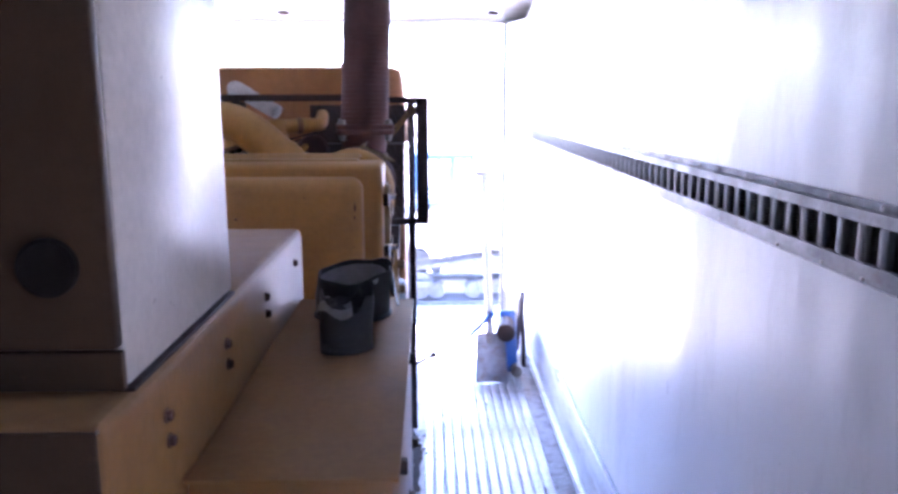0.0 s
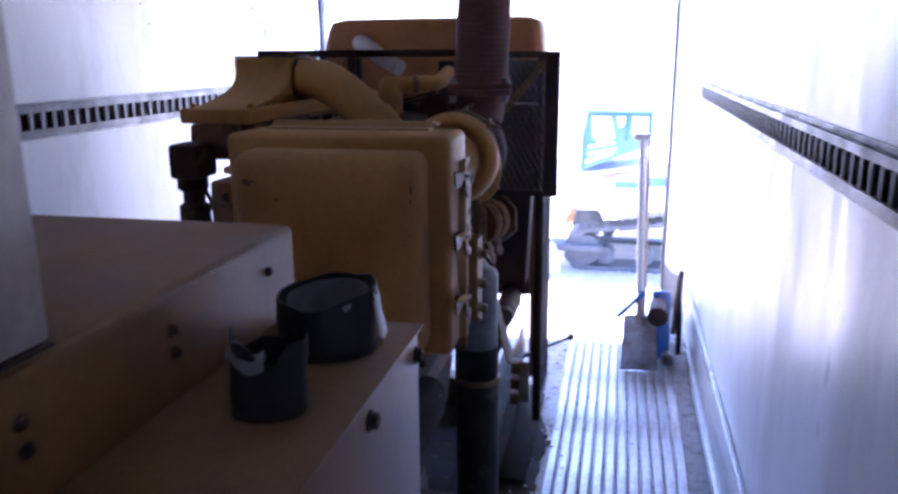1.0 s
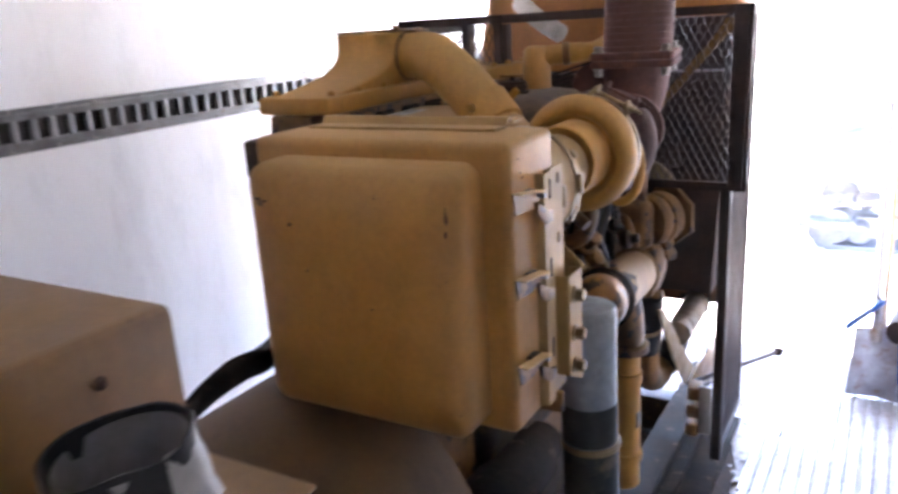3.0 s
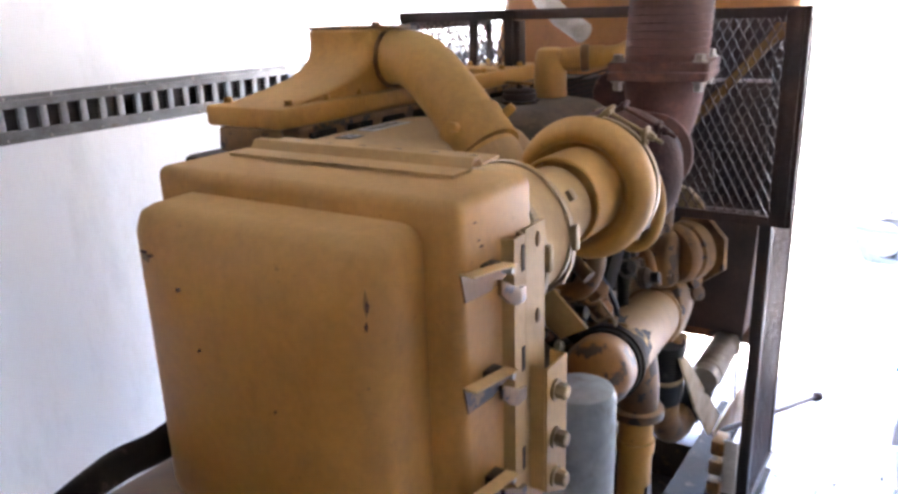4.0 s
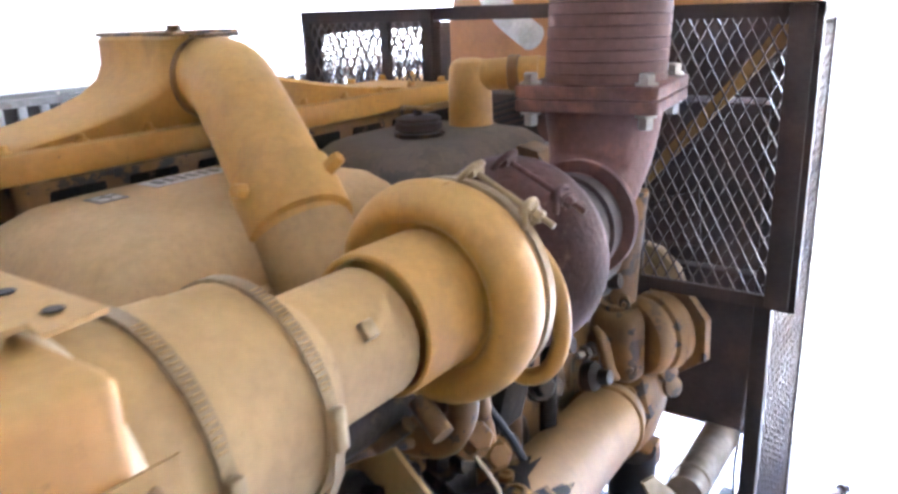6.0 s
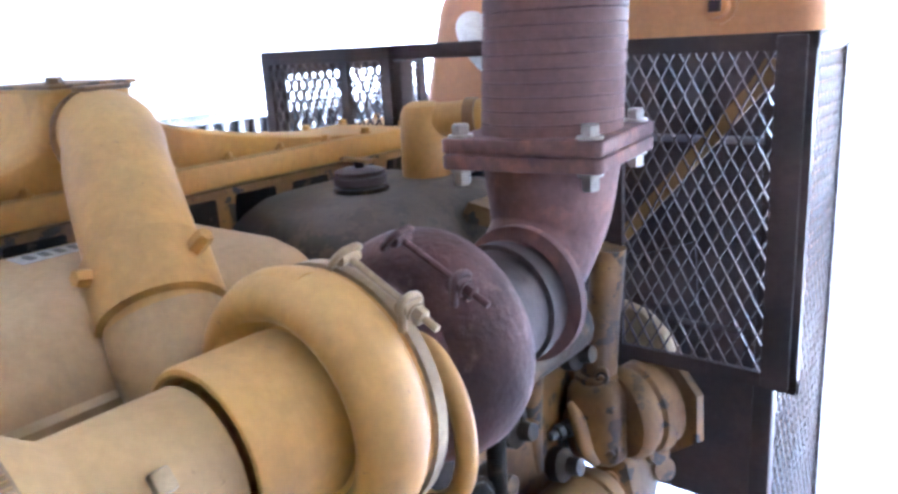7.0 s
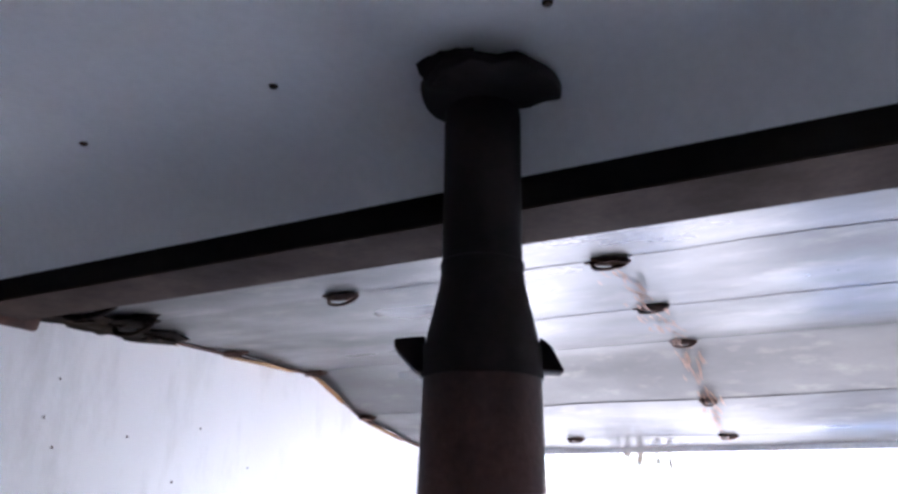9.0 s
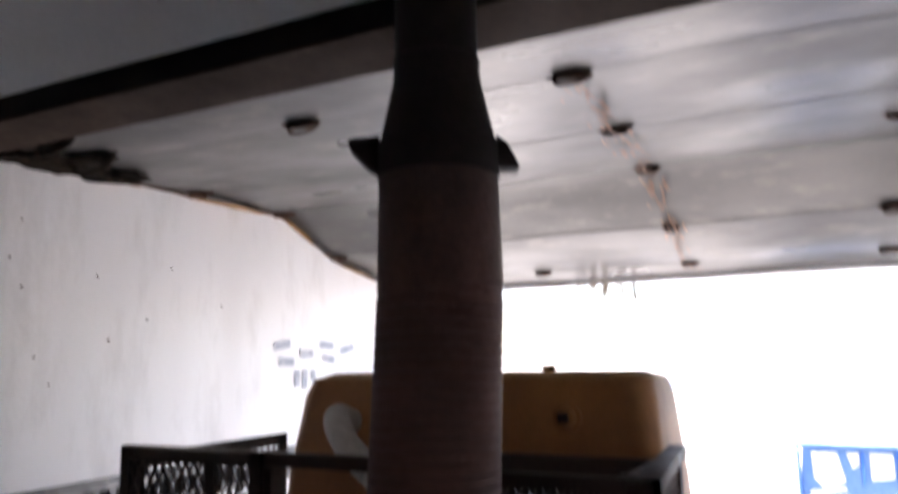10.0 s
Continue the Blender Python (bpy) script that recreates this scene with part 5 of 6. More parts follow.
ear_turn = Matrix.Translation(up_stack(2.15)) @ Matrix.Rotation(radians(28), 4, "Z")
for outline in ([(0.080, -0.010), (0.080, 0.036), (0.096, 0.024), (0.114, -0.012)], [(-0.080, 0.036), (-0.080, -0.016), (-0.094, -0.012), (-0.124, 0.020), (-0.124, 0.032)]):
    bm = prism(outline, "y", -0.024, 0.024, 0.004)
    bmesh.ops.transform(bm, matrix=ear_turn, verts=bm.verts)
    part("clamp_ear", bm, STACK_BLACK, ex, "dark clamp ear")
part("clamp_ring", lathe(up_stack(2.128), (0, 0, 1), [(0, 0.0832), (0, 0.0862), (0.045, 0.0862), (0.045, 0.0832)], 40, close=False), STACK_BLACK, ex)
bm = lathe((1.628, 4.394, 2.544), (0, 0, 1), [(0, 0.058), (0.001, 0.098), (0.004, 0.105), (0.012, 0.107), (0.020, 0.104), (0.034, 0.075)], 40)
for v in bm.verts:
    r = (v.co.xy - Vector((1.628, 4.394))).length
    v.co.z += (0.010 * noise.noise(v.co * 14.0) - 0.004 * math.cos(6 * v.co.x * 20)) * (r / 0.107) ** 2
part("ceiling_collar", bm, STACK_BLACK, ex, "sooty collar against the ceiling")
bm = bmesh.new()
prev = None
for k in range(9):
    f = k / 8
    x, y = 1.545 + 0.095 * f, 4.310 - 0.012 * math.sin(math.pi * f)
    top = 2.583 + 0.003 * noise.noise(Vector((f * 9, 1, 2)))
    low = 2.566 - 0.030 * math.sin(math.pi * min(1.0, f * 1.3)) + 0.006 * noise.noise(Vector((f * 7, 5, 2)))
    row = [bm.verts.new(c) for c in ((x, y, top), (x + 0.004, y + 0.004, low), (x + 0.004, y + 0.0055, low), (x, y + 0.0015, top))]
    if prev:
        for j in range(4):
            bm.faces.new((prev[j], prev[(j + 1) % 4], row[(j + 1) % 4], row[j]))
    prev = row
part("torn_sheet", bm, STACK_BLACK, ex, "bent scrap of sheet metal")

# coolant elbow on top, towards the radiator
ce = part("coolant_elbow", lathe((1.215, 4.60, 1.46), (0, 0, 1), [(0, 0.044), (0.09, 0.042), (0.125, 0.040), (0.138, 0.034), (0.144, 0.022), (0.145, 0.002)], 28), YELLOW, eng)
part("elbow_arm", rod((1.235, 4.606, 1.572), (1.345, 4.645, 1.578), 0.030, 20), YELLOW, ce)
part("arm_collar", lathe((1.29, 4.6255, 1.575), (0.11, 0.039, 0.006), [(0, 0.031), (0.001, 0.034), (0.02, 0.034), (0.021, 0.031)], 20), YELLOW_OLD, ce)
part("elbow_base", lathe((1.215, 4.60, 1.445), (0, 0, 1), [(0, 0.062), (0.016, 0.062), (0.018, 0.052), (0.032, 0.052)], 28), YELLOW_OLD, ce)
part("coolant_pipe", tube([(1.33, 4.64, 1.577), (1.372, 4.672, 1.580), (1.372, 4.76, 1.590), (1.345, 4.98, 1.61)], 0.027, 18), YELLOW, ce)
part("thermostat_housing", box(1.30, 1.46, 4.54, 4.70, 1.30, 1.44, 0.025, 3), OILY, eng)
part("belt_pulley", lathe((1.33, 4.76, 1.47), (0, 1, 0), [(0, 0.06), (0.01, 0.066), (0.016, 0.058), (0.03, 0.058), (0.036, 0.066), (0.046, 0.064)], 32), RUST_CAST, eng, "rusty pulley")
part("tan_plate", prism([(1.36, 1.43), (1.43, 1.425), (1.42, 1.455), (1.38, 1.462)], "y", 4.50, 4.56), YELLOW_OLD, eng, "torn grimy plate")

# water pump and its pipes on the near side
AXIS = (0.50, 1, 0.04)
wp = part("water_pump", lathe((1.530, 4.690, 1.055), AXIS, [(0, 0.050), (0.004, 0.074), (0.016, 0.082), (0.030, 0.082), (0.034, 0.073), (0.046, 0.073), (0.052, 0.080), (0.072, 0.083), (0.078, 0.074), (0.094, 0.074)], 44), YELLOW_OLD, eng, "oily yellow water pump")
part("pump_body", box(1.450, 1.560, 4.636, 4.750, 0.968, 1.128, 0.036, 5), YELLOW_OLD, wp, "rounded oily casting")
part("pump_cover", lathe((1.578, 4.778, 1.060), AXIS, [(0, 0.088), (0.001, 0.098), (0.015, 0.098), (0.017, 0.092)], 7), YELLOW_OLD, wp, "angular end plate")
for q, w in (((1.541, 4.653, 1.089), 1.0), ((1.543, 4.648, 1.009), 1.0), ((1.520, 4.662, 1.138), 0.8)):
    face = Vector((0.42, -1, 0.10)).normalized()
    bm = lathe(Vector(q) - face * 0.020, face, [(0, 0.0165 * w), (0.020, 0.0160 * w), (0.0225, 0.0135 * w)], 18)
    for v in bm.verts:
        v.co.z = q[2] + (v.co.z - q[2]) * 1.45
    lug = part("lug", bm, YELLOW_OLD, wp)
    part("recess", lathe(Vector(q) + face * 0.0023, face, [(0, 0.0118 * w), (0.0005, 0.0118 * w)], 14), OILY, lug)
    part("bolt", hex_bolt(Vector(q) + face * 0.0025, face, 0.0078 * w, 0.007, None, False), YELLOW_OLD, lug)
part("pump_rib", tube([(1.470, 4.640, 1.085), (1.492, 4.630, 1.060), (1.505, 4.632, 1.010), (1.520, 4.640, 0.985)], [0.010, 0.014, 0.014, 0.010], 12), YELLOW_OLD, wp)
pb1 = part("pump_bolt", rod((1.472, 4.645, 1.040), (1.455, 4.598, 1.036), 0.008, 12), STEEL, wp)
part("nut", lathe((1.470, 4.640, 1.0395), (-0.34, -1, -0.08), [(0, 0.016), (0.013, 0.016), (0.015, 0.013)], 6), STEEL, pb1)
part("nut", lathe((1.464, 4.623, 1.038), (-0.34, -1, -0.08), [(0, 0.015), (0.011, 0.015), (0.013, 0.012)], 6), STEEL, pb1)
part("pump_boss", lathe((1.482, 4.664, 1.042), (-0.34, -1, -0.08), [(0, 0.040), (0.018, 0.034), (0.024, 0.026)], 22), YELLOW_OLD, wp)
part("pump_inlet", tube([(1.497, 4.690, 1.105), (1.503, 4.690, 1.165), (1.510, 4.690, 1.25), (1.52, 4.69, 1.36)], [0.034, 0.030, 0.029, 0.029], 24), YELLOW_OLD, wp)
part("inlet_collar", lathe((1.498, 4.690, 1.118), (0.04, 0, 1), [(0, 0.040), (0.012, 0.040), (0.016, 0.033)], 26), YELLOW_OLD, wp)
part("bypass_pipe", tube([(1.50, 4.50, 1.30), (1.468, 4.53, 1.22), (1.44, 4.56, 1.12), (1.43, 4.57, 0.98)], 0.022, 14), YELLOW_OLD, wp)

COOL_AXIS = (-0.172, 1, -0.222)
COOL_O = Vector((1.675, 3.70, 1.114))
cool = part("oil_cooler", lathe(COOL_O, COOL_AXIS, [(0.190, 0.004), (0.194, 0.030), (0.204, 0.050), (0.220, 0.061), (0.24, 0.064), (0.318, 0.064), (0.320, 0.072), (0.334, 0.072), (0.336, 0.066), (0.90, 0.071), (0.902, 0.077), (0.914, 0.077), (0.916, 0.071), (0.96, 0.069), (0.99, 0.055)], 40), COOLER, eng, "yellow oil cooler pipe with peeling black paint")


def ragged_band(origin, axis, h0, h1, r, seed, rag=0.03):
    """A thin skin round a pipe whose edges are torn."""
    bm = bmesh.new()
    u, v, d = frame_of(axis)
    seg, rows_here = 64, []
    for f in (0.0, 0.25, 0.5, 0.75, 1.0):
        ring = []
        for k in range(seg):
            t = 2 * math.pi * k / seg
            o = u * math.cos(t) + v * math.sin(t)
            lo = h0 + rag * 0.3 * noise.noise(o * 4 + Vector((seed, 0, 0)))
            hi = h1 + rag * (noise.noise(o * 2.2 + Vector((0, seed, 0))) + 0.8 * noise.noise(o * 7 + Vector((seed, 3, 0))))
            ring.append(bm.verts.new(Vector(origin) + d * (lo + (hi - lo) * f) + o * (r - (0.0012 if f in (0.0, 1.0) else 0.0))))
        rows_here.append(ring)
    for p, q in zip(rows_here, rows_here[1:]):
        for k in range(seg):
            bm.faces.new((p[k], p[(k + 1) % seg], q[(k + 1) % seg], q[k]))
    return bm


part("peeled_band", ragged_band(COOL_O, COOL_AXIS, 0.336, 0.440, 0.0690, 3.0, 0.080), PEEL_BLACK, cool, "black paint flaking off yellow")
part("peeled_end", lathe(COOL_O - Vector(COOL_AXIS).normalized() * 0.002, COOL_AXIS, [(0.190, 0.006), (0.194, 0.031), (0.204, 0.0505), (0.220, 0.0612), (0.24, 0.0645), (0.316, 0.0648), (0.319, 0.0645)], 40), YELLOW_PEEL, cool, "mottled yellow end cap")
part("flange_seal", lathe(COOL_O, COOL_AXIS, [(0.296, 0.0655), (0.298, 0.0690), (0.316, 0.0700), (0.318, 0.0740), (0.346, 0.0740), (0.348, 0.066)], 40), SOOTY, cool, "black oily seal")


def open_boss(p, axis, r, h):
    """A short ring standing on a pipe, open in the middle."""
    return part("cooler_boss", lathe(p, axis, [(-0.008, r), (h, r), (h + 0.001, r * 0.92), (h + 0.001, r * 0.66), (h - 0.006, r * 0.62), (h - 0.007, 0.001)], 22), COOLER, cool)


open_boss((1.624, 4.070, 1.092), (0.3, 0.0, 0.95), 0.017, 0.010)
open_boss((1.601, 4.090, 1.098), (0.05, 0.0, 1.0), 0.011, 0.009)
open_boss((1.542, 4.640, 0.955), (0.55, -0.25, 0.80), 0.017, 0.010)
part("cooler_bonnet", prism([(1.470, 0.80), (1.555, 0.80), (1.585, 0.90), (1.565, 0.985), (1.490, 1.0)], "y", 4.668, 4.775, 0.022), YELLOW_OLD, cool)
part("bonnet_foot", box(1.505, 1.572, 4.70, 4.775, 0.742, 0.806, 0.010), YELLOW_OLD, cool)
for p in ((1.585, 4.745, 0.975), (1.590, 4.760, 0.935), (1.560, 4.762, 1.005)):
    part("bonnet_bolt", lathe(p, (0.75, -0.4, 0.3), [(-0.02, 0.022), (0.006, 0.022), (0.008, 0.016), (0.009, 0.001)], 16), YELLOW_OLD, cool)
part("drop_pipe", tube([(1.600, 4.23, 0.975), (1.605, 4.235, 0.92), (1.608, 4.24, 0.87), (1.608, 4.242, 0.835)], [0.048, 0.050, 0.048, 0.045], 24), YELLOW_OLD, cool)
part("drop_collar", lathe((1.608, 4.242, 0.842), (0, 0, -1), [(0, 0.050), (0.004, 0.060), (0.022, 0.060), (0.026, 0.046)], 28), YELLOW_OLD, cool)
part("drop_lower", lathe((1.608, 4.242, 0.818), (0, 0, -1), [(0, 0.038), (0.06, 0.038), (0.062, 0.043), (0.09, 0.043), (0.092, 0.038), (0.30, 0.038), (0.302, 0.044), (0.325, 0.044), (0.327, 0.038), (0.40, 0.038), (0.41, 0.030)], 22), YELLOW, cool, "yellow lower pipe")
part("drop_label", box(1.641, 1.6475, 4.222, 4.25, 0.60, 0.645, 0.001), LABEL_DARK, cool)
lh = part("lower_hose", tube([(1.532, 4.705, 0.80), (1.528, 4.718, 0.73), (1.522, 4.735, 0.655), (1.516, 4.752, 0.60)], [0.048, 0.049, 0.050, 0.048], 22), RUBBER, cool, "black rubber hose")
part("hose_clamp", lathe((1.5255, 4.727, 0.69), (-0.08, 0.22, -1), [(0, 0.049), (0, 0.0525), (0.014, 0.0525), (0.014, 0.049)], 28, close=False), BAND, lh, "dusty clamp band")
part("lower_elbow", tube([(1.518, 4.748, 0.62), (1.510, 4.775, 0.53), (1.508, 4.83, 0.455), (1.512, 4.91, 0.425), (1.525, 4.985, 0.455)], 0.045, 22), YELLOW_OLD, lh)
part("hose_stub", tube([(1.520, 4.965, 0.440), (1.535, 5.01, 0.475), (1.545, 5.05, 0.52)], 0.049, 20), RUBBER, lh)
part("radiator_hose", lathe((1.594, 4.87, 0.616), (-0.03, 1.0, 0.0), [(0.0, 0.028), (0.0, 0.042), (0.05, 0.043), (0.052, 0.047), (0.064, 0.047), (0.066, 0.043)] + [(0.075 + k * 0.011, 0.047 if k % 2 else 0.0435) for k in range(23)], 24), FLEX_SILVER, eng, "ribbed silver hose to the radiator")

# brackets, lines and linkages between box and block
part("vent_arm", tube([(1.33, 2.95, 1.00), (1.318, 2.99, 1.10), (1.300, 3.07, 1.152), (1.262, 3.20, 1.152), (1.235, 3.30, 1.132), (1.15, 3.45, 1.11), (1.07, 3.62, 1.10)], [0.012, 0.013, 0.016, 0.022, 0.023, 0.018, 0.012], 14), SOOTY, eng, "oil-black breather pipe")
part("support_arm", prism([(1.485, 1.168), (1.546, 1.21), (1.615, 1.145), (1.562, 1.115)], "y", 3.93, 3.938, 0.002), TAN_STRIP, eng)
part("linkage", prism([(1.475, 1.150), (1.49, 1.160), (1.565, 1.118), (1.572, 1.095), (1.55, 1.10)], "y", 3.915, 3.928, 0.003), SOOTY, eng, "black oily link")
for dx in (0.0, 0.022):
    part("link_bolt", hex_bolt((1.545 + dx, 3.914, 1.122 - dx * 0.6), (0, -1, 0.3), 0.008, 0.008), STEEL if dx else RUST, eng)
part("support_arm", box(1.50, 1.70, 3.56, 3.575, 0.99, 1.03, 0.002), YELLOW_OLD, eng)
part("drain_pipe", tube([(1.60, 4.0, 1.27), (1.597, 4.0, 1.235), (1.575, 4.0, 1.195), (1.53, 4.0, 1.178), (1.46, 3.99, 1.18)], 0.019, 12), YELLOW_OLD, eng)
part("stub_pipe", rod((1.568, 3.955, 1.268), (1.610, 3.945, 1.240), 0.014, 12), YELLOW_OLD, eng)
part("stub_pipe", rod((1.572, 3.93, 1.250), (1.532, 3.92, 1.213), 0.010, 10), YELLOW_OLD, eng)
part("fitting", hex_bolt((1.565, 4.06, 1.16), (0.6, -0.4, 0.5), 0.020, 0.04), YELLOW_OLD, eng)
part("wire", tube([(1.60, 4.02, 1.17), (1.63, 4.03, 1.12), (1.62, 4.04, 1.05), (1.60, 4.02, 1.0)], 0.003, 6), BAND, eng, "thin pale wire")
part("wire", tube([(1.45, 3.75, 1.16), (1.50, 3.80, 1.08), (1.56, 3.86, 1.05), (1.58, 3.92, 1.02)], 0.008, 8), RUBBER, eng, "black cable")
part("side_cover", box(1.442, 1.50, 3.65, 4.35, 0.72, 1.05, 0.03, 3), OILY, eng)
part("starter", lathe((1.52, 3.52, 0.72), (0, 1, 0), [(0, 0.05), (0.01, 0.07), (0.28, 0.07), (0.30, 0.055), (0.36, 0.05)], 28), SOOTY, eng)
for k in range(14):
    rng2 = random.Random(40 + k)
    y = 3.62 + 0.075 * k
    bm = lathe((1.46 + rng2.uniform(0, 0.05), y, rng2.uniform(1.03, 1.22)), (1, 0, 0.2), [(0, 0.028), (0.02, 0.028), (0.03, 0.016), (0.05, 0.014)], 10)
    part("manifold_stud", bm, OILY, eng)
part("exhaust_manifold", tube([(1.49, 3.66, 1.25), (1.50, 3.9, 1.26), (1.50, 4.2, 1.26), (1.49, 4.6, 1.25)], 0.05, 16), OILY, eng)
# far side: governor and fuel lines seen past the box
bm = box(0.868, 0.955, 3.68, 3.79, 1.362, 1.455, 0.012)
lathe((0.906, 3.735, 1.363), (0, 0, -1), [(0, 0.042), (0.03, 0.042), (0.04, 0.03), (0.07, 0.03), (0.08, 0.042), (0.14, 0.042), (0.15, 0.03), (0.19, 0.03), (0.195, 0.036), (0.215, 0.036), (0.22, 0.028), (0.46, 0.026)], 18, bm)
part("fuel_filter_head", bm, OILY, eng, "oily filter head")
part("manifold_end", prism([(0.90, 1.456), (1.03, 1.435), (1.03, 1.503), (0.905, 1.503)], "y", 3.745, 3.80, 0.006), YELLOW_OLD, eng)
# oily pipes and lines in the recess under the turbocharger
for x, y, z0, z1, r in ((1.498, 4.27, 0.72, 1.29, 0.020), (1.532, 4.335, 0.80, 1.24, 0.014), (1.475, 4.18, 0.80, 1.20, 0.017), (1.50, 3.88, 0.80, 1.12, 0.015)):
    part("riser_pipe", lathe((x, y, z0), (0, 0, 1), [(0, r), (z1 - z0 - 0.06, r), (z1 - z0 - 0.055, r * 1.35), (z1 - z0 - 0.03, r * 1.35), (z1 - z0 - 0.025, r), (z1 - z0, r)], 14), YELLOW_OLD if r > 0.016 else SOOTY, eng)
for k, pts in enumerate(([(1.49, 3.72, 1.12), (1.53, 3.80, 1.16), (1.54, 3.92, 1.12), (1.55, 4.03, 1.05), (1.53, 4.12, 0.98)], [(1.47, 3.78, 1.20), (1.52, 3.90, 1.21), (1.53, 4.05, 1.17), (1.51, 4.18, 1.22)],
                          [(1.56, 4.10, 1.20), (1.585, 4.14, 1.12), (1.57, 4.20, 1.04), (1.54, 4.24, 0.98)], [(1.50, 4.05, 1.10), (1.55, 4.06, 1.04), (1.56, 4.10, 0.96), (1.52, 4.16, 0.90)])):
    part("oil_hose", tube(pts, (0.009, 0.007, 0.006, 0.011)[k], 10), (SOOTY, YELLOW_OLD, RUBBER, SOOTY)[k], eng, "oily hose")
for x, y, z, r in ((1.555, 4.13, 1.10, 0.020), (1.545, 3.99, 1.06, 0.017), (1.53, 3.84, 1.10, 0.022), (1.57, 4.24, 1.16, 0.016)):
    part("fitting", hex_bolt((x, y, z), (0.7, -0.5, 0.4), r, r * 1.3), YELLOW_OLD if r > 0.017 else OILY, eng)
part("fuel_line", tube([(0.94, 3.73, 1.34), (0.965, 3.73, 1.27), (0.955, 3.73, 1.20), (0.90, 3.73, 1.08), (0.88, 3.72, 0.98), (0.90, 3.70, 0.88)], 0.006, 8), OILY, eng)
part("fuel_line", tube([(1.16, 3.56, 1.25), (1.10, 3.56, 1.15), (1.13, 3.55, 1.04), (1.09, 3.52, 0.96)], 0.009, 8), OILY, eng)

# grey spin-on canister and the dark one under it
can = thing("filter_canister", (1.70, 3.71, 0.6), "tall grey spin-on filter over a dark oily canister", "oil filter")
part("upper_can", lathe((1.696, 3.712, 0.85), (0, 0, 1), [(0, 0.052), (0.01, 0.056), (0.285, 0.056), (0.297, 0.052), (0.302, 0.041), (0.304, 0.001)], 36), FILTER_GREY, can, "grey painted can")
part("dark_sleeve", lathe((1.697, 3.712, 0.862), (0, 0, 1), [(0, 0.0562), (0.001, 0.0568), (0.083, 0.0568), (0.084, 0.0562)], 36), FILTER_DARK, can, "darker lower half")
part("band", lathe((1.700, 3.712, 0.845), (0, 0, 1), [(0, 0.056), (0.002, 0.060), (0.012, 0.060), (0.014, 0.056)], 36), BAND, can)
part("lower_can", lathe((1.700, 3.712, 0.48), (0, 0, 1), [(0, 0.050), (0.012, 0.056), (0.35, 0.057), (0.364, 0.054)], 36), FILTER_DARK, can, "dark oily can")
part("canister_foot", box(1.45, 1.72, 3.66, 3.76, 0.44, 0.478, 0.005), OILY, can)

# ---- radiator with its guards ----
rad = thing("radiator", (1.2, 5.15, 0.2), "dusty orange radiator with a tall top tank", "radiator")


def tank():
    bm = bmesh.new()
    rings = []
    for x0, x1, y0, y1, z, r in ((0.685, 1.715, 5.21, 5.56, 1.48, 0.04), (0.69, 1.71, 5.215, 5.555, 1.58, 0.05), (0.72, 1.692, 5.24, 5.53, 1.78, 0.06), (0.735, 1.68, 5.255, 5.515, 1.822, 0.06), (0.78, 1.635, 5.30, 5.47, 1.838, 0.05)):
        ring = []
        for cx, cy, a0 in ((x1 - r, y1 - r, 0), (x0 + r, y1 - r, 90), (x0 + r, y0 + r, 180), (x1 - r, y0 + r, 270)):
            for k in range(7):
                a = radians(a0 + 15 * k)
                ring.append(bm.verts.new((cx + r * math.cos(a), cy + r * math.sin(a), z)))
        rings.append(ring)
    n = len(rings[0])
    for p, q in zip(rings, rings[1:]):
        for k in range(n):
            bm.faces.new((p[k], p[(k + 1) % n], q[(k + 1) % n], q[k]))
    bm.faces.new(rings[0][::-1])
    bm.faces.new(rings[-1])
    return bm


top = part("top_tank", tank(), TANK_PAINT, rad, "dusty orange top tank")
part("tank_plug", lathe((1.498, 5.236, 1.735), (0, -1, 0.1), [(0, 0.034), (0.008, 0.034), (0.010, 0.024), (0.030, 0.022), (0.032, 0.01)], 20), TANK_PAINT, top)
part("plug_head", box(1.486, 1.510, 5.193, 5.205, 1.726, 1.750, 0.002), DARK_STEEL, top)
part("filler_cap", lathe((1.40, 5.39, 1.838), (0, 0, 1), [(0, 0.016), (0.006, 0.016), (0.007, 0.020), (0.014, 0.020), (0.018, 0.006)], 20), TANK_PAINT, top)
part("inlet_neck", tube([(0.90, 5.235, 1.715), (0.925, 5.14, 1.732), (0.985, 5.06, 1.710), (1.06, 5.0, 1.67), (1.15, 4.96, 1.625)], [0.034, 0.034, 0.033, 0.032, 0.032], 20), LABEL_WHITE, top, "pale hose end on the tank")
part("core", box(0.70, 1.658, 5.25, 5.52, 0.74, 1.478, 0.005), CORE, rad, "dark finned core")
part("bottom_tank", box(0.70, 1.655, 5.21, 5.56, 0.60, 0.738, 0.03, 3), TANK_PAINT, rad)
shroud = bmesh.new()
box(0.72, 1.70, 5.08, 5.205, 1.10, 1.478, 0.006, bm=shroud)
box(1.26, 1.705, 5.17, 5.206, 1.479, 1.655, 0.004, bm=shroud)
part("shroud", shroud, DARK_STEEL, rad, "dark fan shroud")
part("shroud_skirt", prism([(0.76, 0.70), (1.66, 0.70), (1.68, 1.098), (0.74, 1.098)], "y", 5.06, 5.20, 0.006), DARK_STEEL, rad, "sooty lower shroud")
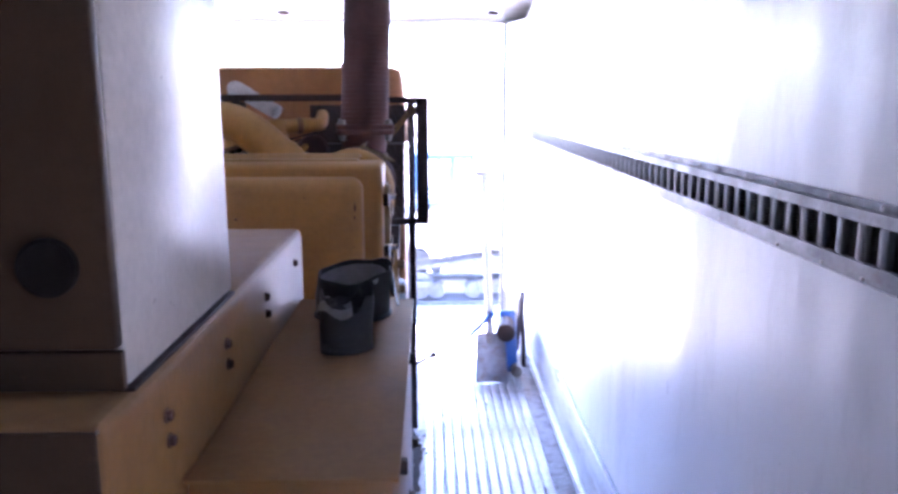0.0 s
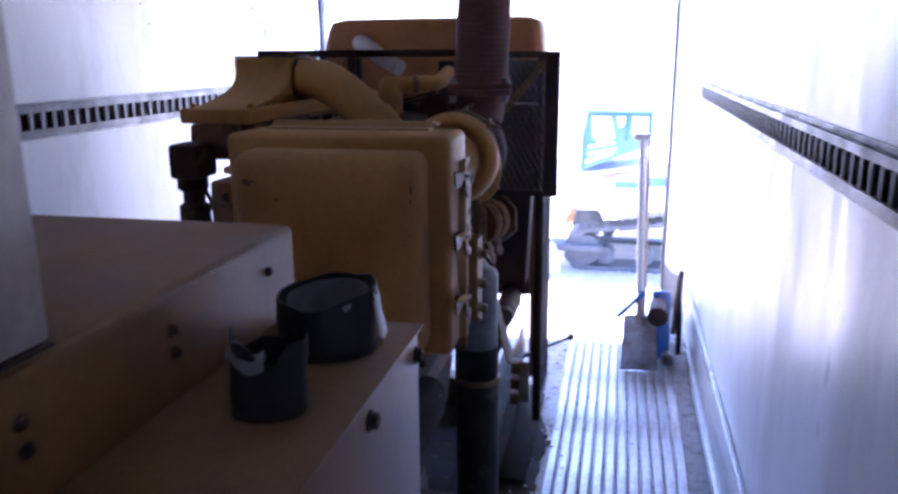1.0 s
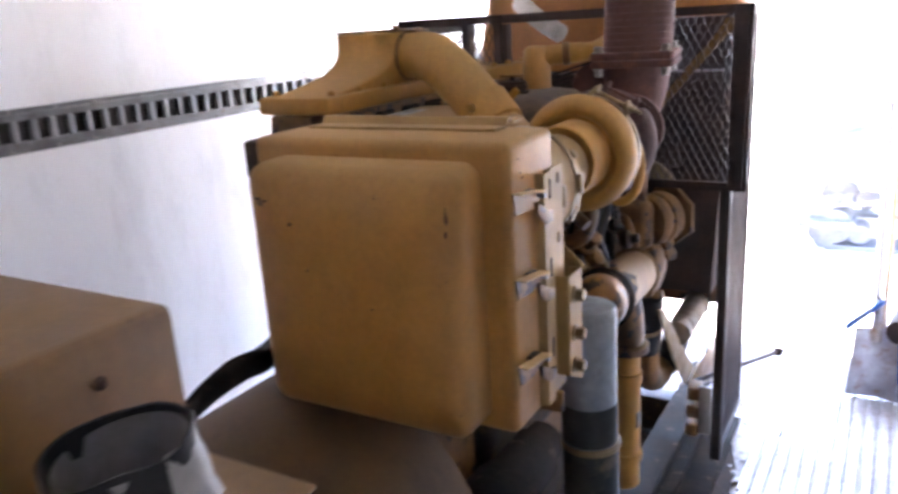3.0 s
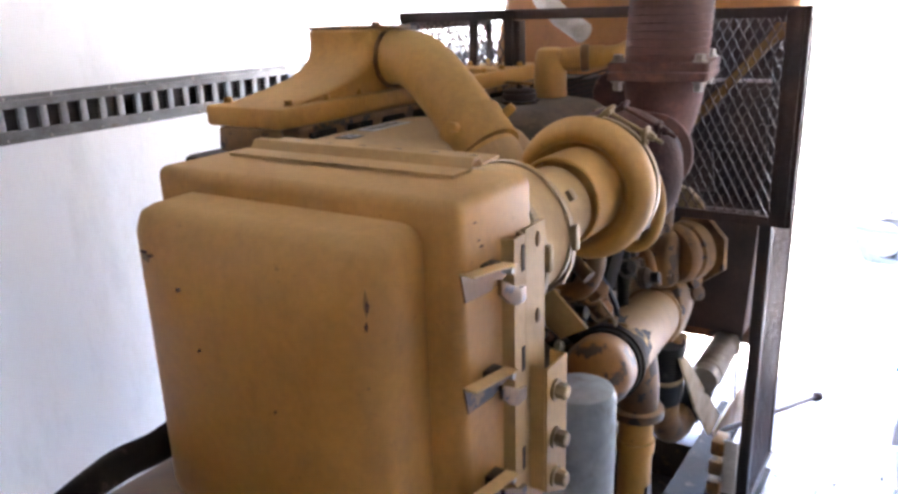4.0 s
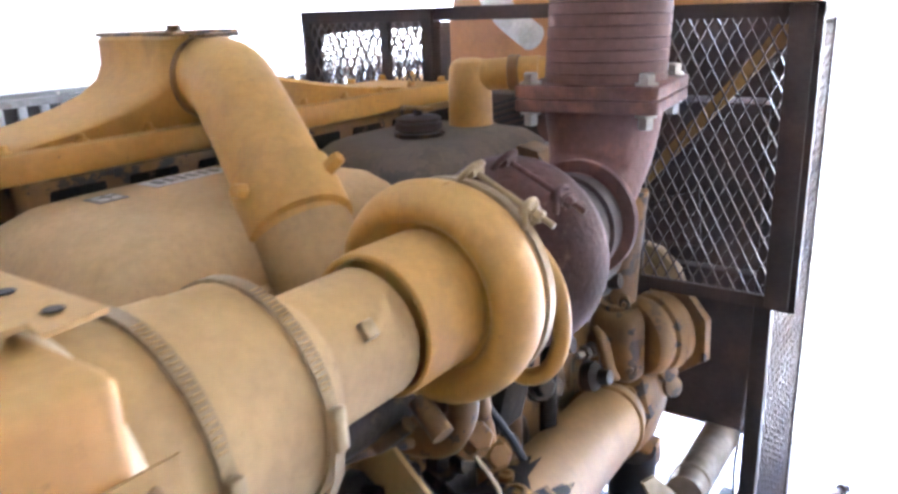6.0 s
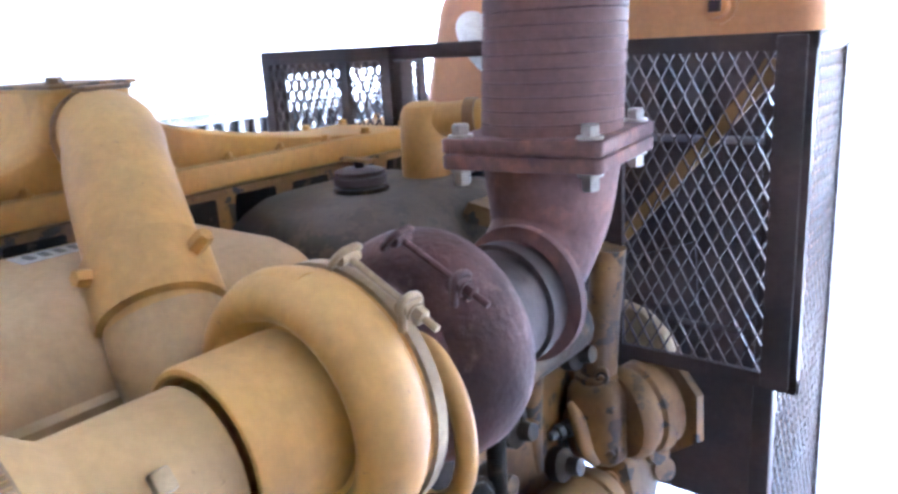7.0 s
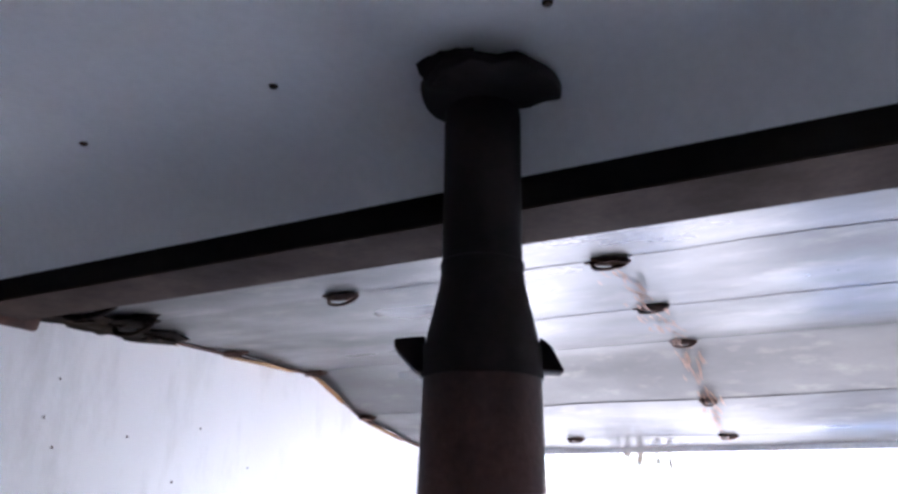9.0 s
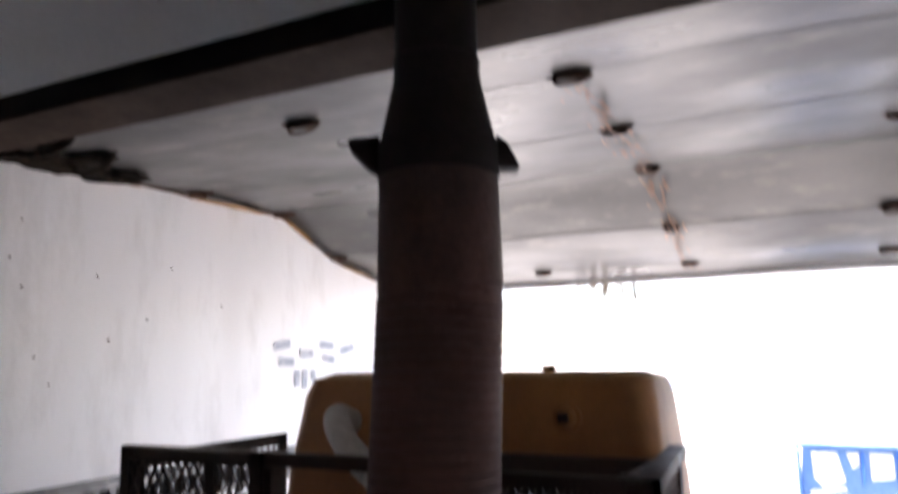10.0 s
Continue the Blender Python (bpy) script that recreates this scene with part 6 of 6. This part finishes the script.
part("hanging_cable", tube([(1.629, 5.186, 0.66), (1.627, 5.184, 0.60), (1.623, 5.182, 0.53), (1.625, 5.180, 0.46), (1.628, 5.178, 0.42)], 0.004, 8), RUBBER, rad, "thin black cable")
lowch = part("lower_channel", box(0.78, 1.665, 5.188, 5.2045, 0.62, 0.80, 0.004), TANK_OLD, rad, "grimy orange lower channel")
part("channel_hole", lathe((1.562, 5.187, 0.672), (0, -1, 0), [(0, 0.016), (0.0015, 0.016)], 14), SOOTY, lowch)
for x0, x1 in ((0.655, 0.695), (1.662, 1.698)):
    part("side_channel", box(x0, x1, 5.22, 5.55, 0.21, 1.475, 0.006), TANK_PAINT, rad)
for k in range(6):
    a = 2 * math.pi * k / 6 + 0.2
    bm = bmesh.new()
    c = Vector((1.2, 5.0, 1.15))
    u, v = Vector((math.cos(a), 0, math.sin(a))), Vector((-math.sin(a), 0, math.cos(a)))
    pts = [c + u * 0.08 - v * 0.03, c + u * 0.08 + v * 0.03, c + u * 0.36 + v * 0.07, c + u * 0.36 - v * 0.05]
    lo = [bm.verts.new(p + Vector((0, 0.02 * s, 0))) for p, s in zip(pts, (-1, 1, 1, -1))]
    hi = [bm.verts.new(v0.co + Vector((0, 0.004, 0))) for v0 in lo]
    bm.faces.new(lo[::-1])
    bm.faces.new(hi)
    for i in range(4):
        bm.faces.new((lo[i], lo[(i + 1) % 4], hi[(i + 1) % 4], hi[i]))
    part("fan_blade", bm, DARK_STEEL, rad)
part("fan_hub", lathe((1.2, 4.94, 1.15), (0, 1, 0), [(0, 0.05), (0.01, 0.09), (0.06, 0.09), (0.07, 0.06)], 24), DARK_STEEL, rad)
for k in range(6):
    z = 1.50 - 0.014 * k
    part("fan_belt", box(1.05, 1.34, 4.80 + 0.006 * k, 4.806 + 0.006 * k, z, z + 0.007, turn=Matrix.Rotation(radians(-16), 4, "Y")), RUBBER, rad)


def lattice(o, u, v, w, h, cw=0.0245, ch=0.0455, t=0.0012, depth=0.004):
    """Expanded metal: crossing strands clipped to a panel."""
    bm = bmesh.new()
    o, u, v = Vector(o), Vector(u), Vector(v)
    nrm = u.cross(v)
    for s in (1, -1):
        k = -int(h / ch) - 2
        while k * cw < w + h * cw / ch + cw:
            x0 = k * cw
            a, b = (x0, 0.0), (x0 + s * h * cw / ch, h)
            if s < 0:
                a, b = (x0 + 0.0, 0.0), (x0 - h * cw / ch, h)
            k += 1
            lo, hi = 0.0, 1.0
            dx = b[0] - a[0]
            t0, t1 = (0 - a[0]) / dx, (w - a[0]) / dx
            lo, hi = max(lo, min(t0, t1)), min(hi, max(t0, t1))
            if hi - lo < 0.01:
                continue
            p = o + u * (a[0] + dx * lo) + v * (h * lo)
            q = o + u * (a[0] + dx * hi) + v * (h * hi)
            d = (q - p).normalized()
            e = d.cross(nrm).normalized() * t
            f = nrm.normalized() * depth * 0.5
            c = [bm.verts.new(x) for x in (p - e - f, p + e - f, p + e + f, p - e + f, q - e - f, q + e - f, q + e + f, q - e + f)]
            for i in ((0, 1, 5, 4), (1, 2, 6, 5), (2, 3, 7, 6), (3, 0, 4, 7)):
                bm.faces.new([c[j] for j in i])
    return bm


def guard_panel(name, parent, o, u, w, h, bar=0.022, mat=None, label=""):
    """A framed screen: o its lower corner, u its run, z up."""
    o, u, z = Vector(o), Vector(u), Vector((0, 0, 1))
    n = u.cross(z)
    pan = part(name, lattice(o, u, z, w, h), MESH_STEEL, parent, label, smooth=False)
    for a, b in (((0, 0), (w, 0)), ((0, h), (w, h)), ((0, 0), (0, h)), ((w, 0), (w, h))):
        p, q = o + u * a[0] + z * a[1], o + u * b[0] + z * b[1]
        along = (q - p).normalized()
        side = along.cross(n)
        bm = bmesh.new()
        ext = bar / 2
        c = []
        for e in (p - along * ext, q + along * ext):
            for s, m in ((-1, -1), (1, -1), (1, 1), (-1, 1)):
                c.append(bm.verts.new(e + side * s * bar / 2 + n * m * 0.006))
        for i in ((0, 1, 5, 4), (1, 2, 6, 5), (2, 3, 7, 6), (3, 0, 4, 7), (3, 2, 1, 0), (4, 5, 6, 7)):
            bm.faces.new([c[j] for j in i])
        part("frame_bar", bm, mat or DARK_STEEL, pan, smooth=False)
    return pan


guard = thing("fan_guard", (1.2, 4.9, 0.2), "dark steel fan guard of expanded mesh panels", "fan guard")
guard_panel("mesh_panel", guard, (1.522, 4.715, 1.172), (1, 0, 0), 0.284, 0.505, 0.024)
guard_panel("mesh_panel", guard, (1.745, 4.826, 0.23), (0, 1, 0), 0.385, 1.435, 0.03)
guard_panel("mesh_panel", guard, (0.668, 4.715, 1.172), (1, 0, 0), 0.362, 0.513, 0.026)
guard_panel("mesh_panel", guard, (0.650, 4.76, 0.23), (0, 1, 0), 0.50, 1.43, 0.03)
part("angle_bar", box(1.766, 1.807, 4.704, 4.712, 1.165, 1.685, 0.002), DARK_STEEL, guard)
part("angle_bar", box(1.803, 1.808, 4.7125, 4.75, 1.165, 1.685, 0.001), MESH_STEEL, guard)
part("mid_post", box(0.902, 0.924, 4.709, 4.7215, 1.19, 1.68), DARK_STEEL, guard)
part("end_post", box(1.008, 1.060, 4.722, 4.760, 1.165, 1.67, 0.003), DARK_STEEL, guard)
part("top_bar", box(0.64, 1.53, 4.722, 4.745, 1.672, 1.70, 0.003), DARK_STEEL, guard)
part("top_bar", prism([(1.768, 4.728), (1.812, 4.728), (1.762, 5.225), (1.725, 5.225)], "z", 1.66, 1.684, 0.003), DARK_STEEL, guard)
part("brace", prism([(1.50, 1.365), (1.515, 1.348), (1.740, 1.610), (1.775, 1.618), (1.775, 1.652), (1.735, 1.652), (1.715, 1.618)], "y", 4.76, 4.766), COOLER, guard, "dusty ochre diagonal brace")
part("stay_plate", prism([(1.475, 1.155), (1.60, 1.145), (1.585, 1.185), (1.545, 1.222), (1.49, 1.235)], "y", 4.77, 4.80, 0.006), BAND, guard, "dusty tan plate behind the mesh")
part("angle_post", box(1.727, 1.76, 4.80, 4.824, 0.20, 1.68, 0.003), DARK_STEEL, guard)

# ---- base frame, struts, rod ----
skid = thing("skid_base", (1.2, 3.6, 0.0), "dirty steel skid base under the generator set", "skid base")
for x0, x1 in ((0.86, 0.97), (1.50, 1.61)):
    bm = box(x0, x1, 1.2, 5.56, 0.02, 0.035, 0.003)
    box(x0, x1, 1.2, 5.56, 0.19, 0.205, 0.003, bm=bm)
    xm = (x0 + x1) / 2
    box(xm - 0.006, xm + 0.006, 1.2, 5.56, 0.0355, 0.1895, bm=bm)
    part("rail", bm, SOOTY, skid)
for y in (1.4, 2.8, 3.9, 5.2):
    part("cross_member", box(0.98, 1.49, y, y + 0.1, 0.03, 0.18, 0.005), OILY, skid)
part("deck_plate", box(1.615, 1.722, 4.62, 5.46, 0.012, 0.024, 0.003), SOOTY, skid)
# sheet added under the engine, coloured black in place of shade
part("shade_sheet", box(0.985, 1.485, 2.95, 5.55, 0.008, 0.022, 0.003), SOOTY, skid, "black sheet added for the shade under the engine")
part("engine_mount", prism([(3.42, 0.206), (3.95, 0.206), (3.85, 0.50), (3.50, 0.50)], "x", 1.42, 1.52, 0.01), OILY, skid)
part("strut", prism([(4.59, 0.805), (4.655, 0.785), (5.10, 0.390), (4.975, 0.376), (4.785, 0.560)], "x", 1.594, 1.602, 0.002), BAND, skid, "slanting pale tan strut")
part("cover_plate", box(1.655, 1.70, 4.93, 4.94, 0.215, 0.40, 0.003), LABEL_WHITE, skid, "pale scuffed plate")
part("strut", prism([(4.985, 0.372), (5.07, 0.33), (5.42, 0.19), (5.53, 0.26), (5.48, 0.39), (5.11, 0.386)], "x", 1.604, 1.612, 0.002), BAND, skid, "slanting pale tan strut")
for k in range(3):
    part("mount_pad", box(1.62, 1.66, 4.90 + 0.01 * k, 4.98 + 0.01 * k, 0.215 + 0.065 * k, 0.262 + 0.065 * k, 0.004), YELLOW_OLD, skid)
rodt = thing("drain_rod", (1.79, 5.4, 0.3), "thin dark rod with a ball end sticking out from the guard", "rod")
part("shaft", rod((1.60, 5.02, 0.36), (1.834, 5.644, 0.268), 0.009, 10), DARK_STEEL, rodt)
part("ball_end", lathe((1.826, 5.62, 0.272), (0.234, 0.624, -0.092), [(0, 0.010), (0.004, 0.018), (0.025, 0.018), (0.032, 0.006)], 14), DARK_STEEL, rodt)

# ---- loose things by the right wall ----
sh = thing("shovel", (2.18, 5.9, 0.0), "flat steel shovel leaning on its blade, handle painted sunlit white", "shovel")
bm = bmesh.new()
nx, nz = 9, 7
g = []
for iz in range(nz + 1):
    f = iz / nz
    half = 0.098 * (1 - 0.12 * f)
    g.append([bm.verts.new((2.183 + half * (2 * ix / nx - 1), 5.885 + 0.13 * f + 0.02 * (2 * ix / nx - 1) ** 2 * (-1), 0.012 + 0.27 * f)) for ix in range(nx + 1)])
for iz in range(nz):
    for ix in range(nx):
        bm.faces.new((g[iz][ix], g[iz][ix + 1], g[iz + 1][ix + 1], g[iz + 1][ix]))
bmesh.ops.solidify(bm, geom=bm.faces[:], thickness=0.003)
part("blade", bm, SHOVEL_STEEL, sh)
part("socket", tube([(2.182, 6.0, 0.22), (2.180, 6.05, 0.32), (2.178, 6.09, 0.42)], [0.03, 0.022, 0.018], 12), SHOVEL_STEEL, sh)
# white stands in for the sunlit side of the handle
part("handle", rod((2.178, 6.08, 0.40), (2.160, 6.42, 1.20), 0.021, 12), WHITE_PAINT, sh, "handle with its sunlit side painted white")
part("grip", box(2.11, 2.21, 6.41, 6.45, 1.19, 1.23, 0.012, 3), WHITE_PAINT, sh)
# rod added beside the shovel handle to give its shaded brown edge
pole = thing("pole", (2.214, 6.22, 0.0), "thin wooden rod standing in for the shovel handle's shaded edge", "pole")
part("shaft", rod((2.214, 6.22, 0.012), (2.196, 6.47, 1.20), 0.011, 10), WOOD, pole)
jack = thing("floor_jack", (2.30, 6.15, 0.0), "blue trolley jack with dark fittings on the floor", "jack")
part("body", prism([(5.95, 0.05), (6.40, 0.05), (6.42, 0.16), (6.25, 0.36), (6.10, 0.40), (5.98, 0.20)], "x", 2.245, 2.345, 0.015), BLUE, jack, "blue body")
part("cylinder", lathe((2.27, 5.93, 0.30), (0.1, 1, 0.1), [(0, 0.03), (0.005, 0.055), (0.16, 0.055), (0.17, 0.03)], 20), DARK_STEEL, jack)
part("cylinder", lathe((2.335, 5.90, 0.07), (0.05, 1, 0), [(0, 0.02), (0.005, 0.035), (0.25, 0.035)], 16), STEEL, jack)
for y in (6.0, 6.34):
    part("wheel", lathe((2.235, y, 0.045), (1, 0, 0), [(0, 0.03), (0.004, 0.044), (0.03, 0.044), (0.034, 0.03)], 18), RUBBER, jack)
part("handle", rod((2.20, 6.05, 0.40), (2.06, 6.0, 0.27), 0.014, 10), BLUE, jack, "blue handle")
single("hose_loop", tube([(2.40, 6.10, 0.03), (2.405, 6.18, 0.20), (2.40, 6.24, 0.34), (2.41, 6.30, 0.45), (2.405, 6.36, 0.40), (2.40, 6.40, 0.22), (2.395, 6.46, 0.03)], 0.016, 10), DARK_STEEL, "dark hose looped against the wall beside the jack", "hose")
for x, y, s in ((1.783, 5.0, 0.010), (1.765, 5.06, 0.008), (1.80, 4.95, 0.007), (1.77, 4.90, 0.007), (1.81, 5.12, 0.006), (1.86, 4.78, 0.006), (1.85, 4.88, 0.008), (1.90, 5.25, 0.006)):
    single("loose_nut", hex_bolt((x, y, 0.0005), (0, 0, 1), s, s * 1.3), STEEL if s > 0.0075 else OILY, "loose nut lying on the dirty floor", "nut", "nuts on the floor")
bm = bmesh.new()
rngc = random.Random(21)
for k in range(160):
    x, y, s = rngc.uniform(1.66, 2.35), rngc.uniform(3.4, 6.6), rngc.uniform(0.002, 0.007)
    if rngc.random() < 0.6:
        x = 1.66 + (x - 1.66) * 0.35
    box(x - s, x + s, y - s * rngc.uniform(0.5, 1.4), y + s, 0.002, 0.002 + s, bm=bm, turn=Matrix.Rotation(rngc.uniform(0, 3), 4, "Z"))
tagged(single("floor_debris", bm, FLOOR_DIRT, "grit and flakes scattered on the floor", "debris"), kind="stuff")

# oil soaked into the floor beside the skid, with the engine's shade painted in
bm = bmesh.new()
n, lo, hi = 70, [], []
for k in range(n + 1):
    y = 2.75 + 2.85 * k / n
    e = 1.765 + 0.05 * noise.noise(Vector((y * 3.1, 4, 1))) + 0.02 * noise.noise(Vector((y * 14, 2, 1))) - 0.12 * max(0.0, (k / n - 0.75) / 0.25) ** 2
    row = [bm.verts.new((x, y, z)) for x, z in ((1.0, 0.0015), (1.0, 0.0035), (e, 0.0035), (e + 0.004, 0.0015))]
    if lo:
        for j in range(4):
            bm.faces.new((lo[j], lo[(j + 1) % 4], row[(j + 1) % 4], row[j]))
    lo = row
single("oil_and_shade", bm, OIL_AND_SHADE, "oil-soaked dirt on the floor beside the skid, engine shade painted in", "stain", kind="structure")

# ---- floor ribs ----
rib = finish("floor_rib", prism([(-0.020, 0.001), (0.020, 0.001), (0.015, 0.007), (-0.015, 0.007)], "y", Y0 + 0.15, Y1 - 0.06), FLOOR_ALU, False)
x = 1.8115
while x < 2.38:
    shared("floor_rib", rib, floor, (x, 0, 0))
    x += 0.0485
x = 0.06
while x < 0.82:
    shared("floor_rib", rib, floor, (x, 0, 0))
    x += 0.0485
